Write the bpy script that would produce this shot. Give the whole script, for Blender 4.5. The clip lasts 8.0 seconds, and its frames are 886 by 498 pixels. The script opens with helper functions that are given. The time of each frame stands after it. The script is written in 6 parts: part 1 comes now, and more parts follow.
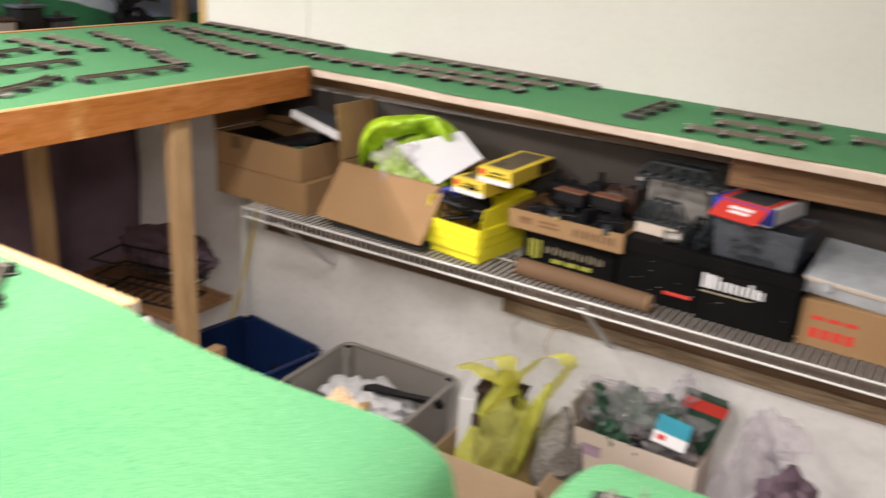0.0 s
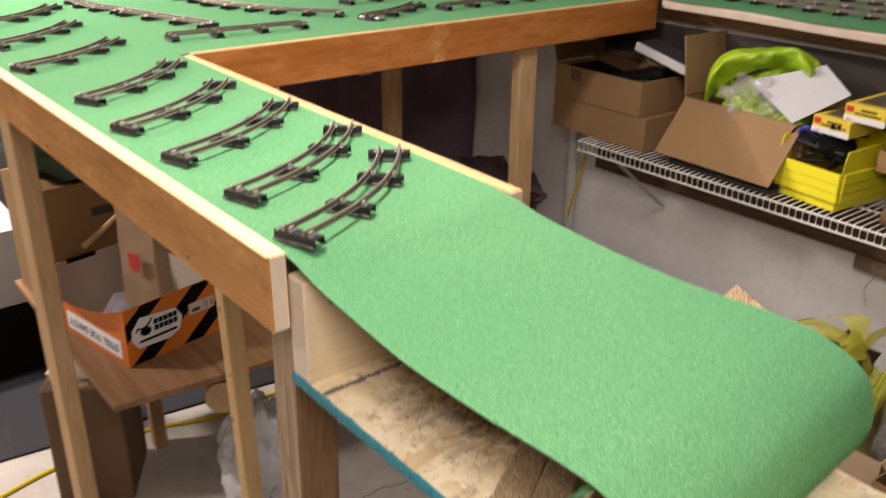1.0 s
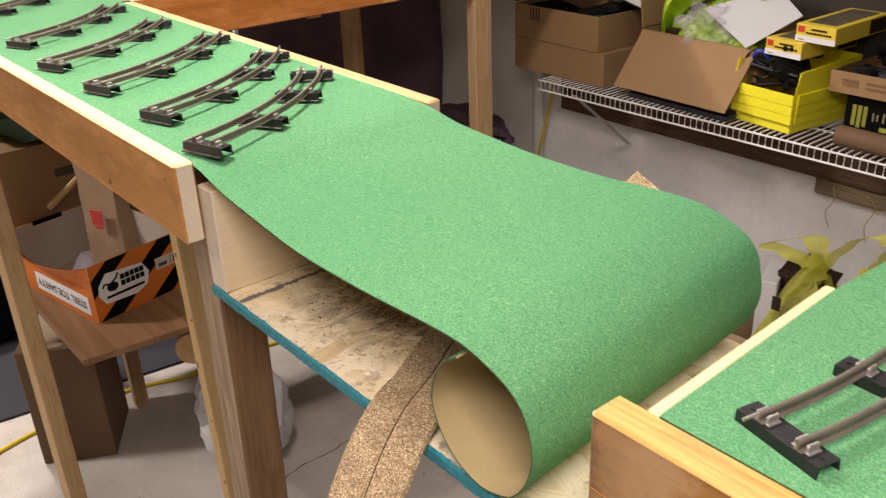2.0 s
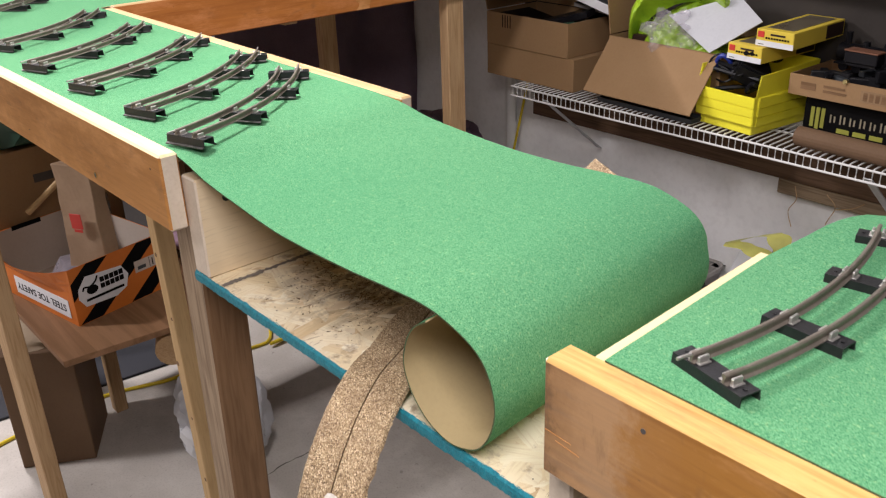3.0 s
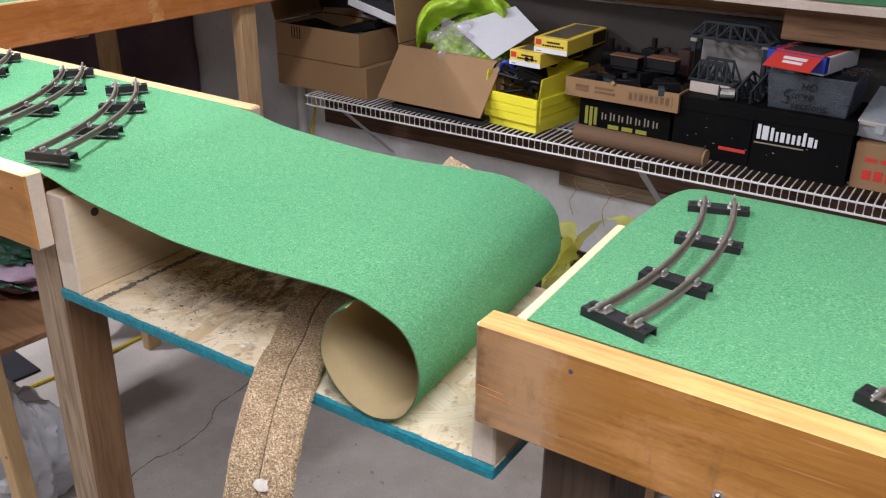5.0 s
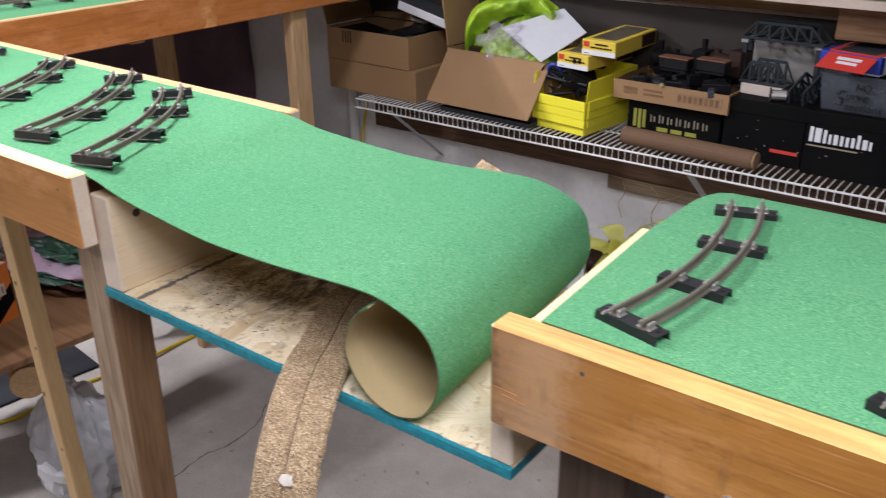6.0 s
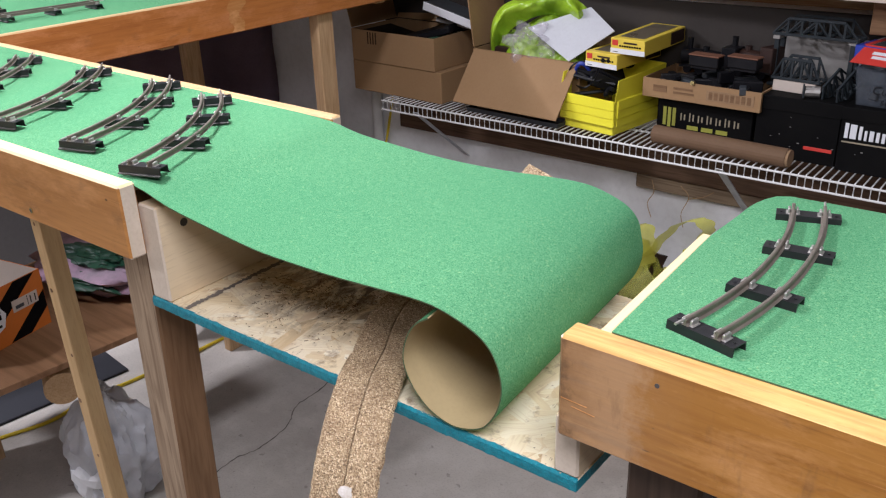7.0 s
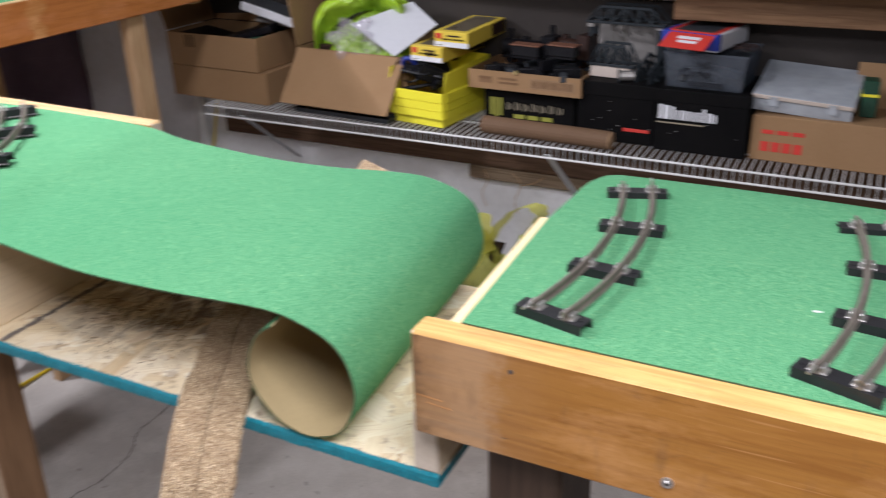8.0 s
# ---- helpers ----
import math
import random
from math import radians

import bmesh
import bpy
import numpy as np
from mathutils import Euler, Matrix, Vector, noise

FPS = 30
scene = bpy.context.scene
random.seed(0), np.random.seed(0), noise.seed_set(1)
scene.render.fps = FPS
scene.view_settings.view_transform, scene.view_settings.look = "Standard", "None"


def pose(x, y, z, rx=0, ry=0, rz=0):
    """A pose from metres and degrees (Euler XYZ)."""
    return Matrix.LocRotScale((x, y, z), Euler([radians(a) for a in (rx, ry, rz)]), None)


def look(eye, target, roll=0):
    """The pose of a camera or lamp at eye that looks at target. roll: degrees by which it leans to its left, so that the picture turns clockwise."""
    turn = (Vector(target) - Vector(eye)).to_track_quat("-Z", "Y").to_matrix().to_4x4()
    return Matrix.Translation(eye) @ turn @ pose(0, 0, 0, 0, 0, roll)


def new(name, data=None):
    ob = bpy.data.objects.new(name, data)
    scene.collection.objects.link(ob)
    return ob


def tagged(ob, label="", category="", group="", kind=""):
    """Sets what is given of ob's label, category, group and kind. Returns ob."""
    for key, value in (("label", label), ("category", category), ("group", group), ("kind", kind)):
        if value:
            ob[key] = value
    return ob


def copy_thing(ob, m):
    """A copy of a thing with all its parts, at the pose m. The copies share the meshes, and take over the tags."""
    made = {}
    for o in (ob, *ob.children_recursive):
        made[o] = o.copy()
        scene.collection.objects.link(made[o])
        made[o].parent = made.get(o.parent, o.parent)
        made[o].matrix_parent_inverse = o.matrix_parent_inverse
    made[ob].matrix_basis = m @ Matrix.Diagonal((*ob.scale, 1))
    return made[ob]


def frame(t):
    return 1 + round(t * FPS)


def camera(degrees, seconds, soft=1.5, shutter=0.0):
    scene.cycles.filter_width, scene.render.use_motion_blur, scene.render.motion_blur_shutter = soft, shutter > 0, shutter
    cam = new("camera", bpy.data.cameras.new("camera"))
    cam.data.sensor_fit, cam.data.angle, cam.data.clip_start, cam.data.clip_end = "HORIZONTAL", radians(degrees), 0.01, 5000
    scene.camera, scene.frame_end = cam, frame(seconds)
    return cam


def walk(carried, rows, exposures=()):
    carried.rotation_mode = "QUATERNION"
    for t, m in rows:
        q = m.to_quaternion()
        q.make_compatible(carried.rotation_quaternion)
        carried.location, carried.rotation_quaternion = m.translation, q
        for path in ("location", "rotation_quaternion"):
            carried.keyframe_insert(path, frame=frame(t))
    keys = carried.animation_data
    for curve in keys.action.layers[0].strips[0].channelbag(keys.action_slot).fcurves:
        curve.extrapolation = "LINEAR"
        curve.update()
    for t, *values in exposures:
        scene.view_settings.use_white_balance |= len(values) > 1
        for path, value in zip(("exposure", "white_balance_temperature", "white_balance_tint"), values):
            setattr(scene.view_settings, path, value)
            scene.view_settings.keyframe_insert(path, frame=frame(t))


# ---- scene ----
cam = camera(53.7, 8.0, soft=1.2, shutter=0.5)
PATH = [
    (0, (0.251, -0.292, 1.858), (-0.713, 1.319, 1.169), 3.4),
    (0.5, (0.125, -0.335, 1.805), (-1.109, 1.064, 1.084), 3.0),
    (0.9, (0.155, -0.362, 1.788), (-1.253, 0.821, 1.002), 1.1),
    (1, (0.177, -0.359, 1.776), (-1.258, 0.783, 0.98), 0.4),
    (1.2, (0.203, -0.345, 1.759), (-1.247, 0.76, 0.938), -0.3),
    (1.5, (0.241, -0.329, 1.742), (-1.202, 0.762, 0.889), -1.0),
    (2, (0.265, -0.313, 1.717), (-1.142, 0.814, 0.852), -2.3),
    (2.2, (0.27, -0.314, 1.715), (-1.126, 0.833, 0.857), -2.3),
    (3.3, (0.325, -0.37, 1.714), (-1.041, 0.823, 0.87), -2.1),
    (3.5, (0.314, -0.39, 1.717), (-1.011, 0.847, 0.871), -2.5),
    (3.8, (0.269, -0.445, 1.728), (-0.926, 0.923, 0.891), -2.4),
    (4, (0.242, -0.47, 1.728), (-0.848, 0.981, 0.888), -2.1),
    (4.5, (0.244, -0.494, 1.731), (-0.718, 1.047, 0.896), 0.3),
    (4.7, (0.258, -0.49, 1.732), (-0.715, 1.047, 0.899), 0.5),
    (5.8, (0.33, -0.466, 1.738), (-0.752, 0.996, 0.906), -0.8),
    (6, (0.317, -0.471, 1.738), (-0.788, 0.976, 0.911), -0.8),
    (6.5, (0.291, -0.484, 1.742), (-0.851, 0.938, 0.921), -1.1),
    (7, (0.28, -0.484, 1.743), (-0.854, 0.94, 0.914), -1.9),
    (7.5, (0.257, -0.485, 1.742), (-0.794, 0.997, 0.904), -2.0),
    (8, (0.269, -0.469, 1.733), (-0.557, 1.146, 0.891), -1.7),
]
walk(cam, [(t, look(eye, target, roll)) for t, eye, target, roll in PATH], [(0.0, 0.38, 6500, 15), (0.5, -0.06, 6600, 19), (1.0, -0.27, 6900, 20), (1.5, -0.32, 6900, 20), (2.2, -0.28, 6700, 19), (3.3, -0.29, 5900, 18), (4.6, -0.29, 5720, 18), (8.0, -0.27, 5620, 18)])

# ---- light ----
H = 1.42          # height of the layout's top above the floor

world = bpy.data.worlds.new("world")
scene.world = world
world.use_nodes = True
world.node_tree.nodes["Background"].inputs[0].default_value = (0.9, 0.95, 1.0, 1)
world.node_tree.nodes["Background"].inputs[1].default_value = 0.004


def ceiling_lamp(x, y, z, sx, sy, watts, colour):
    data = bpy.data.lights.new("lamp", "AREA")
    data.shape, data.size, data.size_y, data.energy, data.color = "RECTANGLE", sx, sy, watts, colour
    ob = new("lamp_light", data)
    ob.location = (x, y, z)
    return ob


# None is in view: placed from shadow directions; second and last are added fill.
LAMPS = [(-2.20, 0.15, 2.70, 0.30, 0.40), (-0.65, 1.18, 2.70, 0.30, 0.40), (-0.90, 0.20, 2.45, 0.25, 0.40), (0.45, -0.55, 2.35, 0.70, 0.60), (-3.50, 0.10, 2.70, 0.12, 0.30),
         (-3.30, -1.50, 2.70, 0.25, 0.30)]
WATTS = (18, 5, 27, 34, 95, 98)
for (lx, ly, lz, sx, sy), w in zip(LAMPS, WATTS):
    ceiling_lamp(lx, ly, lz - 0.025, sx, sy, w, (1.0, 0.94, 0.86))


# ---- materials ----
def start(name):
    m = bpy.data.materials.new(name)
    m.use_nodes = True
    t = m.node_tree
    return m, t, t.nodes["Principled BSDF"]


def ramp(t, src, stops):
    r = t.nodes.new("ShaderNodeValToRGB")
    e = r.color_ramp.elements
    e[0].position, e[0].color = stops[0][0], (*stops[0][1], 1)
    e[1].position, e[1].color = stops[-1][0], (*stops[-1][1], 1)
    for p, c in stops[1:-1]:
        x = e.new(p)
        x.color = (*c, 1)
    t.links.new(src, r.inputs[0])
    return r.outputs[0]


def coords(t, scale=(1, 1, 1), world_space=False):
    """Texture coordinates: the object's own, moved by a random step for each object."""
    tc = t.nodes.new("ShaderNodeTexCoord")
    mp = t.nodes.new("ShaderNodeMapping")
    mp.inputs["Scale"].default_value = scale
    t.links.new(tc.outputs["Object"], mp.inputs[0])
    if not world_space:
        info = t.nodes.new("ShaderNodeObjectInfo")
        mul = t.nodes.new("ShaderNodeMath")
        mul.operation = "MULTIPLY"
        mul.inputs[1].default_value = 37.0
        t.links.new(info.outputs["Random"], mul.inputs[0])
        t.links.new(mul.outputs[0], mp.inputs["Location"])
    return mp.outputs[0]


def noise_at(t, vec, scale, detail=4.0, rough=0.55, distort=0.0):
    n = t.nodes.new("ShaderNodeTexNoise")
    n.inputs["Scale"].default_value, n.inputs["Detail"].default_value = scale, detail
    n.inputs["Roughness"].default_value, n.inputs["Distortion"].default_value = rough, distort
    t.links.new(vec, n.inputs["Vector"])
    return n.outputs["Fac"]


def blend(t, a, b, fac, kind="MIX"):
    m = t.nodes.new("ShaderNodeMix")
    m.data_type, m.blend_type = "RGBA", kind
    for sock, v in ((m.inputs[6], a), (m.inputs[7], b)):
        if isinstance(v, tuple):
            sock.default_value = (*v, 1)
        else:
            t.links.new(v, sock)
    if isinstance(fac, float):
        m.inputs[0].default_value = fac
    else:
        t.links.new(fac, m.inputs[0])
    return m.outputs[2]


def bump(t, b, height, strength, distance):
    n = t.nodes.new("ShaderNodeBump")
    n.inputs["Strength"].default_value, n.inputs["Distance"].default_value = strength, distance
    t.links.new(height, n.inputs["Height"])
    t.links.new(n.outputs[0], b.inputs["Normal"])


def surface(name, colour, other=None, scale=6.0, fine=90.0, rough=0.7, metal=0.0, relief=0.15, depth=0.001, amount=0.5,
            stretch=(1, 1, 1), spec=0.5):
    """A plain surface with large blotches and fine grain."""
    m, t, b = start(name)
    other = other or tuple(0.72 * c for c in colour)
    v = coords(t, stretch)
    big = noise_at(t, v, scale, 5.0)
    small = noise_at(t, v, fine, 3.0)
    c = blend(t, colour, other, ramp(t, big, [(0.35, (0, 0, 0)), (0.7, (amount, amount, amount))]))
    c = blend(t, c, tuple(0.8 * x for x in other), ramp(t, small, [(0.45, (0, 0, 0)), (0.8, (0.5 * amount,) * 3)]))
    t.links.new(c, b.inputs["Base Color"])
    rr = t.nodes.new("ShaderNodeMapRange")
    rr.inputs[3].default_value, rr.inputs[4].default_value = max(0.03, rough - 0.1), min(1.0, rough + 0.1)
    t.links.new(big, rr.inputs[0])
    t.links.new(rr.outputs[0], b.inputs["Roughness"])
    b.inputs["Metallic"].default_value = metal
    b.inputs["Specular IOR Level"].default_value = spec
    bump(t, b, small, relief, depth)
    return m


def wood(name, light, dark, axis, rough=0.55, rings=55.0, contrast=0.8, knots=True, scuff=0.0):
    """Sawn softwood whose grain runs along one axis."""
    m, t, b = start(name)
    k = {"x": 0, "y": 1, "z": 2}[axis]
    long = [1.0, 1.0, 1.0]
    long[k] = 0.06
    v = coords(t, tuple(long))
    warp = noise_at(t, v, 9.0, 3.0)
    w = t.nodes.new("ShaderNodeTexNoise")
    w.inputs["Scale"].default_value, w.inputs["Detail"].default_value, w.inputs["Distortion"].default_value = rings, 2.0, 1.2
    t.links.new(v, w.inputs["Vector"])
    fibre = noise_at(t, v, 420.0, 2.0)
    c = blend(t, light, dark, ramp(t, w.outputs["Fac"], [(0.40, (0, 0, 0)), (0.68, (contrast,) * 3)]))
    c = blend(t, c, tuple(0.75 * x for x in dark), ramp(t, warp, [(0.48, (0, 0, 0)), (0.75, (0.55, 0.55, 0.55))]))
    c = blend(t, c, tuple(0.6 * x for x in dark), ramp(t, fibre, [(0.55, (0, 0, 0)), (0.8, (0.35, 0.35, 0.35))]))
    if knots:
        vo = t.nodes.new("ShaderNodeTexVoronoi")
        vo.inputs["Scale"].default_value = 4.0
        vs = [1.0, 1.0, 1.0]
        vs[k] = 0.55
        t.links.new(coords(t, tuple(vs)), vo.inputs["Vector"])
        c = blend(t, c, tuple(0.35 * x for x in dark), ramp(t, vo.outputs["Distance"], [(0.0, (0.85,) * 3), (0.045, (0.5,) * 3), (0.075, (0, 0, 0))]))
    if scuff:
        ss = [1.0, 1.0, 1.0]
        ss[k] = 0.35
        sv = coords(t, tuple(ss))
        pale = tuple(min(1.0, 1.25 * x + 0.05) for x in light)
        c = blend(t, c, pale, ramp(t, noise_at(t, sv, 13.0, 7.0, 0.75), [(0.47, (0, 0, 0)), (0.66, (scuff,) * 3)]))
        c = blend(t, c, (0.10, 0.06, 0.035), ramp(t, noise_at(t, sv, 24.0, 5.0, 0.7, 0.5), [(0.57, (0, 0, 0)), (0.76, (0.75 * scuff,) * 3)]))
        dent = noise_at(t, sv, 190.0, 1.0)
        c = blend(t, c, (0.08, 0.045, 0.025), ramp(t, dent, [(0.78, (0, 0, 0)), (0.83, (0.8, 0.8, 0.8))]))
        line = [60.0, 60.0, 60.0]
        line[k] = 1.6
        scratch = noise_at(t, coords(t, tuple(line)), 5.0, 1.0, 0.5, 0.8)
        c = blend(t, c, pale, ramp(t, scratch, [(0.70, (0, 0, 0)), (0.76, (0.55 * scuff,) * 3)]))
        rr = t.nodes.new("ShaderNodeMapRange")
        rr.inputs[3].default_value, rr.inputs[4].default_value = rough - 0.08, rough + 0.25
        t.links.new(noise_at(t, sv, 15.0, 4.0), rr.inputs[0])
        t.links.new(rr.outputs[0], b.inputs["Roughness"])
        b.inputs["Specular IOR Level"].default_value = 0.22
    else:
        b.inputs["Roughness"].default_value = rough
        b.inputs["Specular IOR Level"].default_value = 0.3
    t.links.new(c, b.inputs["Base Color"])
    bump(t, b, fibre, 0.25, 0.0006)
    return m


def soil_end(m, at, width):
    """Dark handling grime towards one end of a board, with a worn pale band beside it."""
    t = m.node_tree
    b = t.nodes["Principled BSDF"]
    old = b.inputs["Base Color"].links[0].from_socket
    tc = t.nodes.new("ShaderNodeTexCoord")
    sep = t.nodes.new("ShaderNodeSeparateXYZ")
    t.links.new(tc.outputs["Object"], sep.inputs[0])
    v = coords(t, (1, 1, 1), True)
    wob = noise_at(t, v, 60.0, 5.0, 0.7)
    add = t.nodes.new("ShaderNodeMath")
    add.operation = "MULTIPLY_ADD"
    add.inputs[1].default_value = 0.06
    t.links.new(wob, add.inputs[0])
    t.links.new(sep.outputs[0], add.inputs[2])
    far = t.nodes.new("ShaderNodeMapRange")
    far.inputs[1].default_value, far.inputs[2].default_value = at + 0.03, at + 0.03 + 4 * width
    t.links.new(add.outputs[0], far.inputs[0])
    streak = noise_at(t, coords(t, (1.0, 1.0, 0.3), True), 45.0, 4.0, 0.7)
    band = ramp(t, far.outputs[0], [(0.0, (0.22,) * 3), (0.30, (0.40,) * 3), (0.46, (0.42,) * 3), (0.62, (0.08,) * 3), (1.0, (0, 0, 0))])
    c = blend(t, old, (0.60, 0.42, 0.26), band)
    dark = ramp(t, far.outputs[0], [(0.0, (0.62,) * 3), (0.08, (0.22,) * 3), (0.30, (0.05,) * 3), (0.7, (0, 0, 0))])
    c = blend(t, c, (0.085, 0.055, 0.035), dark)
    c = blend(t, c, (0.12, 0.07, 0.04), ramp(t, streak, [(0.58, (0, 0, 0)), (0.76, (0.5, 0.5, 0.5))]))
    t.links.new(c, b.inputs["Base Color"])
    return m


def grass_material():
    m, t, b = start("grass_mat_green")
    v = coords(t, (1, 1, 1), True)
    speck = noise_at(t, v, 820.0, 2.0, 0.7)
    vo = t.nodes.new("ShaderNodeTexVoronoi")
    vo.inputs["Scale"].default_value = 560.0
    t.links.new(v, vo.inputs["Vector"])
    big = noise_at(t, v, 3.0, 4.0)
    c = blend(t, (0.050, 0.200, 0.088), (0.160, 0.385, 0.192), ramp(t, speck, [(0.34, (0, 0, 0)), (0.65, (1, 1, 1))]))
    c = blend(t, c, (0.31, 0.50, 0.23), ramp(t, noise_at(t, v, 380.0, 1.0), [(0.63, (0, 0, 0)), (0.71, (0.40, 0.40, 0.40))]))
    c = blend(t, c, (0.016, 0.095, 0.045), ramp(t, noise_at(t, v, 470.0, 2.0, 0.6, 0.4), [(0.63, (0, 0, 0)), (0.76, (0.8, 0.8, 0.8))]))
    c = blend(t, c, (0.070, 0.235, 0.105), ramp(t, noise_at(t, v, 210.0, 3.0, 0.6), [(0.52, (0, 0, 0)), (0.66, (0.45, 0.45, 0.45))]))
    c = blend(t, c, (0.055, 0.24, 0.115), ramp(t, big, [(0.4, (0, 0, 0)), (0.75, (0.3, 0.3, 0.3))]))
    t.links.new(c, b.inputs["Base Color"])
    b.inputs["Roughness"].default_value = 1.0
    b.inputs["Specular IOR Level"].default_value = 0.05
    bump(t, b, vo.outputs["Distance"], 0.28, 0.001)
    return m


def osb_material():
    """Pressed strands: long pale flakes in several directions, with brown rims and smudges."""
    m, t, b = start("strand_board")
    v = coords(t, (1, 1, 1))

    def flakes(turn, size, thin):
        warp = noise_at(t, v, 9.0, 2.0)
        mp = t.nodes.new("ShaderNodeMapping")
        mp.inputs["Scale"].default_value, mp.inputs["Rotation"].default_value = (size, size * thin, size), (0.0, 0.0, turn)
        t.links.new(blend(t, v, warp, 0.015), mp.inputs[0])
        vo = t.nodes.new("ShaderNodeTexVoronoi")
        vo.inputs["Scale"].default_value = 1.0
        t.links.new(mp.outputs[0], vo.inputs["Vector"])
        sep = t.nodes.new("ShaderNodeSeparateColor")
        t.links.new(vo.outputs["Color"], sep.inputs[0])
        grain = noise_at(t, mp.outputs[0], 9.0, 4.0, 0.65)
        return vo.outputs["Distance"], sep.outputs[0], sep.outputs[1], grain, mp

    d1, r1, q1, g1, m1 = flakes(0.35, 40.0, 0.34)
    d2, r2, q2, g2, m2 = flakes(-0.85, 52.0, 0.30)
    d3, r3, q3, g3, m3 = flakes(1.35, 66.0, 0.36)
    tone = [(0.0, (0.60, 0.43, 0.24)), (0.10, (0.78, 0.64, 0.43)), (0.40, (0.86, 0.75, 0.54)), (0.8, (0.90, 0.82, 0.65)), (1.0, (0.80, 0.65, 0.43))]
    c = ramp(t, r1, tone)
    for r, q, mp in ((r2, q2, m2), (r3, q3, m3)):
        c = blend(t, c, ramp(t, r, tone), ramp(t, q, [(0.58, (0, 0, 0)), (0.61, (1, 1, 1))]))
    for mp, kk in ((m1, 0.22), (m2, 0.18), (m3, 0.18)):
        st = t.nodes.new("ShaderNodeMapping")
        st.inputs["Scale"].default_value = (7.0, 0.9, 1.0)
        t.links.new(mp.outputs[0], st.inputs[0])
        c = blend(t, c, (0.50, 0.33, 0.16), ramp(t, noise_at(t, st.outputs[0], 2.4, 4.0, 0.7), [(0.56, (0, 0, 0)), (0.76, (kk, kk, kk))]))
    for mp in (m1, m2, m3):
        fl = t.nodes.new("ShaderNodeMapping")
        fl.inputs["Scale"].default_value = (3.4, 1.3, 1.0)
        t.links.new(mp.outputs[0], fl.inputs[0])
        c = blend(t, c, (0.26, 0.145, 0.062), ramp(t, noise_at(t, fl.outputs[0], 3.0, 2.0, 0.5, 0.6), [(0.66, (0, 0, 0)), (0.71, (0.75, 0.75, 0.75))]))
    rim = ramp(t, d1, [(0.52, (0, 0, 0)), (0.72, (0.4, 0.4, 0.4))])
    c = blend(t, c, (0.46, 0.30, 0.15), rim)
    smudge = noise_at(t, v, 8.0, 4.0, 0.6)
    c = blend(t, c, (0.36, 0.24, 0.13), ramp(t, smudge, [(0.57, (0, 0, 0)), (0.72, (0.35, 0.35, 0.35))]))
    t.links.new(c, b.inputs["Base Color"])
    b.inputs["Roughness"].default_value = 0.6
    bump(t, b, d1, 0.25, 0.001)
    return m


def strand_material():
    """Single strands of the board: each with its own tone, grain running along it."""
    m, t, b = start("wood_strand")
    geo = t.nodes.new("ShaderNodeNewGeometry")
    uv = t.nodes.new("ShaderNodeUVMap")
    uv.uv_map = "grain"
    mp = t.nodes.new("ShaderNodeMapping")
    mp.inputs["Scale"].default_value = (22.0, 420.0, 1.0)
    t.links.new(uv.outputs[0], mp.inputs[0])
    fibre = noise_at(t, mp.outputs[0], 1.0, 4.0, 0.6)
    c = ramp(t, geo.outputs["Random Per Island"], [(0.0, (0.50, 0.34, 0.17)), (0.04, (0.70, 0.54, 0.32)), (0.18, (0.82, 0.69, 0.46)), (0.55, (0.87, 0.76, 0.54)), (0.85, (0.91, 0.83, 0.64)), (1.0, (0.80, 0.66, 0.42))])
    c = blend(t, c, (0.52, 0.35, 0.17), ramp(t, fibre, [(0.48, (0, 0, 0)), (0.78, (0.55, 0.55, 0.55))]))
    c = blend(t, c, (0.24, 0.14, 0.065), ramp(t, noise_at(t, coords(t), 34.0, 5.0, 0.7), [(0.56, (0, 0, 0)), (0.68, (0.7, 0.7, 0.7))]))
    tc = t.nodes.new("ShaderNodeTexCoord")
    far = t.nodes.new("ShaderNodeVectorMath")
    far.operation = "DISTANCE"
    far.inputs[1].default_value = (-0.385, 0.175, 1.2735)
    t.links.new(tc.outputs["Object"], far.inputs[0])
    # Dark brown blotches that fade out 14 cm from one point.
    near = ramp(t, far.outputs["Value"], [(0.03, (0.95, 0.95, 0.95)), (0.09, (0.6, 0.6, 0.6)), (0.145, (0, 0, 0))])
    dark_blotch = ramp(t, noise_at(t, coords(t, (1.0, 0.45, 1.0)), 46.0, 6.0, 0.75, 0.6), [(0.43, (0, 0, 0)), (0.56, (1, 1, 1))])
    c = blend(t, c, (0.12, 0.066, 0.030), blend(t, (0.0, 0.0, 0.0), dark_blotch, near))
    t.links.new(c, b.inputs["Base Color"])
    b.inputs["Roughness"].default_value = 0.55
    bump(t, b, fibre, 0.3, 0.0006)
    return m


def cork_material():
    m, t, b = start("cork")
    v = coords(t)
    vo = t.nodes.new("ShaderNodeTexVoronoi")
    vo.inputs["Scale"].default_value = 1000.0
    t.links.new(v, vo.inputs["Vector"])
    sep = t.nodes.new("ShaderNodeSeparateColor")
    t.links.new(vo.outputs["Color"], sep.inputs[0])
    c = ramp(t, sep.outputs[0], [(0.0, (0.13, 0.08, 0.040)), (0.25, (0.35, 0.235, 0.125)), (0.7, (0.52, 0.37, 0.205)), (1.0, (0.86, 0.70, 0.46))])
    c = blend(t, c, (0.2, 0.115, 0.06), ramp(t, noise_at(t, v, 30.0), [(0.4, (0, 0, 0)), (0.8, (0.5, 0.5, 0.5))]))
    t.links.new(c, b.inputs["Base Color"])
    b.inputs["Roughness"].default_value = 0.8
    bump(t, b, vo.outputs["Distance"], 0.9, 0.0015)
    return m


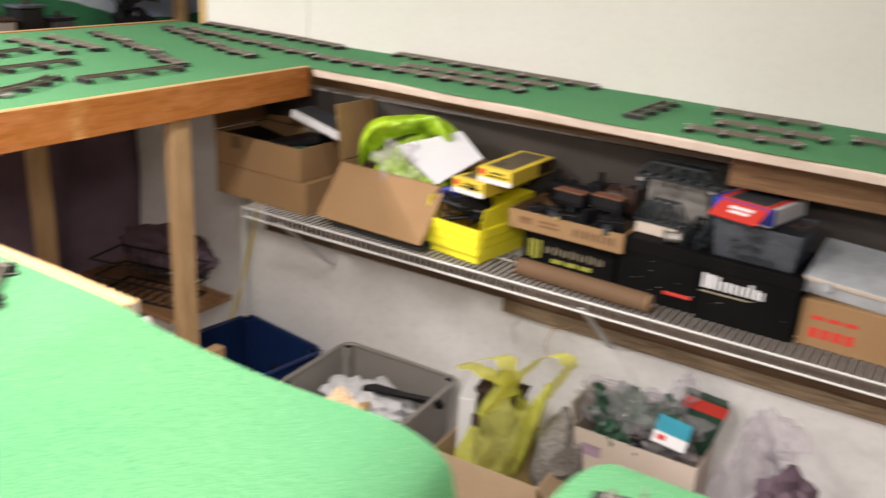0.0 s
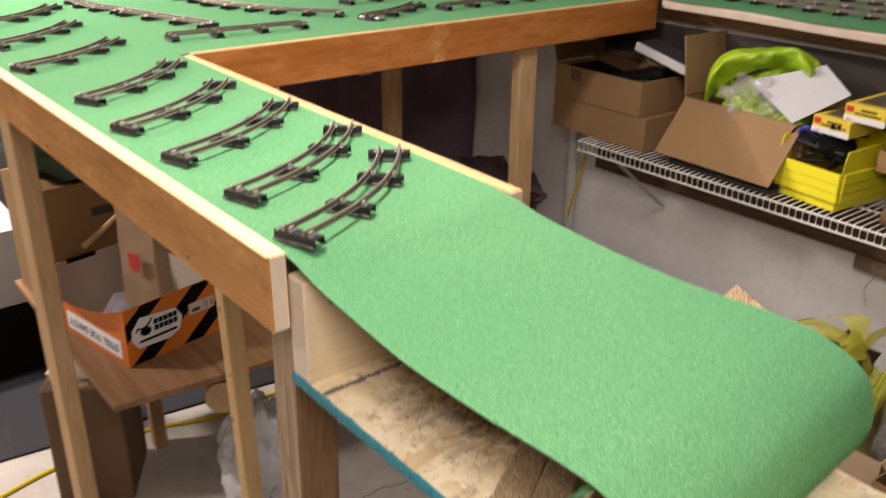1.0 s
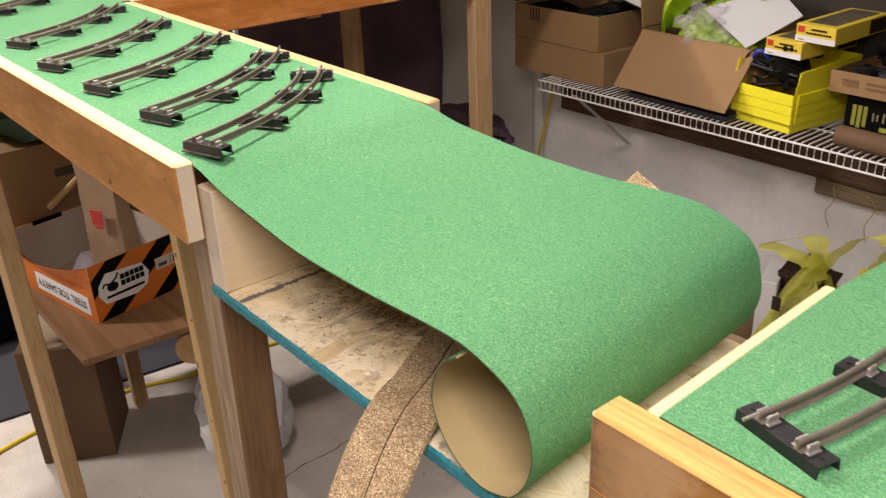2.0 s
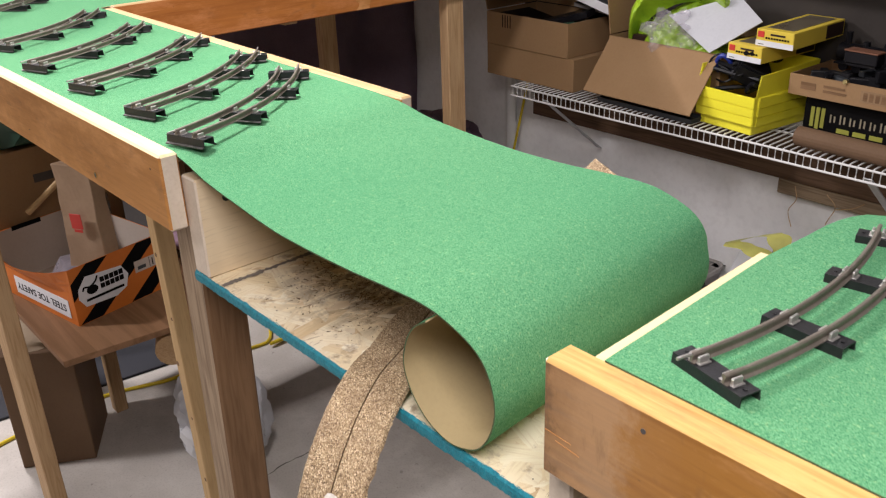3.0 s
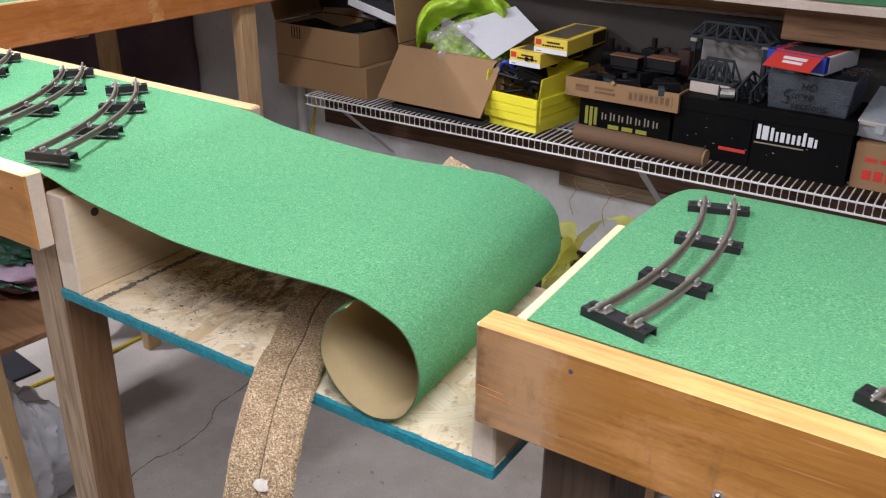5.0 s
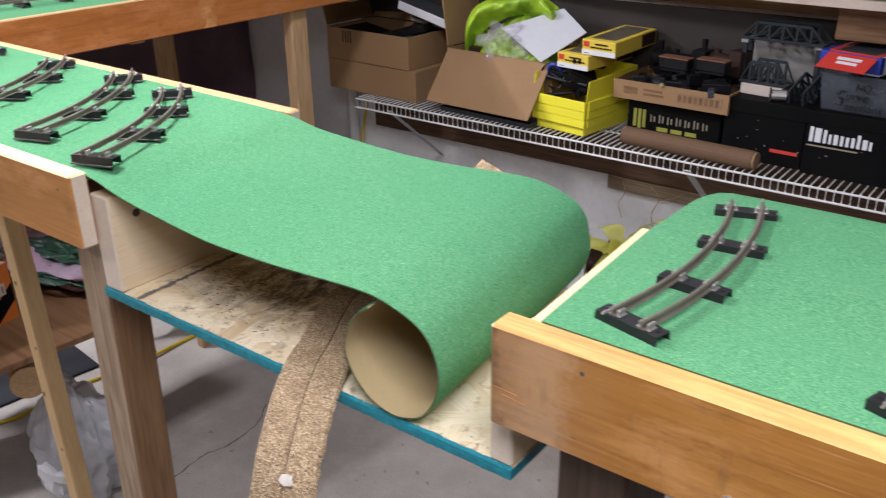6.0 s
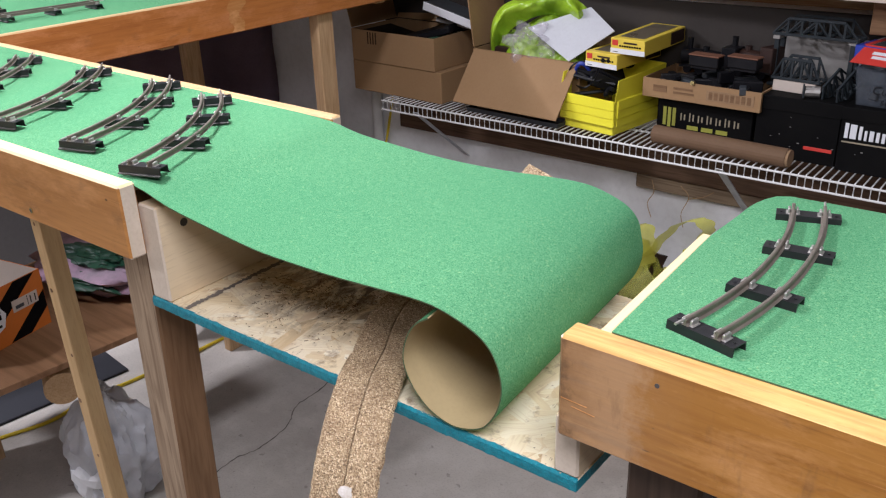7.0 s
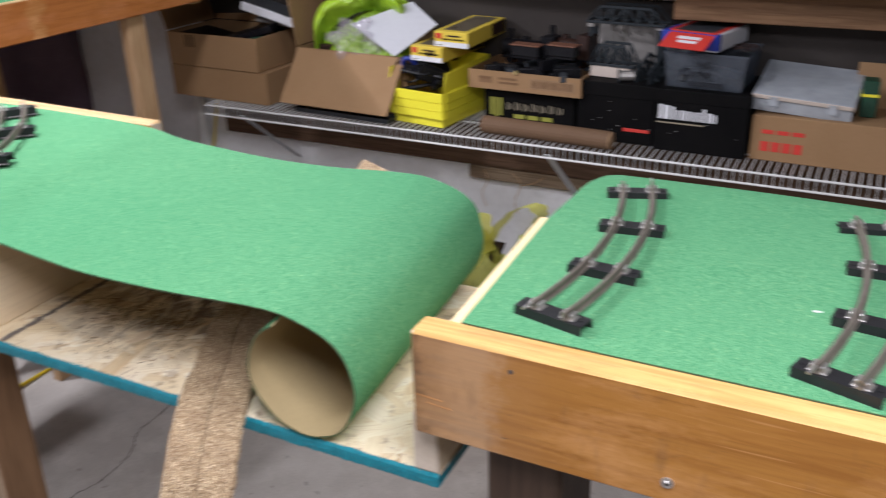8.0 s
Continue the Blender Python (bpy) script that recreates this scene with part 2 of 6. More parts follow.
def concrete_material():
    m, t, b = start("concrete_floor")
    v = coords(t, (1, 1, 1), True)
    big, mid, fine = noise_at(t, v, 1.6, 6.0), noise_at(t, v, 9.0, 6.0, 0.65), noise_at(t, v, 160.0, 3.0)
    c = blend(t, (0.50, 0.465, 0.42), (0.35, 0.32, 0.285), ramp(t, big, [(0.35, (0, 0, 0)), (0.7, (1, 1, 1))]))
    c = blend(t, c, (0.56, 0.53, 0.485), ramp(t, mid, [(0.45, (0, 0, 0)), (0.75, (0.7, 0.7, 0.7))]))
    c = blend(t, c, (0.13, 0.115, 0.10), ramp(t, noise_at(t, v, 38.0, 2.0), [(0.68, (0, 0, 0)), (0.74, (0.5, 0.5, 0.5))]))
    c = blend(t, c, (0.2, 0.18, 0.16), ramp(t, fine, [(0.5, (0, 0, 0)), (0.8, (0.4, 0.4, 0.4))]))
    t.links.new(c, b.inputs["Base Color"])
    b.inputs["Roughness"].default_value = 0.6
    bump(t, b, fine, 0.2, 0.001)
    return m


def clear_plastic(name, tint=(0.9, 0.93, 0.96), rough=0.12, solid=0.35, body=(0.6, 0.63, 0.66), crinkle=0.4):
    """Thin translucent plastic: part of the light passes straight through."""
    m, t, b = start(name)
    b.inputs["Base Color"].default_value = (*body, 1)
    b.inputs["Roughness"].default_value = rough
    tr = t.nodes.new("ShaderNodeBsdfTransparent")
    tr.inputs[0].default_value = (*tint, 1)
    mx = t.nodes.new("ShaderNodeMixShader")
    n = noise_at(t, coords(t), 25.0, 3.0)
    f = t.nodes.new("ShaderNodeMapRange")
    f.inputs[3].default_value, f.inputs[4].default_value = solid - 0.15, solid + 0.15
    t.links.new(n, f.inputs[0])
    t.links.new(f.outputs[0], mx.inputs[0])
    t.links.new(tr.outputs[0], mx.inputs[1])
    t.links.new(b.outputs[0], mx.inputs[2])
    t.links.new(mx.outputs[0], t.nodes["Material Output"].inputs[0])
    bump(t, b, n, crinkle, 0.004)
    return m


GRASS = grass_material()
OSB = osb_material()
STRAND = strand_material()
CORK = cork_material()
CONCRETE = concrete_material()
AMBER = {a: wood("varnished_pine_" + a, (0.55, 0.262, 0.076) if a == "x" else (0.45, 0.165, 0.038), (0.40, 0.172, 0.045) if a == "x" else (0.30, 0.095, 0.02), a, 0.36, 90.0, 0.5, False, 0.7) for a in "xy"}
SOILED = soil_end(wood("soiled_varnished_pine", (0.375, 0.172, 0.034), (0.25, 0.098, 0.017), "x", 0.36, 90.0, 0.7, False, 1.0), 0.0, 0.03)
# Top edge of the amber board, lightened in colour for the light from above.
AMBERTOP = wood("lit_amber_edge", (0.70, 0.45, 0.16), (0.52, 0.28, 0.08), "x", 0.5, 90.0, 0.9, False, 0.5)
WORNAMBER = wood("worn_varnish", (0.56, 0.27, 0.085), (0.44, 0.17, 0.04), "y", 0.45, 40.0, 0.8, False, 0.9)
PINE = {a: wood("raw_pine_" + a, (0.62, 0.43, 0.215), (0.48, 0.30, 0.13), a, 0.6, 60.0, 0.6, True) for a in "xyz"}
# Pale raw wood, made paler still for the strong light from above.
PALETOP = {a: wood("pale_lit_edge_" + a, (0.82, 0.66, 0.38), (0.72, 0.53, 0.26), a, 0.6, 60.0, 0.5, False) for a in "xy"}
STUD = {a: wood("stud_pine_" + a, (0.52, 0.35, 0.19), (0.37, 0.22, 0.10), a, 0.65, 120.0, 0.8, True) for a in "xyz"}
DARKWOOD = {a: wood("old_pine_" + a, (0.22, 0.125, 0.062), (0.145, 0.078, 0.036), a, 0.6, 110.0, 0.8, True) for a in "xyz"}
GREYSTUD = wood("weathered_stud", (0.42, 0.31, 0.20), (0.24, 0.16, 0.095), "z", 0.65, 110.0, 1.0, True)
ENDGRAIN = surface("end_grain", (0.72, 0.62, 0.50), (0.55, 0.43, 0.30), 30.0, 300.0, 0.8)
PLY = wood("plywood_shelf", (0.30, 0.165, 0.085), (0.19, 0.10, 0.045), "x", 0.55, 28.0, 0.9, False)
BIRCH = wood("pale_board", (0.74, 0.60, 0.40), (0.62, 0.46, 0.28), "y", 0.55, 30.0, 0.5, False)
TEAL = surface("teal_paint", (0.009, 0.27, 0.345), (0.005, 0.15, 0.20), 150.0, 520.0, 0.55, relief=0.9, depth=0.002, amount=0.8)
MATRIM = surface("mat_cut_edge", (0.09, 0.13, 0.065), None, 60.0, 400.0, 0.9, spec=0.1)
KRAFT = surface("kraft_backing", (0.44, 0.345, 0.175), (0.38, 0.29, 0.145), 8.0, 260.0, 0.75, amount=0.4)
TIE = surface("black_tie_steel", (0.020, 0.020, 0.023), (0.035, 0.033, 0.032), 60.0, 500.0, 0.42, 0.35)
RAIL = surface("tarnished_rail", (0.25, 0.215, 0.18), (0.13, 0.105, 0.085), 45.0, 400.0, 0.5, 0.55)
TIEFOOT = surface("worn_tie_foot", (0.075, 0.07, 0.066), (0.04, 0.037, 0.035), 60.0, 400.0, 0.5, 0.6)
SHAVE, sh_tree, sh_bsdf = start("wood_shaving")
sh_geo = sh_tree.nodes.new("ShaderNodeNewGeometry")
sh_tree.links.new(ramp(sh_tree, sh_geo.outputs["Random Per Island"], [(0.0, (0.05, 0.028, 0.014)), (0.5, (0.16, 0.09, 0.045)), (1.0, (0.50, 0.33, 0.17))]), sh_bsdf.inputs["Base Color"])
sh_bsdf.inputs["Roughness"].default_value = 0.8
CLIP = surface("bright_rail_clip", (0.58, 0.56, 0.53), (0.40, 0.37, 0.35), 60.0, 400.0, 0.48, 0.85)
WALL = surface("white_wall_paint", (0.76, 0.745, 0.71), (0.68, 0.66, 0.62), 2.5, 60.0, 0.75, amount=0.35, relief=0.1)
BLOCKWALL = surface("painted_concrete_wall", (0.87, 0.87, 0.87), (0.72, 0.71, 0.70), 3.5, 45.0, 0.7, amount=0.6, relief=0.3, depth=0.002)
# Grey taken low in colour because the lamps light these walls too strongly.
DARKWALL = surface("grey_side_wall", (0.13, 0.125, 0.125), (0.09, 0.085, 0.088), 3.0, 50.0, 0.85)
# The ceiling is unseen; its dark brown is chosen to limit bounced light.
CEIL = surface("unseen_dark_ceiling", (0.20, 0.165, 0.125), None, 3.0, 60.0, 0.85)
CARD = surface("cardboard", (0.315, 0.19, 0.088), (0.26, 0.15, 0.066), 7.0, 130.0, 0.8, amount=0.45)
CARD_PALE = surface("pale_cardboard", (0.50, 0.37, 0.24), (0.44, 0.31, 0.19), 7.0, 130.0, 0.8, amount=0.45)
CARD_WHITE = surface("whitish_carton", (0.58, 0.50, 0.43), (0.50, 0.42, 0.35), 7.0, 130.0, 0.75, amount=0.4)
CARD_DARK = surface("brown_carton", (0.145, 0.083, 0.042), (0.11, 0.06, 0.03), 7.0, 130.0, 0.8, amount=0.45)
CARD_EDGE = surface("corrugated_edge", (0.30, 0.19, 0.10), None, 40.0, 300.0, 0.9)
# South and east walls are unseen; this grey keeps their bounce low.
SHADEWALL = surface("unseen_grey_wall", (0.25, 0.24, 0.225), None, 2.5, 60.0, 0.8)
WHITE = surface("white_coat", (0.74, 0.74, 0.72), (0.66, 0.66, 0.64), 20.0, 200.0, 0.4, amount=0.3)
PAPER = surface("white_paper", (0.74, 0.75, 0.78), (0.68, 0.69, 0.72), 10.0, 120.0, 0.7, amount=0.3)
YELLOW = surface("yellow_plastic", (0.90, 0.83, 0.035), (0.84, 0.76, 0.03), 12.0, 200.0, 0.38, amount=0.35)
KIT = surface("yellow_kit_card", (0.76, 0.58, 0.06), (0.68, 0.50, 0.05), 14.0, 200.0, 0.5, amount=0.4)
BLACKCARD = surface("black_box_card", (0.0035, 0.0035, 0.004), (0.009, 0.0085, 0.008), 9.0, 160.0, 0.6, amount=0.5, spec=0.07)
BLACKPL = surface("black_plastic", (0.006, 0.006, 0.008), (0.015, 0.015, 0.017), 20.0, 250.0, 0.4, spec=0.22)
DKGREY = surface("dark_grey_plastic", (0.045, 0.052, 0.060), (0.028, 0.032, 0.036), 20.0, 250.0, 0.5)
# RUST and COPPER are darkened as well for the shade on the shelf.
RUST = surface("brown_model_body", (0.034, 0.014, 0.009), (0.016, 0.007, 0.005), 25.0, 200.0, 0.5)
COPPER = surface("copper_brown_tender", (0.19, 0.085, 0.05), (0.12, 0.05, 0.03), 30.0, 200.0, 0.4)
BRASS = surface("brass_bright", (0.75, 0.62, 0.28), None, 30.0, 200.0, 0.25, 0.9)
ORANGE = surface("orange_card", (0.62, 0.17, 0.018), (0.54, 0.14, 0.015), 9.0, 130.0, 0.55, amount=0.4)
RED = surface("red_print", (0.62, 0.045, 0.03), (0.52, 0.035, 0.025), 12.0, 150.0, 0.5, amount=0.3)
BLUE = surface("blue_print", (0.02, 0.045, 0.36), None, 12.0, 150.0, 0.45, amount=0.3)
LIME = surface("lime_bag_film", (0.36, 0.56, 0.022), (0.17, 0.34, 0.010), 9.0, 60.0, 0.32, amount=0.6)
BLUETUB = surface("navy_tub_plastic", (0.010, 0.030, 0.115), (0.007, 0.02, 0.08), 8.0, 120.0, 0.4, amount=0.5)
GREYTUB = surface("grey_tub_plastic", (0.30, 0.285, 0.265), (0.24, 0.225, 0.21), 8.0, 120.0, 0.5, amount=0.4)
RUBBER = surface("black_rubber_mat", (0.010, 0.011, 0.017), (0.02, 0.021, 0.028), 9.0, 130.0, 0.75, amount=0.6)
CORD = surface("yellow_cord", (0.70, 0.53, 0.015), (0.58, 0.43, 0.012), 30.0, 200.0, 0.45, amount=0.4)
PURPLE = surface("purple_cloth", (0.17, 0.115, 0.15), (0.10, 0.065, 0.09), 6.0, 160.0, 0.9, amount=0.7)
PINKSTUFF = surface("mauve_foam", (0.52, 0.33, 0.46), (0.07, 0.13, 0.10), 7.0, 60.0, 0.85, amount=0.6)
DKGREEN = surface("dark_green_plastic", (0.018, 0.07, 0.04), (0.01, 0.04, 0.022), 20.0, 150.0, 0.45)
FOLIAGE = surface("painted_hills", (0.035, 0.22, 0.10), (0.02, 0.11, 0.055), 3.0, 60.0, 0.85, amount=0.8)
SKYPAINT = surface("painted_sky", (0.30, 0.46, 0.74), (0.72, 0.76, 0.80), 4.0, 30.0, 0.85, amount=1.0)
# Flat patches in this colour stand for the shade inside cracks and holes.
CRACKDARK = surface("crack_shadow", (0.085, 0.075, 0.066), None, 40.0, 200.0, 0.95)
MARKER = surface("marker_line", (0.19, 0.165, 0.14), None, 40.0, 200.0, 0.8)
CLEAR = clear_plastic("clear_tub_plastic", (0.80, 0.83, 0.87), 0.12, 0.26, (0.17, 0.19, 0.22))
FILM = clear_plastic("clear_bag_film", (0.96, 0.95, 0.97), 0.10, 0.20, (0.58, 0.55, 0.58))
YFILM = clear_plastic("yellow_bag_film", (0.97, 0.98, 0.62), 0.3, 0.20, (0.92, 0.93, 0.34))
YSTRAP = clear_plastic("yellow_strap_film", (0.95, 0.95, 0.45), 0.3, 0.55, (0.82, 0.80, 0.16))
WHITEFILM = clear_plastic("white_bag_film", (0.90, 0.91, 0.93), 0.3, 0.74, (0.66, 0.67, 0.71), 0.3)
ORGPL = clear_plastic("frosted_case_plastic", (0.92, 0.94, 0.96), 0.15, 0.5, (0.66, 0.70, 0.74))


# ---- building helpers ----
def finish(name, bm, mats, parent=None, label="", smooth=False, pick=None):
    """Link a bmesh as one mesh object, under a parent if there is one. pick(face) gives the material slot of a face."""
    mats = mats if isinstance(mats, (list, tuple)) else [mats]
    bm.normal_update()
    if pick:
        for f in bm.faces:
            f.material_index = pick(f)
    me = bpy.data.meshes.new(name)
    bm.to_mesh(me)
    bm.free()
    for m in mats:
        me.materials.append(m)
    if smooth:
        for p in me.polygons:
            p.use_smooth = True
        me.set_sharp_from_angle(angle=radians(45))
    ob = new(name, me)
    if parent:
        ob.parent = parent
    if label:
        tagged(ob, label)
    return ob


def part(name, bm, material, parent, label="", smooth=False, pick=None):
    return finish(name, bm, material, parent, label, smooth, pick)


def thing(name, label, category, at=(0, 0, 0), rz=0, group="", kind=""):
    ob = new(name)
    ob.empty_display_size = 0.05
    ob.matrix_basis = pose(*at, 0, 0, rz)
    return tagged(ob, label, category, group, kind)


def block(x0, x1, y0, y1, z0, z1, bevel=0.002, segs=1, m=None):
    bm = bmesh.new()
    bmesh.ops.create_cube(bm, size=1)
    for v in bm.verts:
        v.co = Vector((x0 + (v.co.x + 0.5) * (x1 - x0), y0 + (v.co.y + 0.5) * (y1 - y0), z0 + (v.co.z + 0.5) * (z1 - z0)))
    if bevel:
        bmesh.ops.bevel(bm, geom=bm.edges[:], offset=bevel, segments=segs, affect="EDGES", clamp_overlap=True)
    if m:
        bm.transform(m)
    return bm


def merge(*bms):
    out = bmesh.new()
    for b in bms:
        me = bpy.data.meshes.new("tmp")
        b.to_mesh(me)
        b.free()
        out.from_mesh(me)
        bpy.data.meshes.remove(me)
    return out


def tube(points, radius, sides=8, close=False):
    """A round bar along a line of points."""
    bm = bmesh.new()
    pts = [Vector(p) for p in points]
    rings = []
    for i, p in enumerate(pts):
        d = (pts[min(i + 1, len(pts) - 1)] - pts[max(i - 1, 0)]).normalized()
        a = d.cross(Vector((0, 0, 1)))
        a = Vector((1, 0, 0)) if a.length < 0.05 else a.normalized()
        b = d.cross(a)
        rings.append([bm.verts.new(p + radius * (math.cos(q) * a + math.sin(q) * b)) for q in (2 * math.pi * k / sides for k in range(sides))])
    for r, s in zip(rings, rings[1:]):
        for k in range(sides):
            bm.faces.new((r[k], r[(k + 1) % sides], s[(k + 1) % sides], s[k]))
    bm.faces.new(rings[0][::-1])
    bm.faces.new(rings[-1])
    bmesh.ops.recalc_face_normals(bm, faces=bm.faces[:])
    return bm


def spline(points, steps=6):
    """A smooth line through points (Catmull-Rom)."""
    p = [Vector(q) for q in points]
    p = [2 * p[0] - p[1], *p, 2 * p[-1] - p[-2]]
    out = []
    for a, b, c, d in zip(p, p[1:], p[2:], p[3:]):
        for k in range(steps):
            s = k / steps
            out.append(0.5 * ((2 * b) + (c - a) * s + (2 * a - 5 * b + 4 * c - d) * s * s + (3 * b - a - 3 * c + d) * s ** 3))
    out.append(p[-2])
    return out


def sheet(place, nu, nv, thick, side=1):
    """A thin curved sheet: place(u, v) for u, v in 0..1, with its back thick behind it. Slot 0: face, 1: back and rim."""
    bm = bmesh.new()
    grid = [[Vector(place(i / nu, j / nv)) for j in range(nv + 1)] for i in range(nu + 1)]
    top = [[bm.verts.new(p) for p in row] for row in grid]
    low = []
    for i in range(nu + 1):
        row = []
        for j in range(nv + 1):
            du = grid[min(i + 1, nu)][j] - grid[max(i - 1, 0)][j]
            dv = grid[i][min(j + 1, nv)] - grid[i][max(j - 1, 0)]
            n = du.cross(dv)
            n = n.normalized() if n.length > 1e-12 else Vector((0, 0, 1))
            row.append(bm.verts.new(grid[i][j] - n * thick))
        low.append(row)
    for i in range(nu):
        for j in range(nv):
            bm.faces.new((top[i][j], top[i + 1][j], top[i + 1][j + 1], top[i][j + 1])).material_index = 0
            bm.faces.new((low[i][j + 1], low[i + 1][j + 1], low[i + 1][j], low[i][j])).material_index = 1
    for i in range(nu):
        bm.faces.new((top[i][0], low[i][0], low[i + 1][0], top[i + 1][0])).material_index = side
        bm.faces.new((top[i + 1][nv], low[i + 1][nv], low[i][nv], top[i][nv])).material_index = side
    for j in range(nv):
        bm.faces.new((top[0][j + 1], low[0][j + 1], low[0][j], top[0][j])).material_index = 1
        bm.faces.new((top[nu][j], low[nu][j], low[nu][j + 1], top[nu][j + 1])).material_index = 1
    return bm


def plank(a, b, width, height, bevel=0.0025):
    """A board on edge from a to b (its top front line), width to its left, height downwards."""
    a, b = Vector(a), Vector(b)
    d = b - a
    bm = block(0, d.length, 0, width, -height, 0, bevel)
    bm.transform(Matrix.Translation(a) @ Matrix.Rotation(math.atan2(d.y, d.x), 4, "Z"))
    return bm


def open_box(w, d, h, wall, floor=0.004, taper=0.0):
    """An open-topped box with real walls, its base centred on the origin."""
    bm = bmesh.new()
    def ring(e, z, t):
        return [bm.verts.new((sx * (w / 2 + t - e), sy * (d / 2 + t - e), z)) for sx, sy in ((-1, -1), (1, -1), (1, 1), (-1, 1))]
    o0, o1, i1, i0 = ring(0, 0, 0), ring(0, h, taper), ring(wall, h, taper), ring(wall, floor, 0)
    for p, q in ((o0, o1), (o1, i1), (i1, i0)):
        for k in range(4):
            bm.faces.new((p[k], p[(k + 1) % 4], q[(k + 1) % 4], q[k]))
    bm.faces.new(o0[::-1])
    bm.faces.new(i0)
    bmesh.ops.recalc_face_normals(bm, faces=bm.faces[:])
    return bm


def crumple(cx, cy, cz, rx, ry, rz, seed, rough=0.35, subdiv=4, cut=None):
    """A crumpled closed form: a bag or wad of paper."""
    bm = bmesh.new()
    bmesh.ops.create_icosphere(bm, subdivisions=subdiv, radius=1)
    off = Vector((seed * 7.3, seed * 3.1, seed * 5.7))
    for v in bm.verts:
        n = v.co.copy()
        k = 1 + rough * (noise.noise(n * 1.7 + off) + 0.6 * noise.noise(n * 4.1 + off) + 0.35 * abs(noise.noise(n * 9.0 + off)))
        p = n * k
        v.co = Vector((cx + p.x * rx, cy + p.y * ry, max(cz + p.z * rz, cut if cut is not None else -9)))
    return bm


def slumped(cx, cy, cz, rx, ry, rz, seed, cut):
    """A soft filled bag with folds running up to its knot."""
    bm = bmesh.new()
    bmesh.ops.create_icosphere(bm, subdivisions=5, radius=1)
    off = Vector((seed * 7.3, seed * 3.1, seed * 5.7))
    for v in bm.verts:
        n = v.co.copy()
        az = math.atan2(n.y, n.x)
        fold = noise.noise(Vector((3.2 * math.cos(az), 3.2 * math.sin(az), 0.9 * n.z)) + off)
        fine = abs(noise.noise(Vector((7 * math.cos(az) + n.z, 7 * math.sin(az), 1.8 * n.z)) + off))
        k = 1 + 0.30 * noise.noise(n * 1.4 + off) + 0.10 * fold - 0.06 * fine - 0.26 * abs(noise.noise(n * 2.3 + off)) - 0.09 * abs(noise.noise(n * 6.5 + off)) + 0.015 * noise.noise(n * 14 + off)
        pinch = 1 - 0.45 * max(0.0, n.z) ** 3
        v.co = Vector((cx + n.x * k * rx * pinch, cy + n.y * k * ry * pinch, max(cz + n.z * k * rz, cut)))
    return bm


def lettering(words, size, parent, place, label, mat=None, slant=0.0):
    """Flat raised letters in the built-in font, as one mesh under a parent."""
    cu = bpy.data.curves.new("lettering", "FONT")
    cu.body, cu.size, cu.extrude, cu.align_x, cu.shear = words, size, 0.0003, "CENTER", slant
    holder = new("lettering", cu)
    flat = bpy.data.meshes.new_from_object(holder.evaluated_get(bpy.context.evaluated_depsgraph_get()))
    bpy.data.objects.remove(holder)
    flat.materials.clear()
    flat.materials.append(mat or BLACKCARD)
    ob = new("lettering", flat)
    ob.parent = parent
    ob.matrix_basis = place
    return tagged(ob, label)


# ---- structure ----
WALL_Y = 1.97                   # lower foundation wall; the upper wall stands back behind its ledge, slightly askew


def wl_back(x):
    return 2.245 - 0.065 * x


tagged(finish("floor", block(-3.6, 2.6, -2.6, 3.3, -0.12, 0, 0), CONCRETE), "grey stained concrete basement floor", "floor", kind="structure")
tagged(finish("wall_north_lower", block(-3.0, 2.6, WALL_Y, 2.62, 0, 1.33, 0.004), BLOCKWALL), "white painted concrete foundation wall with grime", "wall", kind="structure")
ASKEW = pose(0, 2.245, 0, 0, 0, math.degrees(math.atan(-0.065)))
tagged(finish("wall_north_upper", block(-2.60, 2.7, 0, 0.12, 1.33, 2.75, 0.002, m=ASKEW), WALL), "plain white painted panel wall", "wall", kind="structure")
tagged(finish("trim_wall_end", block(-2.64, -2.601, -0.006, 0.12, 1.33, 2.75, 0.003, m=ASKEW), PINE["z"]), "pale wood trim at the wall's end", "trim", kind="structure")
tagged(finish("trim_panel_seam", block(-2.035, -2.01, -0.004, -0.0005, 1.43, 2.75, 0.001, m=ASKEW), WALL), "white batten over a panel joint", "trim", kind="structure")
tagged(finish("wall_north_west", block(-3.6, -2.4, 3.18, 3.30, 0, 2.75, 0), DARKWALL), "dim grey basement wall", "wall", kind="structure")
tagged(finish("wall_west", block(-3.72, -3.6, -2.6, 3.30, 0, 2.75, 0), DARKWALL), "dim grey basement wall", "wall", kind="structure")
tagged(finish("wall_south", block(-3.72, 2.6, -2.72, -2.6, 0, 2.75, 0), SHADEWALL), "assumed grey basement wall, kept dark to cut bounce light", "wall", kind="structure")
tagged(finish("wall_east", block(2.6, 2.72, -2.72, 2.62, 0, 2.75, 0), SHADEWALL), "assumed grey basement wall, kept dark to cut bounce light", "wall", kind="structure")
tagged(finish("ceiling", block(-3.72, 2.72, -2.72, 3.30, 2.75, 2.85, 0), CEIL), "assumed brown basement ceiling, kept dark to cut bounce light", "ceiling", kind="structure")

for lx, ly, lz, sx, sy in LAMPS:
    lamp = thing("ceiling_lamp", "assumed white lamp on the basement ceiling, out of view", "lamp", (lx, ly, lz), group="ceiling lamps")
    part("housing", block(-sx / 2 - 0.02, sx / 2 + 0.02, -sy / 2 - 0.02, sy / 2 + 0.02, -0.02, 0.045, 0.004), WHITE, lamp)
    part("stem", block(-0.02, 0.02, -0.02, 0.02, 0.0452, 2.7495 - lz, 0.002), WHITE, lamp)

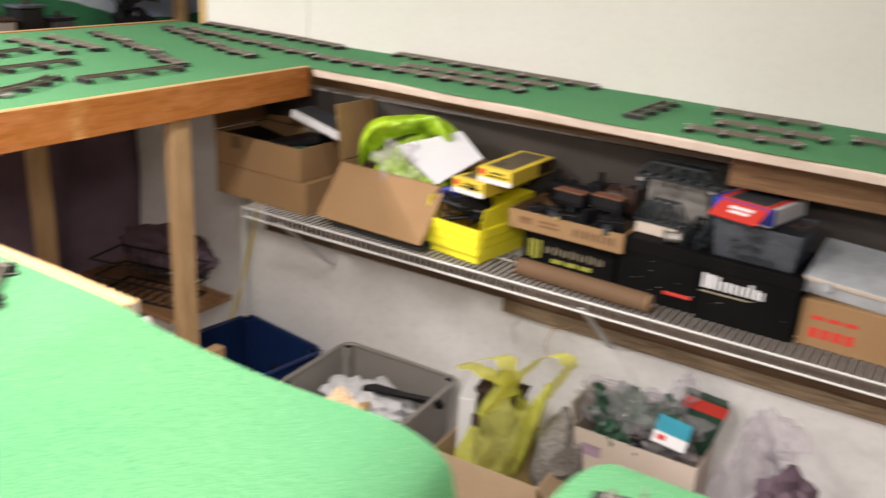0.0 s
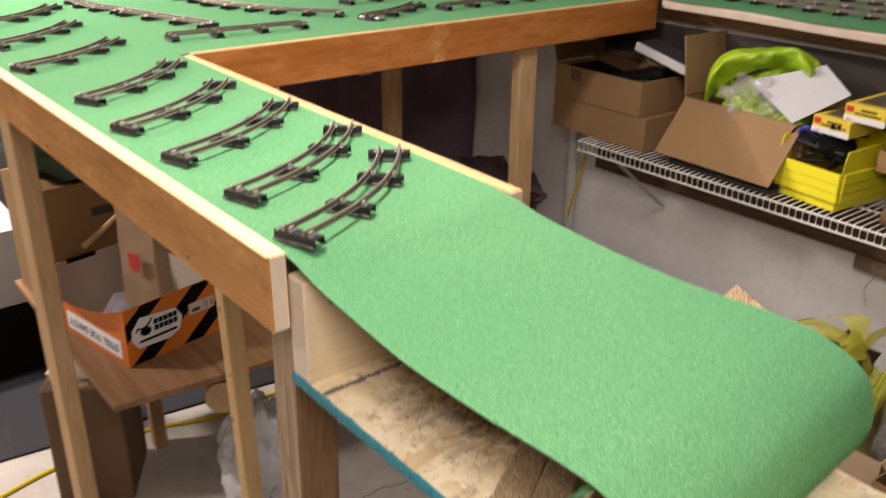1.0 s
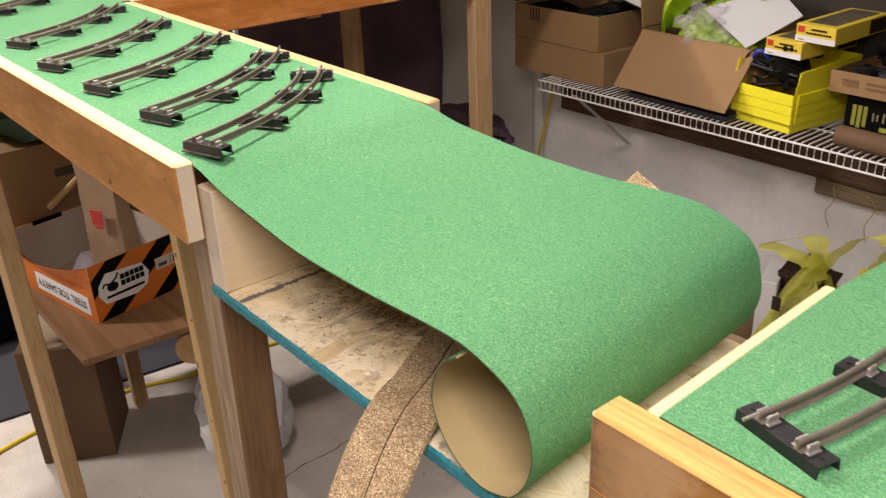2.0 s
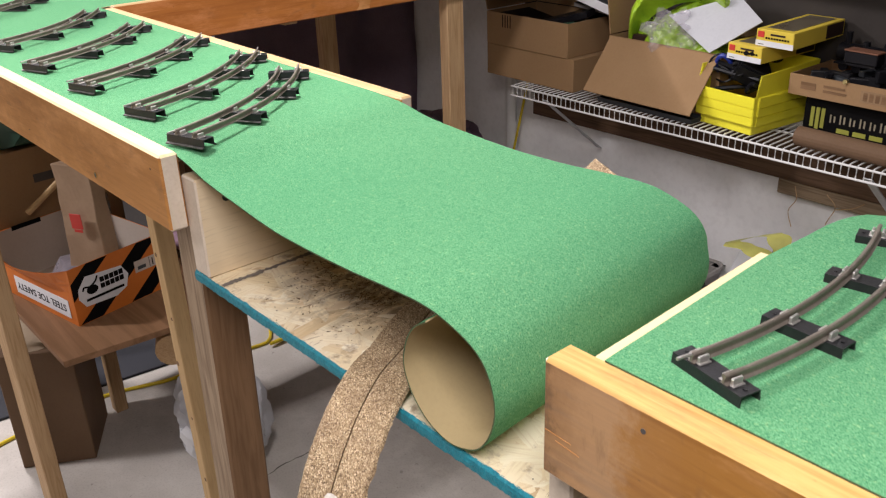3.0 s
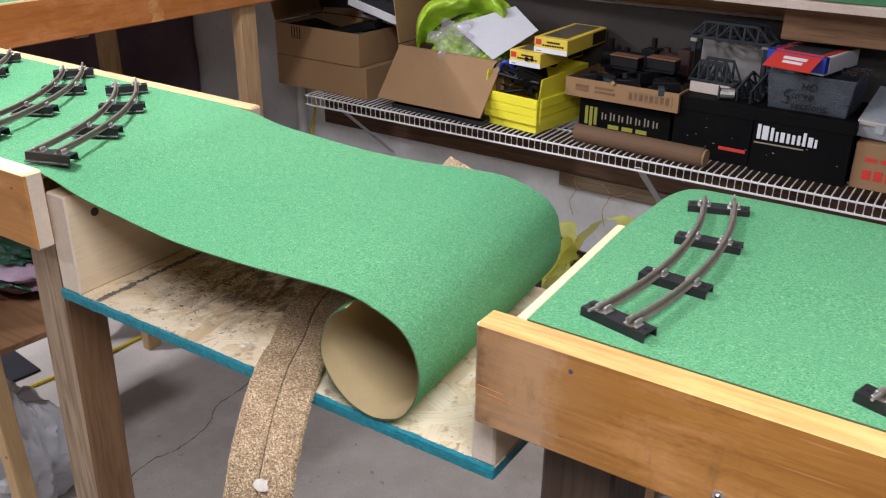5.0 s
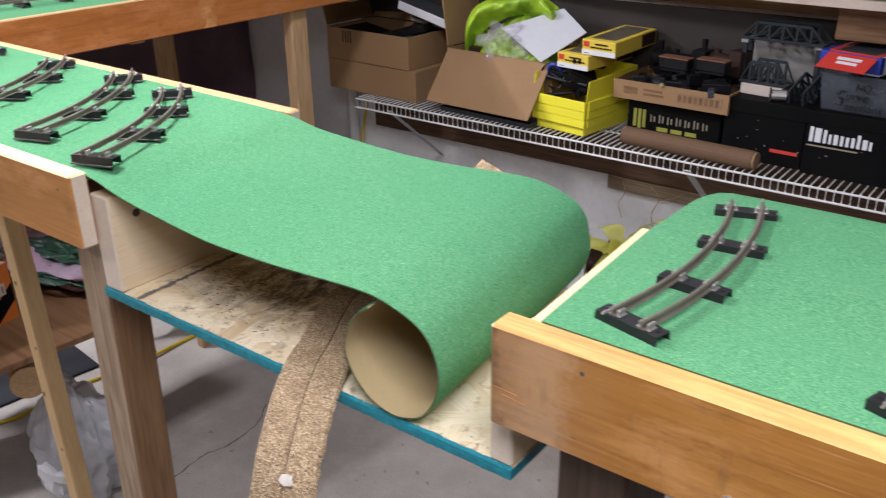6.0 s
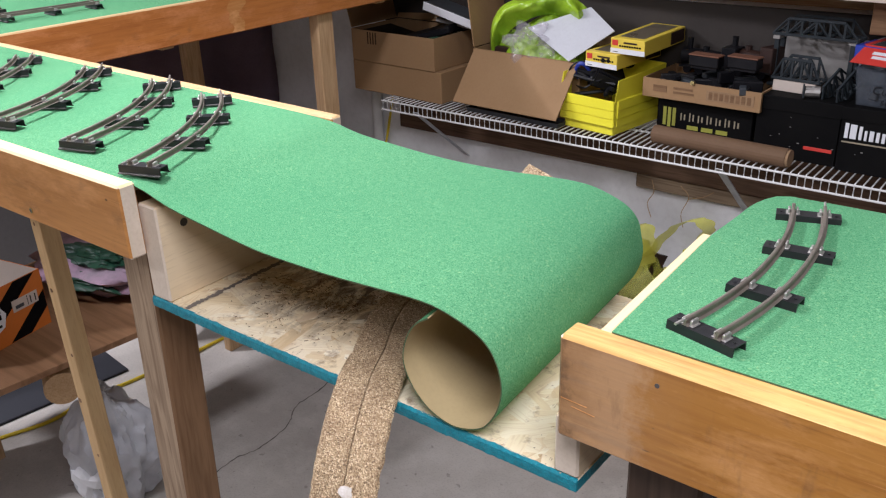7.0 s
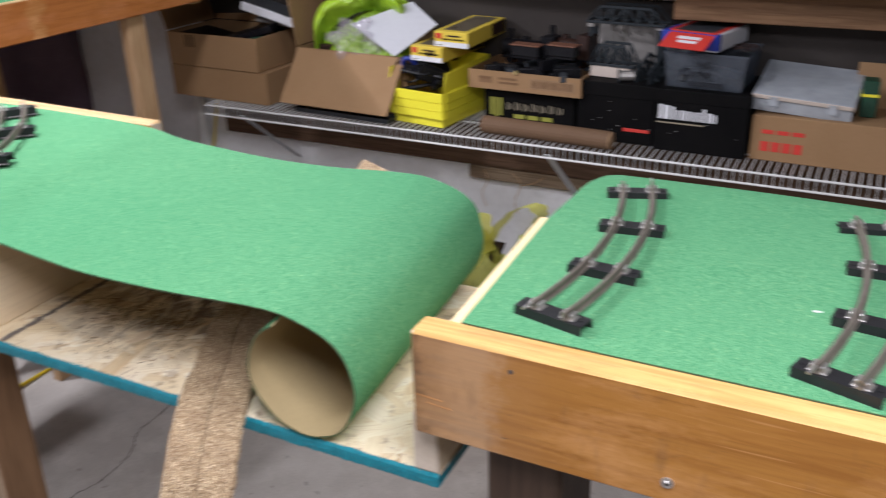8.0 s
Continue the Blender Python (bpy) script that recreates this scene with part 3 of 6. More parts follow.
# crack in the floor
crack = spline([(-1.60, 0.45, 0), (-1.655, 0.62, 0), (-1.66, 0.762, 0), (-1.668, 0.864, 0), (-1.648, 0.947, 0), (-1.664, 1.087, 0), (-1.721, 1.18, 0), (-1.728, 1.308, 0), (-1.76, 1.5, 0), (-1.74, 1.8, 0)], 9)
bm = bmesh.new()
prev = None
rnd = random.Random(5)
for i, p in enumerate(crack):
    w = 0.0009 + 0.0018 * rnd.random()
    j = 0.006 * (rnd.random() - 0.5)
    now = (bm.verts.new((p.x - w + j, p.y, 0.0012)), bm.verts.new((p.x + w + j, p.y, 0.0012)))
    if prev:
        bm.faces.new((prev[0], prev[1], now[1], now[0]))
    prev = now
tagged(finish("floor_crack", bm, CRACKDARK), "thin wandering crack in the concrete", "crack", kind="structure")

# black rubber mats
for x, y in ((-2.95, 0.55), (-3.0685, -0.4206)):
    mat_ob = thing("rubber_mat", "black flecked rubber floor mat on the concrete", "mat", (x, y, 0), rz=-7, group="floor mats")
    part("mat_sheet", block(-0.485, 0.485, -0.4885, 0.4885, 0.0005, 0.010, 0.002), RUBBER, mat_ob)


# ---- benchwork ----
def wood_pick(front):
    """Varnish on broad faces, raw top edge and ends; the top's colour carries lamp light."""
    def pick(f):
        n = f.normal
        if n.z > 0.6:
            return 1
        return 0 if abs(n.dot(front)) > 0.6 else 2
    return pick


X = Vector((1, 0, 0))
Y = Vector((0, 1, 0))
BW = 0.089        # board height


def lean(bm, slope, level):
    """Shears a post sideways: true at the given level."""
    for v in bm.verts:
        v.co.x += slope * (v.co.z - level)
    return bm


bench = thing("train_bench", "narrow pine train bench with varnished side boards", "bench", (0, 0, 0))
part("front_board", plank((-2.78, 0, H), (-0.556, 0, H), 0.0225, BW), [AMBER["x"], PALETOP["x"], ENDGRAIN], bench, "amber varnished pine board", pick=wood_pick(Y))
part("back_board", plank((-1.585, 0.353, H - 0.002), (-0.552, 0.328, H - 0.002), 0.019, BW), [AMBER["x"], PINE["x"], ENDGRAIN], bench, "amber varnished pine board", pick=wood_pick(Y))
part("top_panel", block(-1.60, -0.575, 0.0230, 0.326, H - 0.018, H - 0.006, 0.001), BIRCH, bench)
# The +x face takes darker wood, standing in for its shade.
part("leg", lean(block(-0.657, -0.599, 0.044, 0.098, 0, H - 0.0185, 0.003), 0.035, 1.15), [GREYSTUD, DARKWOOD["z"]], bench, "grey-brown stud leg with a darker right face", pick=lambda f: 1 if f.normal.x > 0.6 else 0)
part("leg", block(-1.80, -1.712, 0.0230, 0.062, 0, H - 0.0185, 0.003), STUD["z"], bench)
part("back_leg", lean(block(-1.392, -1.352, 0.288, 0.326, 0, H - 0.0185, 0.003), -0.05, 0.8), PINE["z"], bench)
for x, z, r in ((-1.378, 0.93, 0.005), (-1.364, 0.78, 0.004), (-1.382, 0.66, 0.006), (-1.366, 0.52, 0.004), (-1.376, 1.08, 0.004), (-1.362, 0.35, 0.005)):
    part("knot", lean(tube([(x, 0.2876, z), (x, 0.2885, z)], r, 10), -0.05, 0.8), DARKWOOD["z"], bench, "small dark knot")
for x in (-0.765, -1.34):
    part("screw", tube([(x, -0.0010, H - 0.0735), (x, 0.003, H - 0.0735)], 0.0038, 12), BRASS, bench, "small brassy screw head")
    part("screw_recess", tube([(x, -0.0014, H - 0.0735), (x, -0.0010, H - 0.0735)], 0.0019, 8), CRACKDARK, bench, "dark recess of the screw head")

# left table, a full sheet on a pine frame
TX0, TX1, TY1 = -2.76, -1.585, 2.40
table = thing("train_table", "wide pine train table with varnished side boards", "table", (0, 0, 0))
part("side_board", plank((TX1, 0.372, H), (TX1, 1.885, H), 0.019, 0.097), [AMBER["y"], PINE["y"], ENDGRAIN], table, "amber varnished pine board", pick=wood_pick(X))
part("far_board", plank((TX0, 0.02, H), (TX0, TY1, H), 0.019, BW), [AMBER["y"], PINE["y"], ENDGRAIN], table, "amber varnished pine board", pick=wood_pick(X))
part("top_panel", block(TX0 + 0.001, TX1 - 0.0195, 0.02, TY1, H - 0.018, H - 0.006, 0.001), BIRCH, table)
for x0, y0, w in ((-1.643, 1.333, 0.064), (-2.235, 1.29, 0.06), (-2.735, 0.3, 0.064), (-2.735, 2.33, 0.064)):
    part("leg", block(x0, x0 + 0.038, y0, y0 + w, 0, H - 0.0185, 0.003), STUD["z"], table)
part("joist", block(-2.70, -1.61, 0.80, 0.838, H - 0.107, H - 0.0185, 0.002), STUD["x"], table)
part("joist", block(-2.70, -1.61, 1.6, 1.638, H - 0.107, H - 0.0185, 0.002), STUD["x"], table)
bm = bmesh.new()
prev = None
for k in range(25):
    z = H - 0.095 + 0.091 * k / 24
    y0, y1 = 1.002 + 0.016 * noise.noise(Vector((0, 40 * z, 1))), 1.046 + 0.020 * noise.noise(Vector((0, 34 * z, 7)))
    now = [bm.verts.new((TX1 + 0.0009, y0, z)), bm.verts.new((TX1 + 0.0009, y1, z))]
    if prev:
        bm.faces.new((prev[0], prev[1], now[1], now[0]))
    prev = now
part("stain", bm, WORNAMBER, table, "paler bare patch where boards meet")

# layout along the wall, on the ledge of the foundation
wl = thing("wall_layout", "long wall-side train layout panel with a pale ragged front edge", "layout", (0, 0, 0))


def wl_front(x):
    return 1.757 - 0.075 * x + 0.004 * math.sin(3.1 * x) + 0.003 * math.sin(9.0 * x + 1)


bm = bmesh.new()
rows = []
for i in range(61):
    x = -1.562 + i * (1.93 - -1.562) / 60
    y = wl_front(x)
    rows.append([bm.verts.new(p) for p in ((x, y, H - 0.028), (x, y - 0.003, H - 0.010), (x, y, H - 0.004), (x, wl_back(x) - 0.002, H - 0.004), (x, wl_back(x) - 0.002, H - 0.028))])
for a, b in zip(rows, rows[1:]):
    for k in range(5):
        bm.faces.new((a[k], b[k], b[(k + 1) % 5], a[(k + 1) % 5]))
bm.faces.new(rows[0])
bm.faces.new(rows[-1][::-1])
bmesh.ops.recalc_face_normals(bm, faces=bm.faces[:])
part("panel", bm, surface("ragged_panel_edge", (0.66, 0.56, 0.48), (0.50, 0.38, 0.30), 18.0, 160.0, 0.8), wl, "pale ragged fibreboard panel")
part("support", block(-0.23, 1.9, 1.85, 1.888, H - 0.117, H - 0.0285, 0.002), DARKWOOD["x"], wl, "brown wooden plank under the panel")
part("ledger", block(-1.9, 1.9, WALL_Y + 0.06, WALL_Y + 0.098, 1.33, H - 0.0285, 0.002), STUD["x"], wl)

# right bench
rb = thing("train_bench", "narrow pine train bench with a varnished front board", "bench", (0, 0, 0))
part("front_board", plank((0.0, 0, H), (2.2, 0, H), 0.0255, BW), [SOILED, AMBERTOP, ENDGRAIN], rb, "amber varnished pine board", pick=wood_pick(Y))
part("end_board", plank((0.0302, 0.0260, H - 0.001), (0.0216, 0.2345, H - 0.001), 0.0112, BW - 0.001), PALETOP["y"], rb, "pale raw pine end board")
part("back_board", block(0.0600, 2.2, 0.345, 0.364, H - BW, H - 0.014, 0.002), PINE["x"], rb)
part("top_panel", block(0.0310, 2.2, 0.0260, 0.3445, H - 0.018, H - 0.006, 0.001), BIRCH, rb)
# This leg has its own, nearly black brown.
part("leg", block(0.048, 0.108, 0.0262, 0.11, 0, H - 0.0185, 0.003), wood("near_black_stud", (0.075, 0.046, 0.030), (0.04, 0.024, 0.015), "z", 0.6, 110.0, 0.8, False), rb, "dark brown leg")
part("leg", block(1.9, 1.962, 0.0262, 0.11, 0, H - 0.0185, 0.003), DARKWOOD["z"], rb, "dark brown leg")
for x, z, r in ((0.078, -0.015, 0.0019),):
    part("screw_hole", tube([(x, -0.0004, H + z), (x, 0.003, H + z)], r, 8), CRACKDARK, rb, "small dark screw hole")

for x, z, ln, tilt in ((0.003, -0.053, 0.022, 3), (0.012, -0.058, 0.020, 5)):
    part("scratch", block(0, ln, -0.00035, 0.0005, -0.00015, 0.00015, 0, m=pose(x, 0, H + z, 0, tilt, 0)), WORNAMBER, rb, "pale scratch in the varnish")

part("screw", merge(tube([(0.189, -0.0012, 1.349), (0.189, 0.003, 1.349)], 0.0042, 12), tube([(0.189, -0.0030, 1.3515), (0.189, -0.0012, 1.3495)], 0.0010, 6)), CLIP, rb, "steel screw head standing proud")
part("screw_recess", tube([(0.189, -0.0016, 1.349), (0.189, -0.0012, 1.349)], 0.0022, 10), CRACKDARK, rb, "dark recess of the screw head")
# lift-out bridge of strand board between the benches
OZ = 1.2735
bridge = thing("bridge_platform", "strand board platform with teal edges between the benches", "platform", (0, 0, 0))
part("board", block(-0.566, 0.0065, 0.0245, 0.335, OZ - 0.013, OZ, 0.0012), [OSB, TEAL], bridge, "strand board with teal painted edge", pick=lambda f: 0 if abs(f.normal.z) > 0.7 else 1)
part("end_block", block(-0.564, -0.531, 0.0245, 0.322, OZ + 0.0005, H - 0.028, 0.002), [BIRCH, ENDGRAIN], bridge, "pale upright board across the end", pick=lambda f: 1 if abs(f.normal.y) > 0.6 else 0)
part("end_block", block(-0.016, 0.0065, 0.0245, 0.33, OZ + 0.0005, H - BW - 0.001, 0.002), [BIRCH, ENDGRAIN], bridge, "pale upright board across the end", pick=lambda f: 1 if abs(f.normal.y) > 0.6 else 0)
bm = bmesh.new()
rnd = random.Random(19)
strip = []
for k in range(181):
    x = -0.566 + 0.5725 * k / 180
    wob = 0.0003 * noise.noise(Vector((25 * x, 0, 7))) + 0.0002 * rnd.uniform(-1, 1)
    top = OZ + 0.0007 + rnd.uniform(-0.0003, 0.0002)
    strip.append([bm.verts.new(p) for p in ((x, 0.0250, OZ - 0.0132), (x, 0.0233 + wob, OZ - 0.0115 + rnd.uniform(-0.001, 0.001)), (x, 0.0229 - wob, OZ - 0.0065), (x, 0.0233 + wob, OZ - 0.002), (x, 0.0256 + rnd.uniform(-0.0003, 0.0008), top))])
for p, q in zip(strip, strip[1:]):
    for k in range(4):
        bm.faces.new((p[k], q[k], q[k + 1], p[k + 1]))
bmesh.ops.recalc_face_normals(bm, faces=bm.faces[:])
part("painted_edge", bm, TEAL, bridge, "rough teal painted edge")
bm = bmesh.new()
prev = None
for k in range(61):
    y = 0.16 * k / 60
    w0, w1 = 0.0035 + 0.0022 * rnd.uniform(-1, 1), 0.0035 + 0.0022 * rnd.uniform(-1, 1)
    now = [bm.verts.new((-w0, y, 0.0005)), bm.verts.new((w1, y, 0.0005))]
    if prev:
        bm.faces.new((prev[0], prev[1], now[1], now[0]))
    prev = now
bm.transform(pose(-0.505, 0.0265, OZ + 0.0006, 0, 0, 1))
part("marker_line", bm, MARKER, bridge, "rough dark marker line")
part("bolt_hole", tube([(-0.5315, 0.059, 1.3645), (-0.5303, 0.059, 1.3645)], 0.005, 10), CRACKDARK, bridge)

rnd = random.Random(51)
bm = bmesh.new()
grain_uv = bm.loops.layers.uv.new("grain")
for k in range(560):
    cx, cy = rnd.uniform(-0.563, 0.003), rnd.uniform(0.024, 0.332)
    ln, wd, a = rnd.uniform(0.014, 0.042), rnd.uniform(0.004, 0.013), math.radians(rnd.choice((rnd.gauss(12, 26), rnd.gauss(78, 40))))
    zz = OZ + 0.00010 + 0.00045 * k / 560
    shape = [(-1, -0.6), (-0.82, -1), (0.5, -1), (1, -0.75 + 0.3 * rnd.random()), (0.86, 0.5), (0.6, 1), (-0.7, 0.9 + 0.1 * rnd.random()), (-0.95, 0.3)]
    ring = []
    for p, q in shape:
        p, q = p * ln * rnd.uniform(0.92, 1.06), q * wd * rnd.uniform(0.85, 1.1)
        ring.append((p, q, min(max(cx + p * math.cos(a) - q * math.sin(a), -0.5645), 0.0055), min(max(cy + p * math.sin(a) + q * math.cos(a), 0.0252), 0.334)))
    f = bm.faces.new([bm.verts.new((x, y, zz + 0.0001 * rnd.random())) for _, _, x, y in ring])
    shift = rnd.uniform(0, 40)
    for loop, (p, q, _, _) in zip(f.loops, ring):
        loop[grain_uv].uv = (p + shift, q + shift)
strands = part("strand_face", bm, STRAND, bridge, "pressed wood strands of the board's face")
tagged(strands, kind="stuff")

rnd = random.Random(77)
bm = bmesh.new()
for k in range(3800):
    fx, fy = rnd.gauss(-0.40, 0.055), rnd.gauss(0.165, 0.048)
    if k % 7 == 0:
        fx, fy = rnd.uniform(-0.05, -0.016), rnd.uniform(0.03, 0.30)
    if not (-0.52 < fx < -0.016 and 0.026 < fy < 0.325) or (-0.175 < fx < -0.055):
        continue
    if noise.noise(Vector((19 * fx, 19 * fy, 3))) + 0.6 * noise.noise(Vector((75 * fx, 75 * fy, 8))) < rnd.uniform(-0.25, 0.5):
        continue
    ln, wd, a = 0.0004 + 0.0026 * rnd.random() ** 5, rnd.uniform(0.00015, 0.0006), math.radians(rnd.gauss(25, 55))
    hgt = rnd.uniform(0.0002, 0.0005)
    c, d = Vector((math.cos(a), math.sin(a), 0)) * ln, Vector((-math.sin(a), math.cos(a), 0)) * wd
    p = Vector((fx, fy, OZ + 0.0007))
    low4 = [bm.verts.new(p + e) for e in (-c - d, c - d, c + d, d - c)]
    top4 = [bm.verts.new(p + e + Vector((0, 0, hgt))) for e in (-c - d, c - d, c + d, d - c)]
    bm.faces.new(top4)
    for q in range(4):
        bm.faces.new((low4[q], low4[(q + 1) % 4], top4[(q + 1) % 4], top4[q]))
tagged(finish("wood_shavings", bm, SHAVE), "scattered dark wood shavings on the platform", "shavings", kind="stuff")

# ---- grass mats ----
ROLL = [(-1.62, 1.4185), (-1.0, 1.4165), (-0.70, 1.4165), (-0.60, 1.4160), (-0.547, 1.4125), (-0.499, 1.4020), (-0.433, 1.3945), (-0.366, 1.3885), (-0.319, 1.3875), (-0.25, 1.3890), (-0.194, 1.3925),
        (-0.150, 1.3945), (-0.120, 1.3915), (-0.086, 1.3795), (-0.070, 1.3615), (-0.064, 1.3360), (-0.069, 1.3120), (-0.081, 1.2920), (-0.096, 1.2825), (-0.118, 1.2775),
        (-0.143, 1.2845), (-0.162, 1.3020), (-0.172, 1.3250), (-0.168, 1.3490), (-0.157, 1.3680), (-0.141, 1.3800)]
PROFILE = spline([(x, 0, z) for x, z in ROLL], 5)


def roll_place(u, v):
    f = u * (len(PROFILE) - 1)
    i = min(int(f), len(PROFILE) - 2)
    p = PROFILE[i].lerp(PROFILE[i + 1], f - i)
    free = max(0.0, min(1.0, (p.x + 0.56) / 0.2))
    lift = free * 0.008 * v * (1 if p.z > 1.36 else 0.3)
    on_bench = 0.3505 - 0.0240 * max(0.0, min(1.0, (p.x + 1.585) / 1.055))      # up to the back board
    y = 0.0230 + v * ((on_bench - 0.0230) * (1 - free) + 0.288 * free) + free * (-0.003 + 0.020 * v)
    return (p.x - 0.024 * free * v * max(0.0, min(1.0, (p.x + 0.5) / 0.3)), y, p.z + lift)


tagged(finish("grass_mat", sheet(roll_place, 105, 14, 0.0013, 2), [GRASS, KRAFT, MATRIM], smooth=True), "green grass mat on the bench, rolled up at its end", "grass mat", group="grass mats")


def flat_mat(name, x0, x1, y0, y1, nu, nv, edge=None):
    def place(u, v):
        x, y = x0 + u * (x1 - x0), y0 + v * (y1 - y0)
        return edge(x, y, u, v) if edge else (x, y, H - 0.0025 + 0.0015 * noise.noise(Vector((3 * x, 3 * y, 2))))
    return tagged(finish(name, sheet(place, nu, nv, 0.0013, 2), [GRASS, KRAFT, MATRIM], smooth=True), "green grass mat lying flat on the layout", "grass mat", group="grass mats")


def right_edge(x, y, u, v):
    """The far corner is rounded and the far side droops over the back board."""
    yy = 0.0222 + v * (0.3655 - 0.0222)
    left = 0.0305 - 0.042 * (yy - 0.03) + 0.006 * max(0.0, min(1.0, (yy - 0.225) / 0.06)) + 0.026 * max(0.0, (yy - 0.27) / 0.0955) ** 3
    x = left + u * (2.2 - left)
    yy -= 0.022 * v * min(0.4, max(0.0, x - 0.05))
    z = H + 0.0016 + 0.0004 * v + 0.004 * v * v * math.sin(7 * x)
    if v > 0.93:
        z -= 0.004 * ((v - 0.93) / 0.07) ** 2
    return (x, yy, z)


flat_mat("grass_mat", 0.0155, 2.2, 0.0205, 0.38, 160, 24, right_edge)


def table_edge(x, y, u, v):
    return (x, y, H - 0.0025 + 0.0015 * noise.noise(Vector((3 * x, 3 * y, 2))) - (0.0012 if x > -1.64 and y < 0.35 else 0))


flat_mat("grass_mat", TX0 + 0.0205, TX1 - 0.0205, 0.0205, 2.405, 60, 90, table_edge)


def wl_edge(x, y, u, v):
    y0 = wl_front(x) - 0.004 + 0.004 * math.sin(14 * x)
    yy = y0 + v * (wl_back(x) - 0.004 - y0)
    return (x, yy, H - 0.001 + 0.002 * noise.noise(Vector((3 * x, 3 * yy, 5))) - (0.002 if v == 0 else 0))


flat_mat("grass_mat", -1.604, 1.93, 1.78, 2.3, 140, 16, wl_edge)

fleck = thing("paint_fleck", "tiny white paint fleck on the grass mat", "fleck", (0.258, 0.136, H + 0.0024), 20)
part("flake", block(-0.003, 0.003, -0.0011, 0.0011, 0, 0.0006, 0.0002), WHITE, fleck)

# cork roadbed hanging over the platform's edge
CORKLINE = spline([(-0.223, 0.343, 1.3965), (-0.245, 0.30, 1.360), (-0.285, 0.215, 1.296), (-0.285, 0.15, 1.281), (-0.245, 0.075, 1.281), (-0.222, 0.03, 1.282), (-0.203, -0.012, 1.262), (-0.188, -0.05, 1.219), (-0.180, -0.073, 1.165), (-0.176, -0.09, 1.09), (-0.172, -0.10, 1.0)], 6)


cork = thing("cork_roadbed", "speckled brown cork roadbed strip drooping off the platform", "cork strip", (0, 0, 0))


def cork_half(s):
    """One half of the split strip; s is -1 or 1, the slit runs between them."""
    def place(u, v):
        f = u * (len(CORKLINE) - 1)
        i = min(int(f), len(CORKLINE) - 2)
        p = CORKLINE[i].lerp(CORKLINE[i + 1], f - i)
        d = CORKLINE[i + 1] - CORKLINE[i]
        side = Vector((-d.y, d.x, 0)).normalized() if Vector((d.x, d.y)).length > 0.002 else Vector((1, 0, 0))
        w = 0.0325 + 0.0016 * noise.noise(Vector((u * 50, 4 * s, 1))) + 0.0010 * noise.noise(Vector((u * 260, 9 * s, 1)))
        slit = 0.0006 + 0.0003 * noise.noise(Vector((u * 120, 2 * s, 4)))
        q = p + side * s * (slit + v * (w - slit))
        grain = 0.0007 * noise.noise(Vector((u * 330, v * 26, s))) if 0.05 < v < 0.97 else -0.0006
        n = d.normalized().cross(side)
        q = q + n * (0.006 + grain - (0.002 if v > 0.98 else 0))
        return (q.x, q.y, q.z)
    return place


for s in (-1, 1):
    bm = sheet(cork_half(s), 240, 14, 0.006 if s == 1 else -0.006)
    bmesh.ops.recalc_face_normals(bm, faces=bm.faces[:])
    part("half", bm, [CORK, CORK], cork)


def cork_core(u, v):
    """The uncut layer under the slit."""
    p, q = Vector(cork_half(-1)(u, 0.12)), Vector(cork_half(1)(u, 0.12))
    m = p.lerp(q, v)
    f = min(int(u * (len(CORKLINE) - 1)), len(CORKLINE) - 2)
    base = CORKLINE[f].lerp(CORKLINE[f + 1], u * (len(CORKLINE) - 1) - f)
    mid = p.lerp(q, 0.5)
    return m + (base - mid) * 0.75


part("core", sheet(cork_core, 120, 2, 0.0005), [CORK, CORK], cork)
# Flat whitish spot that imitates a glint where the cork bends down.
spot = bmesh.new()
bmesh.ops.create_uvsphere(spot, u_segments=10, v_segments=6, radius=1)
for v in spot.verts:
    v.co = Vector((v.co.x * 0.0085, v.co.y * 0.0004, v.co.z * 0.0055)) * (1 + 0.35 * noise.noise(Vector((v.co.x, 0, v.co.z)) * 3 + Vector((4, 1, 2))))
spot.transform(pose(-0.181, -0.0565, 1.2245, -40, 0, 0))
part("paint_spot", spot, surface("whitish_glint", (0.60, 0.57, 0.53), (0.42, 0.36, 0.29), 160.0, 500.0, 0.6, amount=0.9), cork, "whitish spot painted as a glint")


# ---- track pieces ----
GAUGE = 0.0270


def tie_mesh():
    """A stamped steel tie: an open channel with turned-out feet."""
    L, w, h = 0.056, 0.0075, 0.0094
    prof = [(-w - 0.0035, 0), (-w, 0.0012), (-w + 0.001, h), (w - 0.001, h), (w, 0.0012), (w + 0.0035, 0), (w + 0.0035, 0.0012), (w + 0.0008, 0.0022), (w, h + 0.0009), (-w, h + 0.0009), (-w - 0.0008, 0.0022), (-w - 0.0035, 0.0012)]
    bm = bmesh.new()
    ends = [[bm.verts.new((x, y, z)) for y, z in prof] for x in (-L / 2, L / 2)]
    n = len(prof)
    for k in range(n):
        bm.faces.new((ends[0][k], ends[0][(k + 1) % n], ends[1][(k + 1) % n], ends[1][k]))
    bm.faces.new(ends[0][::-1])
    bm.faces.new(ends[1])
    bmesh.ops.recalc_face_normals(bm, faces=bm.faces[:])
    rivets = [tube([(s * 0.0235, 0, h), (s * 0.0235, 0, h + 0.0017)], 0.0014, 6) for s in (-1, 1)]
    return merge(bm, *rivets)


def clip_mesh():
    return merge(block(-0.0046, -0.0024, -0.0042, 0.0042, 0.0099, 0.0151, 0.0006), block(0.0024, 0.0046, -0.0042, 0.0042, 0.0099, 0.0151, 0.0006),
                 block(-0.0060, 0.0060, -0.0046, 0.0046, 0.0097, 0.0109, 0.0003))


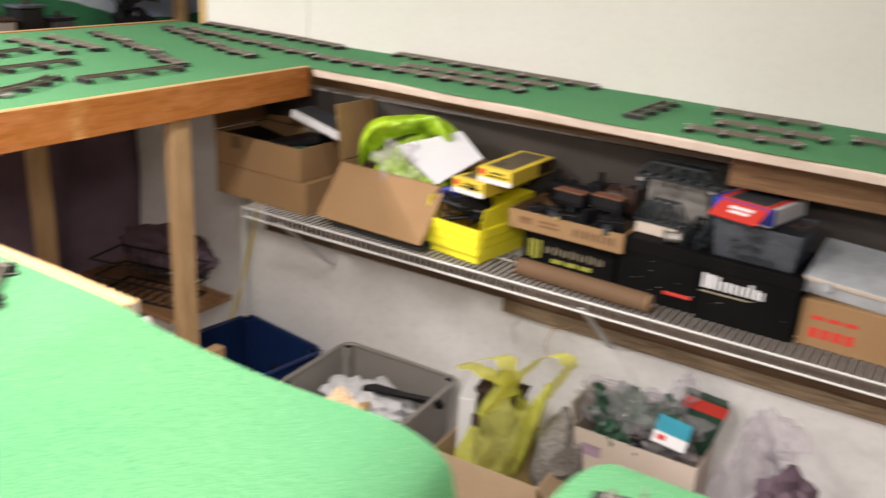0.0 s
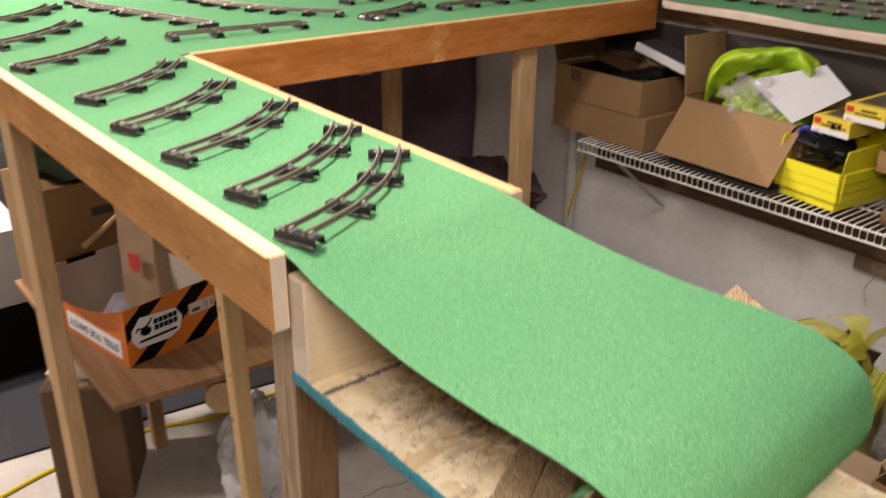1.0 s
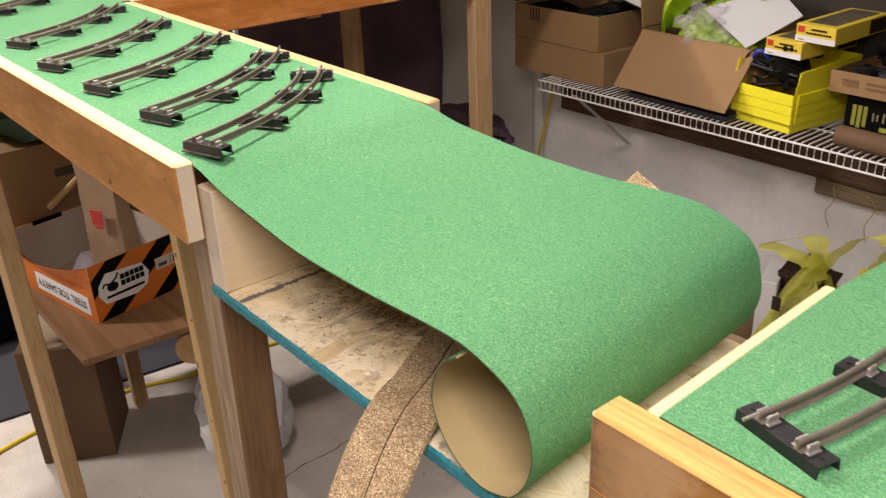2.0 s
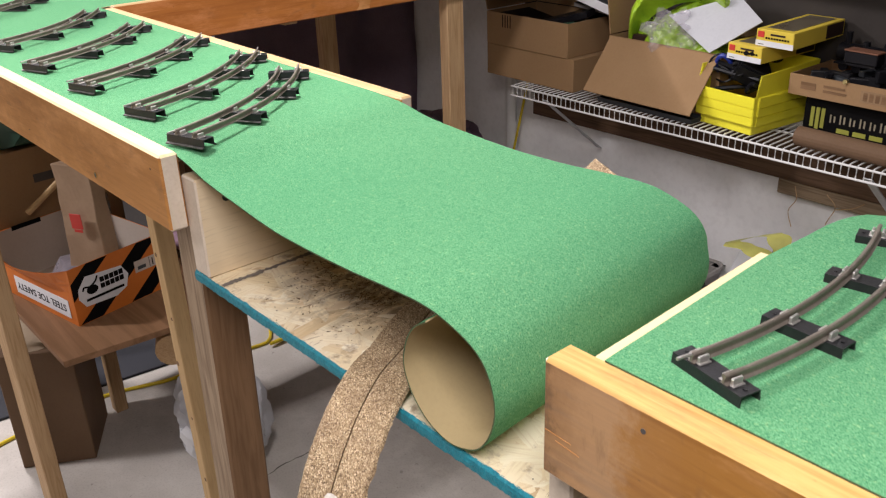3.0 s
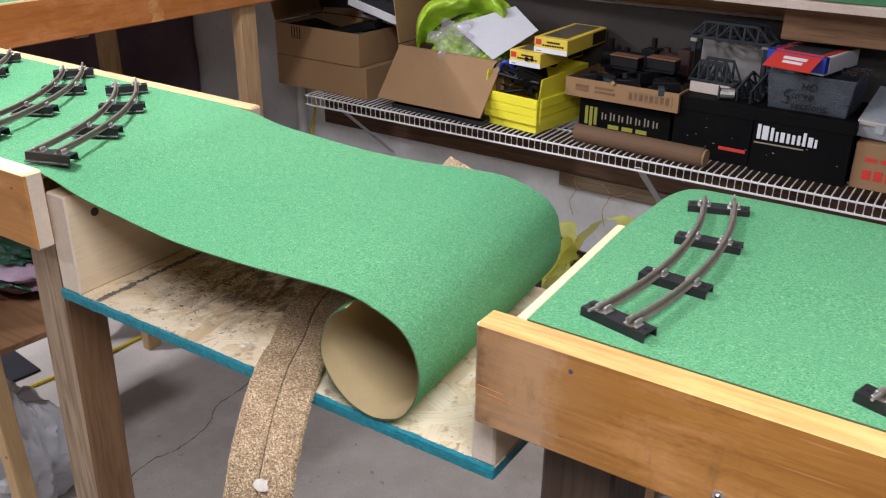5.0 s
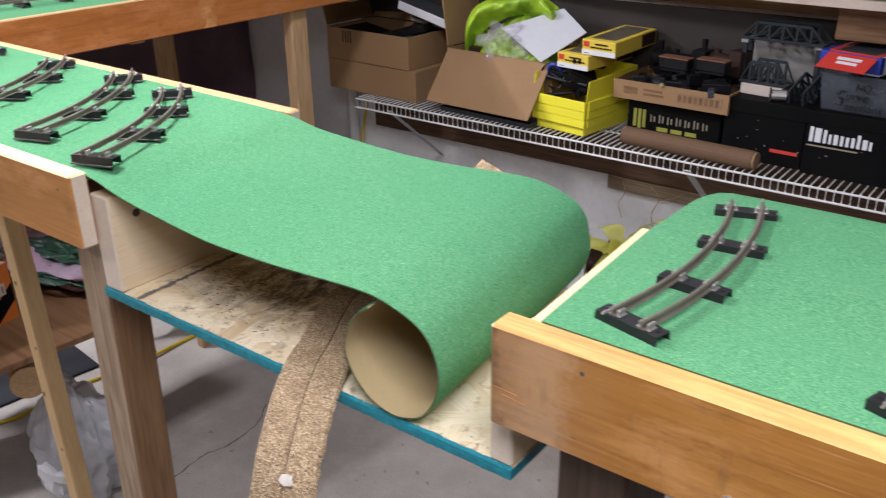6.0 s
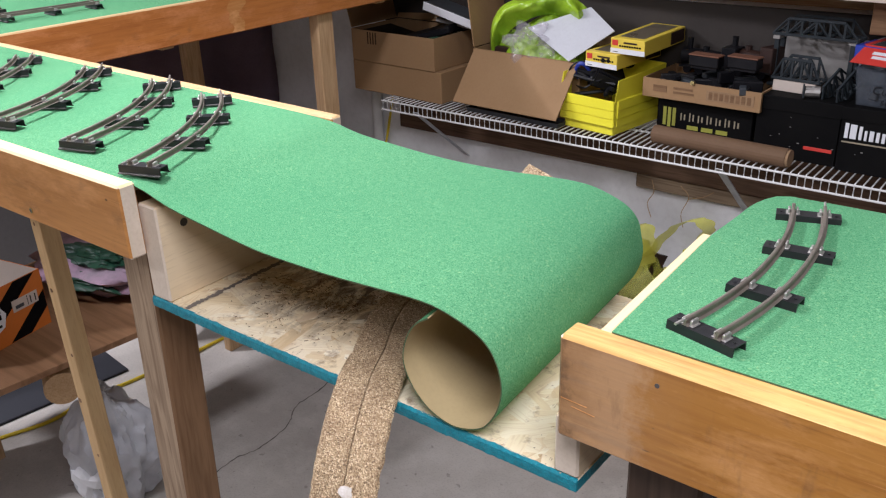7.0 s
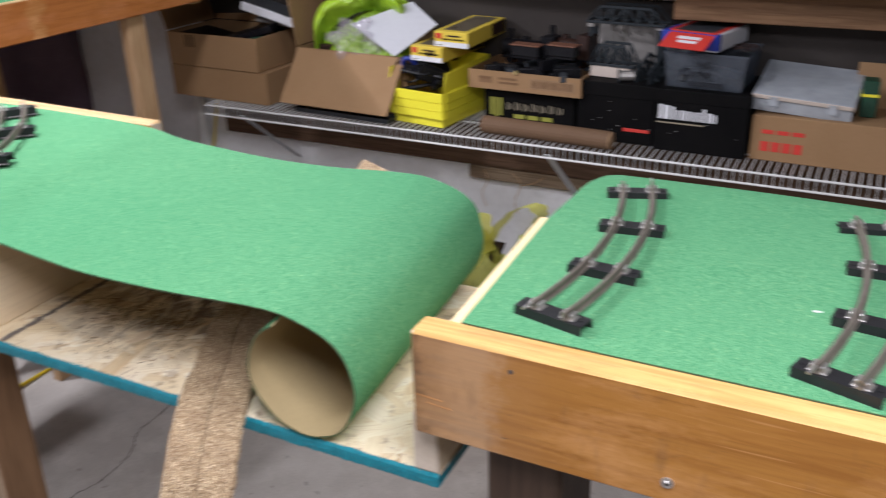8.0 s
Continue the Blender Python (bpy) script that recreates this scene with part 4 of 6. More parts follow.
def rail_mesh(line):
    """A folded tin rail: round head over a thin web and a flat foot."""
    bm = bmesh.new()
    prof = [(-0.0030, 0.0107), (-0.0007, 0.0115), (-0.0007, 0.0143), (-0.0016, 0.0151), (-0.0016, 0.0165), (-0.0008, 0.0173), (0.0008, 0.0173), (0.0016, 0.0165), (0.0016, 0.0151), (0.0007, 0.0143), (0.0007, 0.0115), (0.0030, 0.0107)]
    rings = []
    for i, p in enumerate(line):
        d = (line[min(i + 1, len(line) - 1)] - line[max(i - 1, 0)]).normalized()
        s = Vector((d.y, -d.x, 0))
        rings.append([bm.verts.new((p.x + s.x * a, p.y + s.y * a, b)) for a, b in prof])
    n = len(prof)
    for r, q in zip(rings, rings[1:]):
        for k in range(n):
            bm.faces.new((r[k], r[(k + 1) % n], q[(k + 1) % n], q[k]))
    bm.faces.new(rings[0][::-1])
    bm.faces.new(rings[-1])
    bmesh.ops.recalc_face_normals(bm, faces=bm.faces[:])
    return bm


def build_track(curved, label, group, half=0.134):
    """One loose section, lying along y, its middle at the origin; a curved one bulges towards +x."""
    tr = thing("track_section", label, "train track", group=group)
    R = 0.485
    amax = math.asin(half / R)

    def at(s, off):
        if not curved:
            return Vector((off, s * half, 0)), 0.0
        a = s * amax
        return Vector(((R + off) * math.cos(a) - R + 0.008, (R + off) * math.sin(a), 0)), a

    tie = clip = None
    for s in (-0.95, -0.33, 0.33, 0.95):
        p, a = at(s, 0)
        m = Matrix.Translation(p) @ Matrix.Rotation(a, 4, "Z")
        if tie is None:
            tie_ob = part("tie", tie_mesh(), [TIE, TIEFOOT], tr, pick=lambda f: 1 if f.calc_center_median().z < 0.0018 and f.normal.z > -0.5 else 0)
            tie = tie_ob.data
        else:
            tie_ob = new("tie", tie)
            tie_ob.parent = tr
        tie_ob.matrix_basis = m
        for side in (-1, 1):
            if clip is None:
                c = part("clip", clip_mesh(), CLIP, tie_ob, "bright rail clip")
                clip = c.data
            else:
                c = new("clip", clip)
                c.parent = tie_ob
                tagged(c, "bright rail clip")
            c.matrix_basis = Matrix.Translation((side * GAUGE / 2, 0, 0))
    for side in (-1, 1):
        line = [at(-1 + 2 * k / 16, side * GAUGE / 2)[0] for k in range(17)]
        rail = part("rail", rail_mesh(line), RAIL, tr, "tarnished steel rail")
        if side == -1:
            e, d = line[0], (line[0] - line[1]).normalized()
        else:
            e, d = line[-1], (line[-1] - line[-2]).normalized()
        part("pin", tube([(e.x, e.y, 0.0161), (e.x + 0.011 * d.x, e.y + 0.011 * d.y, 0.0161)], 0.0011, 6), CLIP, rail, "steel joining pin")
    return tr


TZ = H - 0.0015


def lay(ob, near, far, dz=0.0):
    """Pose for a track whose two ends point from near to far."""
    a, b = Vector(near), Vector(far)
    d = b - a
    return pose((a.x + b.x) / 2, (a.y + b.y) / 2, TZ + dz, 0, 0, math.degrees(math.atan2(d.y, d.x)) - 90)


curve = build_track(True, "loose curved two-rail track section on black metal ties", "loose track on the benches")
curve.matrix_basis = lay(curve, (0.0983, 0.0542), (0.0913, 0.3022))
BENCH_TRACK = [((0.2879, 0.0456), (0.2958, 0.2938)), ((0.4983, 0.0367), (0.5082, 0.2850))]
LEFT_TRACK = [((-0.5639, 0.0586), (-0.7377, 0.2938)), ((-0.7069, 0.0655), (-0.8827, 0.3147)), ((-0.8896, 0.0616), (-1.0653, 0.3127)),
              ((-1.0703, 0.0566), (-1.2649, 0.3027)), ((-1.2669, 0.0625), (-1.4893, 0.3127)), ((-1.5956, 0.0516), (-1.7851, 0.2919)),
              ((-1.8645, 0.0714), (-2.0830, 0.2948)), ((-2.1724, 0.1162), (-2.4007, 0.3445))]
for near, far in BENCH_TRACK:
    copy_thing(curve, lay(curve, near, far))
long_curve = build_track(True, "loose curved two-rail track section on black metal ties", "loose track on the benches", 0.156)
long_curve.matrix_basis = lay(long_curve, *LEFT_TRACK[0])
for near, far in LEFT_TRACK[1:]:
    copy_thing(long_curve, lay(long_curve, near, far))
straight = build_track(False, "loose straight two-rail track section on black metal ties", "loose track on the layout")
straight.matrix_basis = lay(straight, (-1.53, 2.305), (-1.28, 2.285))
STRAIGHTS = [((-1.27, 2.283), (-1.02, 2.262)), ((-1.01, 2.26), (-0.76, 2.235)),
             ((-1.66, 2.02), (-1.41, 2.012)), ((-1.40, 2.01), (-1.15, 2.0)), ((-1.14, 2.0), (-0.89, 1.995)), ((-1.36, 2.10), (-1.11, 2.115)), ((-1.10, 2.115), (-0.85, 2.13)),
             ((-0.505, 1.90), (-0.495, 2.15)), ((-0.34, 1.85), (-0.09, 1.855)), ((-0.35, 2.145), (-0.10, 2.145)), ((-0.30, 1.98), (-0.05, 1.975)),
             ((0.02, 2.03), (0.27, 2.0)), ((-2.55, 2.380), (-2.30, 2.355)), ((-2.29, 2.353), (-2.04, 2.325)), ((-2.03, 2.323), (-1.78, 2.280))]
for near, far in STRAIGHTS:
    copy_thing(straight, lay(straight, near, far))
long_straight = build_track(False, "loose long straight track section on black metal ties", "loose track on the table", 0.167)
long_straight.matrix_basis = lay(long_straight, (-1.768, 0.395), (-1.742, 0.73))
LONG = [((-1.775, 1.18), (-1.776, 1.52)), ((-2.020, 1.02), (-2.045, 1.36)), ((-2.232, 1.06), (-2.305, 1.385)), ((-2.505, 1.05), (-2.590, 1.37)),
        ((-2.540, 1.487), (-2.200, 1.450)), ((-2.530, 1.620), (-2.205, 1.570)), ((-2.200, 0.445), (-1.850, 0.545))]
for near, far in LONG:
    copy_thing(long_straight, lay(long_straight, near, far))
CURVES = [((-2.57, 1.83), (-2.32, 1.76)), ((-2.31, 1.755), (-2.07, 1.67)), ((-2.06, 1.665), (-1.83, 1.56)), ((-2.57, 2.17), (-2.33, 2.06)), ((-2.32, 2.055), (-2.08, 1.95)), ((-2.07, 1.945), (-1.82, 1.855)),
          ((-2.49, 2.21), (-2.24, 2.155)), ((-2.23, 2.15), (-1.98, 2.10)), ((-1.97, 2.095), (-1.73, 2.045)), ((-2.56, 0.69), (-2.31, 0.695)), ((-2.30, 0.695), (-2.06, 0.745)), ((-2.05, 0.75), (-1.84, 0.885)),
          ((-2.47, 0.40), (-2.22, 0.44))]
for near, far in CURVES:
    copy_thing(curve, lay(curve, near, far))
turnout = build_track(True, "loose short track section with a bright metal end plate", "loose track on the table")
turnout.matrix_basis = lay(turnout, (-1.73, 0.90), (-1.855, 1.18))
part("end_plate", block(-0.03, 0.03, -0.135, -0.10, 0.001, 0.010, 0.002), CLIP, turnout, "bright bare metal plate")


# ---- wire shelf on the foundation wall ----
SZ = 0.988
shelf = thing("wire_shelf", "white coated wire shelf on angled wall brackets", "shelf", (0, 0, 0))
SX0, SX1 = -1.665, 1.9
wire = None
n_wires = int((SX1 - SX0) / 0.0190)
for k in range(n_wires + 1):
    x = SX0 + 0.0190 * k
    if wire is None:
        ob = part("wire", tube([(0, 1.962, SZ - 0.0018), (0, 1.667, SZ - 0.0018), (0, 1.661, SZ - 0.007), (0, 1.661, SZ - 0.034)], 0.0021, 6), WHITE, shelf)
        wire = ob.data
    else:
        ob = new("wire", wire)
        ob.parent = shelf
    ob.location.x = x
for y, z, r in ((1.6585, SZ - 0.004, 0.0030), (1.6585, SZ - 0.034, 0.0030), (1.80, SZ - 0.006, 0.0028), (1.955, SZ - 0.006, 0.0030)):
    part("rod", tube([(SX0 - 0.005, y, z), (SX1, y, z)], r, 8), WHITE, shelf)
for x in (-1.535, -0.50, 0.55, 1.5):
    arm = block(-0.011, 0.011, 0, 0.365, -0.0015, 0.0015, 0.0006)
    arm.transform(pose(x, 1.672, SZ - 0.030, -38.5, 0, 0))
    part("bracket", arm, surface("grey_steel", (0.56, 0.57, 0.58), None, 30.0, 300.0, 0.45, 0.4) if x < -1.5 else bpy.data.materials["grey_steel"], shelf, "grey steel angled bracket")

LEDGERWOOD = wood("old_dark_board", (0.125, 0.072, 0.042), (0.07, 0.038, 0.02), "x", 0.7, 90.0, 0.9, True)
ledger = thing("wall_ledger", "old brown boards fixed along the wall under the shelf", "boards", (0, 0, 0))
part("board", block(-1.83, 1.9, WALL_Y - 0.040, WALL_Y - 0.001, 0.800, 0.935, 0.003), LEDGERWOOD, ledger)
part("board", block(-0.86, 1.9, WALL_Y - 0.030, WALL_Y - 0.001, 0.752, 0.798, 0.003), wood("old_pale_board", (0.27, 0.20, 0.13), (0.15, 0.10, 0.06), "x", 0.75, 90.0, 0.9, True), ledger, "paler board below")

# Backing colour holds the shade that falls below the wall layout.
tagged(finish("wall_backing", block(-1.9, 1.9, WALL_Y - 0.012, WALL_Y - 0.0005, SZ + 0.012, 1.33, 0.002), surface("shaded_backing", (0.030, 0.024, 0.020), (0.065, 0.055, 0.048), 4.0, 60.0, 0.85)), "grey-brown wall backing board above the shelf, darkened for shade", "wall board", kind="structure")

for sx, pts in ((-0.80, ((0, 0, 0), (0.012, -0.006, -0.035), (-0.006, -0.008, -0.075), (0.010, -0.010, -0.12))), (-0.705, ((0, 0, 0), (0.03, -0.004, -0.03), (0.012, -0.008, -0.085), (0.022, -0.008, -0.13))), (-0.60, ((0, 0, 0), (-0.03, -0.006, -0.02), (-0.075, -0.008, -0.035)))):
    root = thing("dry_root", "thin dry root hanging below the old boards", "root", (sx, WALL_Y - 0.043, 0.79), 0, "roots below the boards")
    part("strand", tube(spline(pts, 6), 0.0013, 5), STUD["z"], root)
pipe = thing("wall_pipe", "white plastic pipe standing against the wall", "pipe", (-1.955, 1.945, 0))
part("tube", tube([(0, 0, 0), (0, 0, 0.965)], 0.021, 14), WHITE, pipe, smooth=True)
part("collar", tube([(0, 0, 0.93), (0, 0, 0.975)], 0.026, 14), WHITE, pipe)
stick = thing("yellow_stick", "thin yellow rod leaning in the corner", "rod", (0, 0, 0))
part("rod", tube([(-2.09, 1.80, 0.0), (-1.95, 1.93, 0.55), (-1.86, 1.955, 0.975)], 0.005, 6), CORD, stick)


def carton(name, label, x0, x1, y0, y1, z, h, mat=CARD, rz=0, flaps=(), group="", wall=0.004):
    """An open carton; flaps: (side, degrees it is folded out, length)."""
    w, d = x1 - x0, y1 - y0
    c = thing(name, label, "carton", ((x0 + x1) / 2, (y0 + y1) / 2, z), rz, group)
    part("body", open_box(w, d, h, wall), mat, c)
    for side, deg, ln in flaps:
        span = w if side in "fb" else d
        f = block(-span / 2 + 0.002, span / 2 - 0.002, 0, ln, -0.002, 0.002, 0.0008)
        base = {"f": pose(0, -d / 2, h, 0, 0, 180), "b": pose(0, d / 2, h, 0, 0, 0), "l": pose(-w / 2, 0, h, 0, 0, 90), "r": pose(w / 2, 0, h, 0, 0, -90)}[side]
        f.transform(base @ pose(0, 0, 0.003, deg, 0, 0))
        part("flap", f, mat, c)
    return c


def closed_carton(name, label, x0, x1, y0, y1, z, h, mat=CARD, rz=0, tape=False, category="carton", lid=None, group=""):
    w, d = x1 - x0, y1 - y0
    c = thing(name, label, category, ((x0 + x1) / 2, (y0 + y1) / 2, z), rz, group)
    part("body", block(-w / 2, w / 2, -d / 2, d / 2, 0, h, 0.002), mat, c)
    if tape:
        part("tape", block(-w / 2 - 0.0006, w / 2 + 0.0006, -0.02, 0.02, h - 0.03, h + 0.0006, 0), CARD_EDGE, c)
    if lid:
        part("lid", block(-w / 2 - 0.002, w / 2 + 0.002, -d / 2 - 0.002, d / 2 + 0.002, h - lid, h + 0.002, 0.0015), mat, c)
    return c


# stacked cartons at the shelf's left end
closed_carton("carton", "brown cardboard carton under another on the shelf", -1.845, -1.447, 1.715, 1.95, SZ, 0.103, CARD, -2)
up = carton("carton", "open brown carton full of papers and black cases", -1.840, -1.470, 1.712, 1.945, SZ + 0.105, 0.105, CARD, -2, (("l", 75, 0.08), ("b", 60, 0.09)))
for k in range(4):
    part("printed_line", block(-0.11 + 0.012 * k, -0.106 + 0.012 * k, -0.1172, -0.1166, 0.06, 0.10, 0), BLACKCARD, up, "dark printed stripe")
for k, (mat_, x, zz, tilt) in enumerate(((BLACKPL, -0.05, 0.085, 10), (DKGREEN, 0.03, 0.095, -8), (BLACKPL, 0.06, 0.11, -16))):
    cs = thing("flat_case", "dark flat plastic case lying in the open carton", "case", (-1.67 + x, 1.83, SZ + 0.105 + zz - 0.055), 8 * k, "cases in the carton")
    part("shell", block(-0.13, 0.13, -0.085, 0.085, 0, 0.022, 0.004, m=pose(0, 0, 0.02, 0, tilt, 0)), mat_, cs)
binder = thing("ring_binder", "dark ring binder with a white spine on the full carton", "binder", (-1.485, 1.80, 1.2555), 0)
part("cover", block(-0.107, 0.107, 0.005, 0.10, -0.0135, 0.0135, 0.003, m=pose(0, 0, 0, 0, 13.4, 0)), DKGREY, binder)
part("spine", block(-0.108, 0.108, 0, 0.0045, -0.0135, 0.0135, 0.002, m=pose(0, 0, 0, 0, 13.4, 0)), PAPER, binder)
mag = thing("papers", "loose pale printed papers lying on the carton", "papers", (-1.50, 1.90, SZ + 0.225), 15)
part("stack", block(-0.08, 0.08, -0.05, 0.05, 0, 0.012, 0.001, m=pose(0, 0, 0, 0, 10, 0)), GREYTUB, mag)

# open carton with its front flap hanging out
oc = carton("carton", "large open carton with its front flap folded out", -1.365, -0.965, 1.765, 1.955, SZ, 0.18, CARD, -3, (("l", 82, 0.17), ("b", 70, 0.15)))
fl = block(-0.195, 0.195, 0, 0.184, -0.002, 0.002, 0.001)
fl.transform(pose(0.0, -0.095, 0.178, 0, 0, 180) @ pose(0, 0, 0, -52, 0, 0))
part("front_flap", fl, CARD, oc, "broad cardboard flap hanging forward")
gl = thing("grey_tray", "low dark grey plastic tray under the hanging flap", "tray", (-1.165, 1.712, SZ), -3)
part("body", open_box(0.34, 0.055, 0.014, 0.003, 0.003, 0.003), DKGREY, gl)
LOOP = spline([(-1.322, 1.812, 1.135), (-1.326, 1.815, 1.232), (-1.288, 1.825, 1.300), (-1.190, 1.84, 1.334), (-1.110, 1.85, 1.337), (-1.045, 1.85, 1.328), (-1.005, 1.86, 1.295)], 8)


def lime_loop(u, v):
    """A gathered band of bag film standing up in a loop."""
    f = u * (len(LOOP) - 1)
    i = min(int(f), len(LOOP) - 2)
    p = LOOP[i].lerp(LOOP[i + 1], f - i)
    fold = 0.034 * noise.noise(Vector((5 * u, 1.6 * v, 2))) - 0.014 * abs(noise.noise(Vector((10 * u, 2.2 * v, 5))))
    drop = v * (0.115 + 0.035 * math.sin(5 * u + 1))
    return (p.x + (0.55 - u) * 0.7 * drop + fold, p.y - 0.022 * math.sin(3 * v) - 1.3 * fold + 0.022 * max(0.0, u - 0.45), p.z - 0.62 * drop + 0.6 * fold)


def lime_heap(u, v):
    """Film heaped in the carton below the loop."""
    n1 = noise.noise(Vector((3.2 * u, 3 * v, 9)))
    n2 = abs(noise.noise(Vector((6 * u, 5 * v, 4))))
    return (-1.305 + 0.30 * u + 0.02 * n1, 1.90 - 0.125 * v + 0.02 * n2, 1.262 - 0.115 * v * v + 0.035 * n1 - 0.030 * n2 - 0.05 * (2 * u - 1) ** 2)


lime = thing("lime_bag", "crumpled lime green plastic bag in the open carton", "bag")
part("loop", sheet(lime_loop, 70, 18, 0.0008), [LIME, LIME], lime, smooth=True)
part("fold", sheet(lime_heap, 60, 34, 0.0008), [LIME, LIME], lime, smooth=True)
tagged(finish("clear_bag", crumple(-1.165, 1.79, 1.185, 0.070, 0.035, 0.066, 11, 0.7, 4), FILM, smooth=True), "crumpled clear plastic bag beside the lime one", "bag")
board = thing("white_board", "stiff white sheet leaning in the open carton", "sheet", (-1.06, 1.79, 1.225), 0)
PCORNERS = [Vector(p) - Vector((-1.06, 1.79, 1.225)) for p in ((-1.181, 1.80, 1.245), (-1.004, 1.745, 1.172), (-0.889, 1.80, 1.261), (-1.000, 1.86, 1.3105))]
GREYPAPER = surface("grey_white_sheet", (0.52, 0.53, 0.56), (0.46, 0.47, 0.50), 8.0, 120.0, 0.7, amount=0.5)
part("sheet", sheet(lambda u, v: PCORNERS[0].lerp(PCORNERS[1], u).lerp(PCORNERS[3].lerp(PCORNERS[2], u), v), 4, 4, 0.003), [GREYPAPER, GREYPAPER], board)
red = thing("small_box", "small dark red box deep in the carton", "box", (-1.27, 1.84, 1.115), 10)
part("body", block(-0.05, 0.05, -0.03, 0.03, 0, 0.06, 0.002), RUST, red)

# yellow stacking bin with cables
binx = thing("stacking_bin", "bright yellow plastic stacking bin full of black cables", "bin", (-0.895, 1.818, SZ), -8)
bw, bd, fh, bh = 0.098, 0.125, 0.102, 0.170
bm = bmesh.new()


def bin_ring(e, zs):
    pts = [(-bw + e, -bd + e), (bw - e, -bd + e), (bw - e, bd - e), (-bw + e, bd - e)]
    return [bm.verts.new((x, y, z)) for (x, y), z in zip(pts, zs)]


ob0, ob1 = bin_ring(0.006, [0.026] * 4), bin_ring(0, [fh, fh, bh, bh])
mid = [bm.verts.new((s * bw, -bd + 0.014, bh - 0.010)) for s in (-1, 1)]
ib1, ib0 = bin_ring(0.0035, [fh, fh, bh, bh]), bin_ring(0.009, [0.03] * 4)
imid = [bm.verts.new((s * (bw - 0.0035), -bd + 0.014, bh - 0.010)) for s in (-1, 1)]
bm.faces.new((ob0[0], ob0[1], ob1[1], ob1[0]))
bm.faces.new((ob0[2], ob0[3], ob1[3], ob1[2]))
bm.faces.new((ob0[1], ob0[2], ob1[2], mid[1], ob1[1]))
bm.faces.new((ob0[3], ob0[0], ob1[0], mid[0], ob1[3]))
bm.faces.new((ib0[1], ib0[0], ib1[0], ib1[1]))
bm.faces.new((ib0[3], ib0[2], ib1[2], ib1[3]))
bm.faces.new((ib0[2], ib0[1], ib1[1], imid[1], ib1[2]))
bm.faces.new((ib0[0], ib0[3], ib1[3], imid[0], ib1[0]))
for a, b, c, d in ((ob1[0], ob1[1], ib1[1], ib1[0]), (ob1[1], mid[1], imid[1], ib1[1]), (mid[1], ob1[2], ib1[2], imid[1]), (ob1[2], ob1[3], ib1[3], ib1[2]), (ob1[3], mid[0], imid[0], ib1[3]), (mid[0], ob1[0], ib1[0], imid[0])):
    bm.faces.new((a, b, c, d))
bm.faces.new(ob0[::-1])
bm.faces.new(ib0)
bmesh.ops.recalc_face_normals(bm, faces=bm.faces[:])
bmesh.ops.bevel(bm, geom=[e for e in bm.edges if e.calc_length() > 0.02], offset=0.0014, segments=2, affect="EDGES", clamp_overlap=True)
part("shell", bm, YELLOW, binx, smooth=False)
part("foot", block(-bw + 0.012, bw - 0.012, -bd + 0.012, bd - 0.008, 0, 0.026, 0.002), YELLOW, binx)
for z0, z1, out in ((0.027, 0.0510, 0.0005), (0.0515, 0.0760, 0.0022), (0.0765, fh + 0.002, 0.0040)):
    part("tier", block(-bw + 0.003 - out * 0.5, bw - 0.003 + out * 0.5, -bd - out, -bd + 0.0035, z0, z1, 0.0016, 2), YELLOW, binx)
    side = block(-bd + 0.012, bd - 0.012, -out, 0.003, z0, z1, 0.0016, 2)
    side.transform(pose(bw - 0.0005, 0, 0, 0, 0, 90))
    part("tier", side, YELLOW, binx)
rnd = random.Random(4)
for k in range(15):
    pts = [(rnd.uniform(-0.075, 0.06), rnd.uniform(-0.105, 0.02), 0.09 + 0.009 * k + rnd.uniform(-0.01, 0.03)) for _ in range(5)]
    cb = thing("cable", "coiled black electrical cable in the yellow bin", "cable", (-0.895, 1.818, SZ), -8, "cables in the bin")
    part("lead", tube(spline([(x, y, min(z, 0.205)) for x, y, z in pts], 6), 0.006, 7), BLACKPL, cb, smooth=True)
bl = thing("cable", "short blue cable loop among the black ones", "cable", (-0.895, 1.818, SZ), -8, "cables in the bin")
part("lead", tube(spline([(-0.075, -0.06, 0.12), (-0.07, -0.085, 0.165), (-0.05, -0.09, 0.185), (-0.035, -0.075, 0.17), (-0.04, -0.05, 0.13)], 6), 0.006, 7), BLUE, bl, smooth=True)
plug = thing("adapter", "black power adapter on the cables", "adapter", (-0.895, 1.765, SZ + 0.105), 30)
part("case", block(-0.045, 0.035, -0.028, 0.028, 0, 0.055, 0.006, 2, m=pose(0, 0, 0.015, 18, 24, 0)), BLACKPL, plug)
hoop = thing("cable", "black cable loop standing in the yellow bin", "cable", (-0.965, 1.75, SZ + 0.12), 0, "cables in the bin")
part("lead", tube([(0.038 * math.cos(a), 0.01 * math.sin(2 * a), 0.012 + 0.055 * abs(math.sin(a)) if math.sin(a) > 0 else 0.012 + 0.02 * math.sin(a)) for a in (2 * math.pi * k / 24 for k in range(25))], 0.003, 6), BLACKPL, hoop, smooth=True)


BROWNWIN = surface("kit_window", (0.10, 0.08, 0.05), (0.20, 0.18, 0.14), 20.0, 120.0, 0.3)


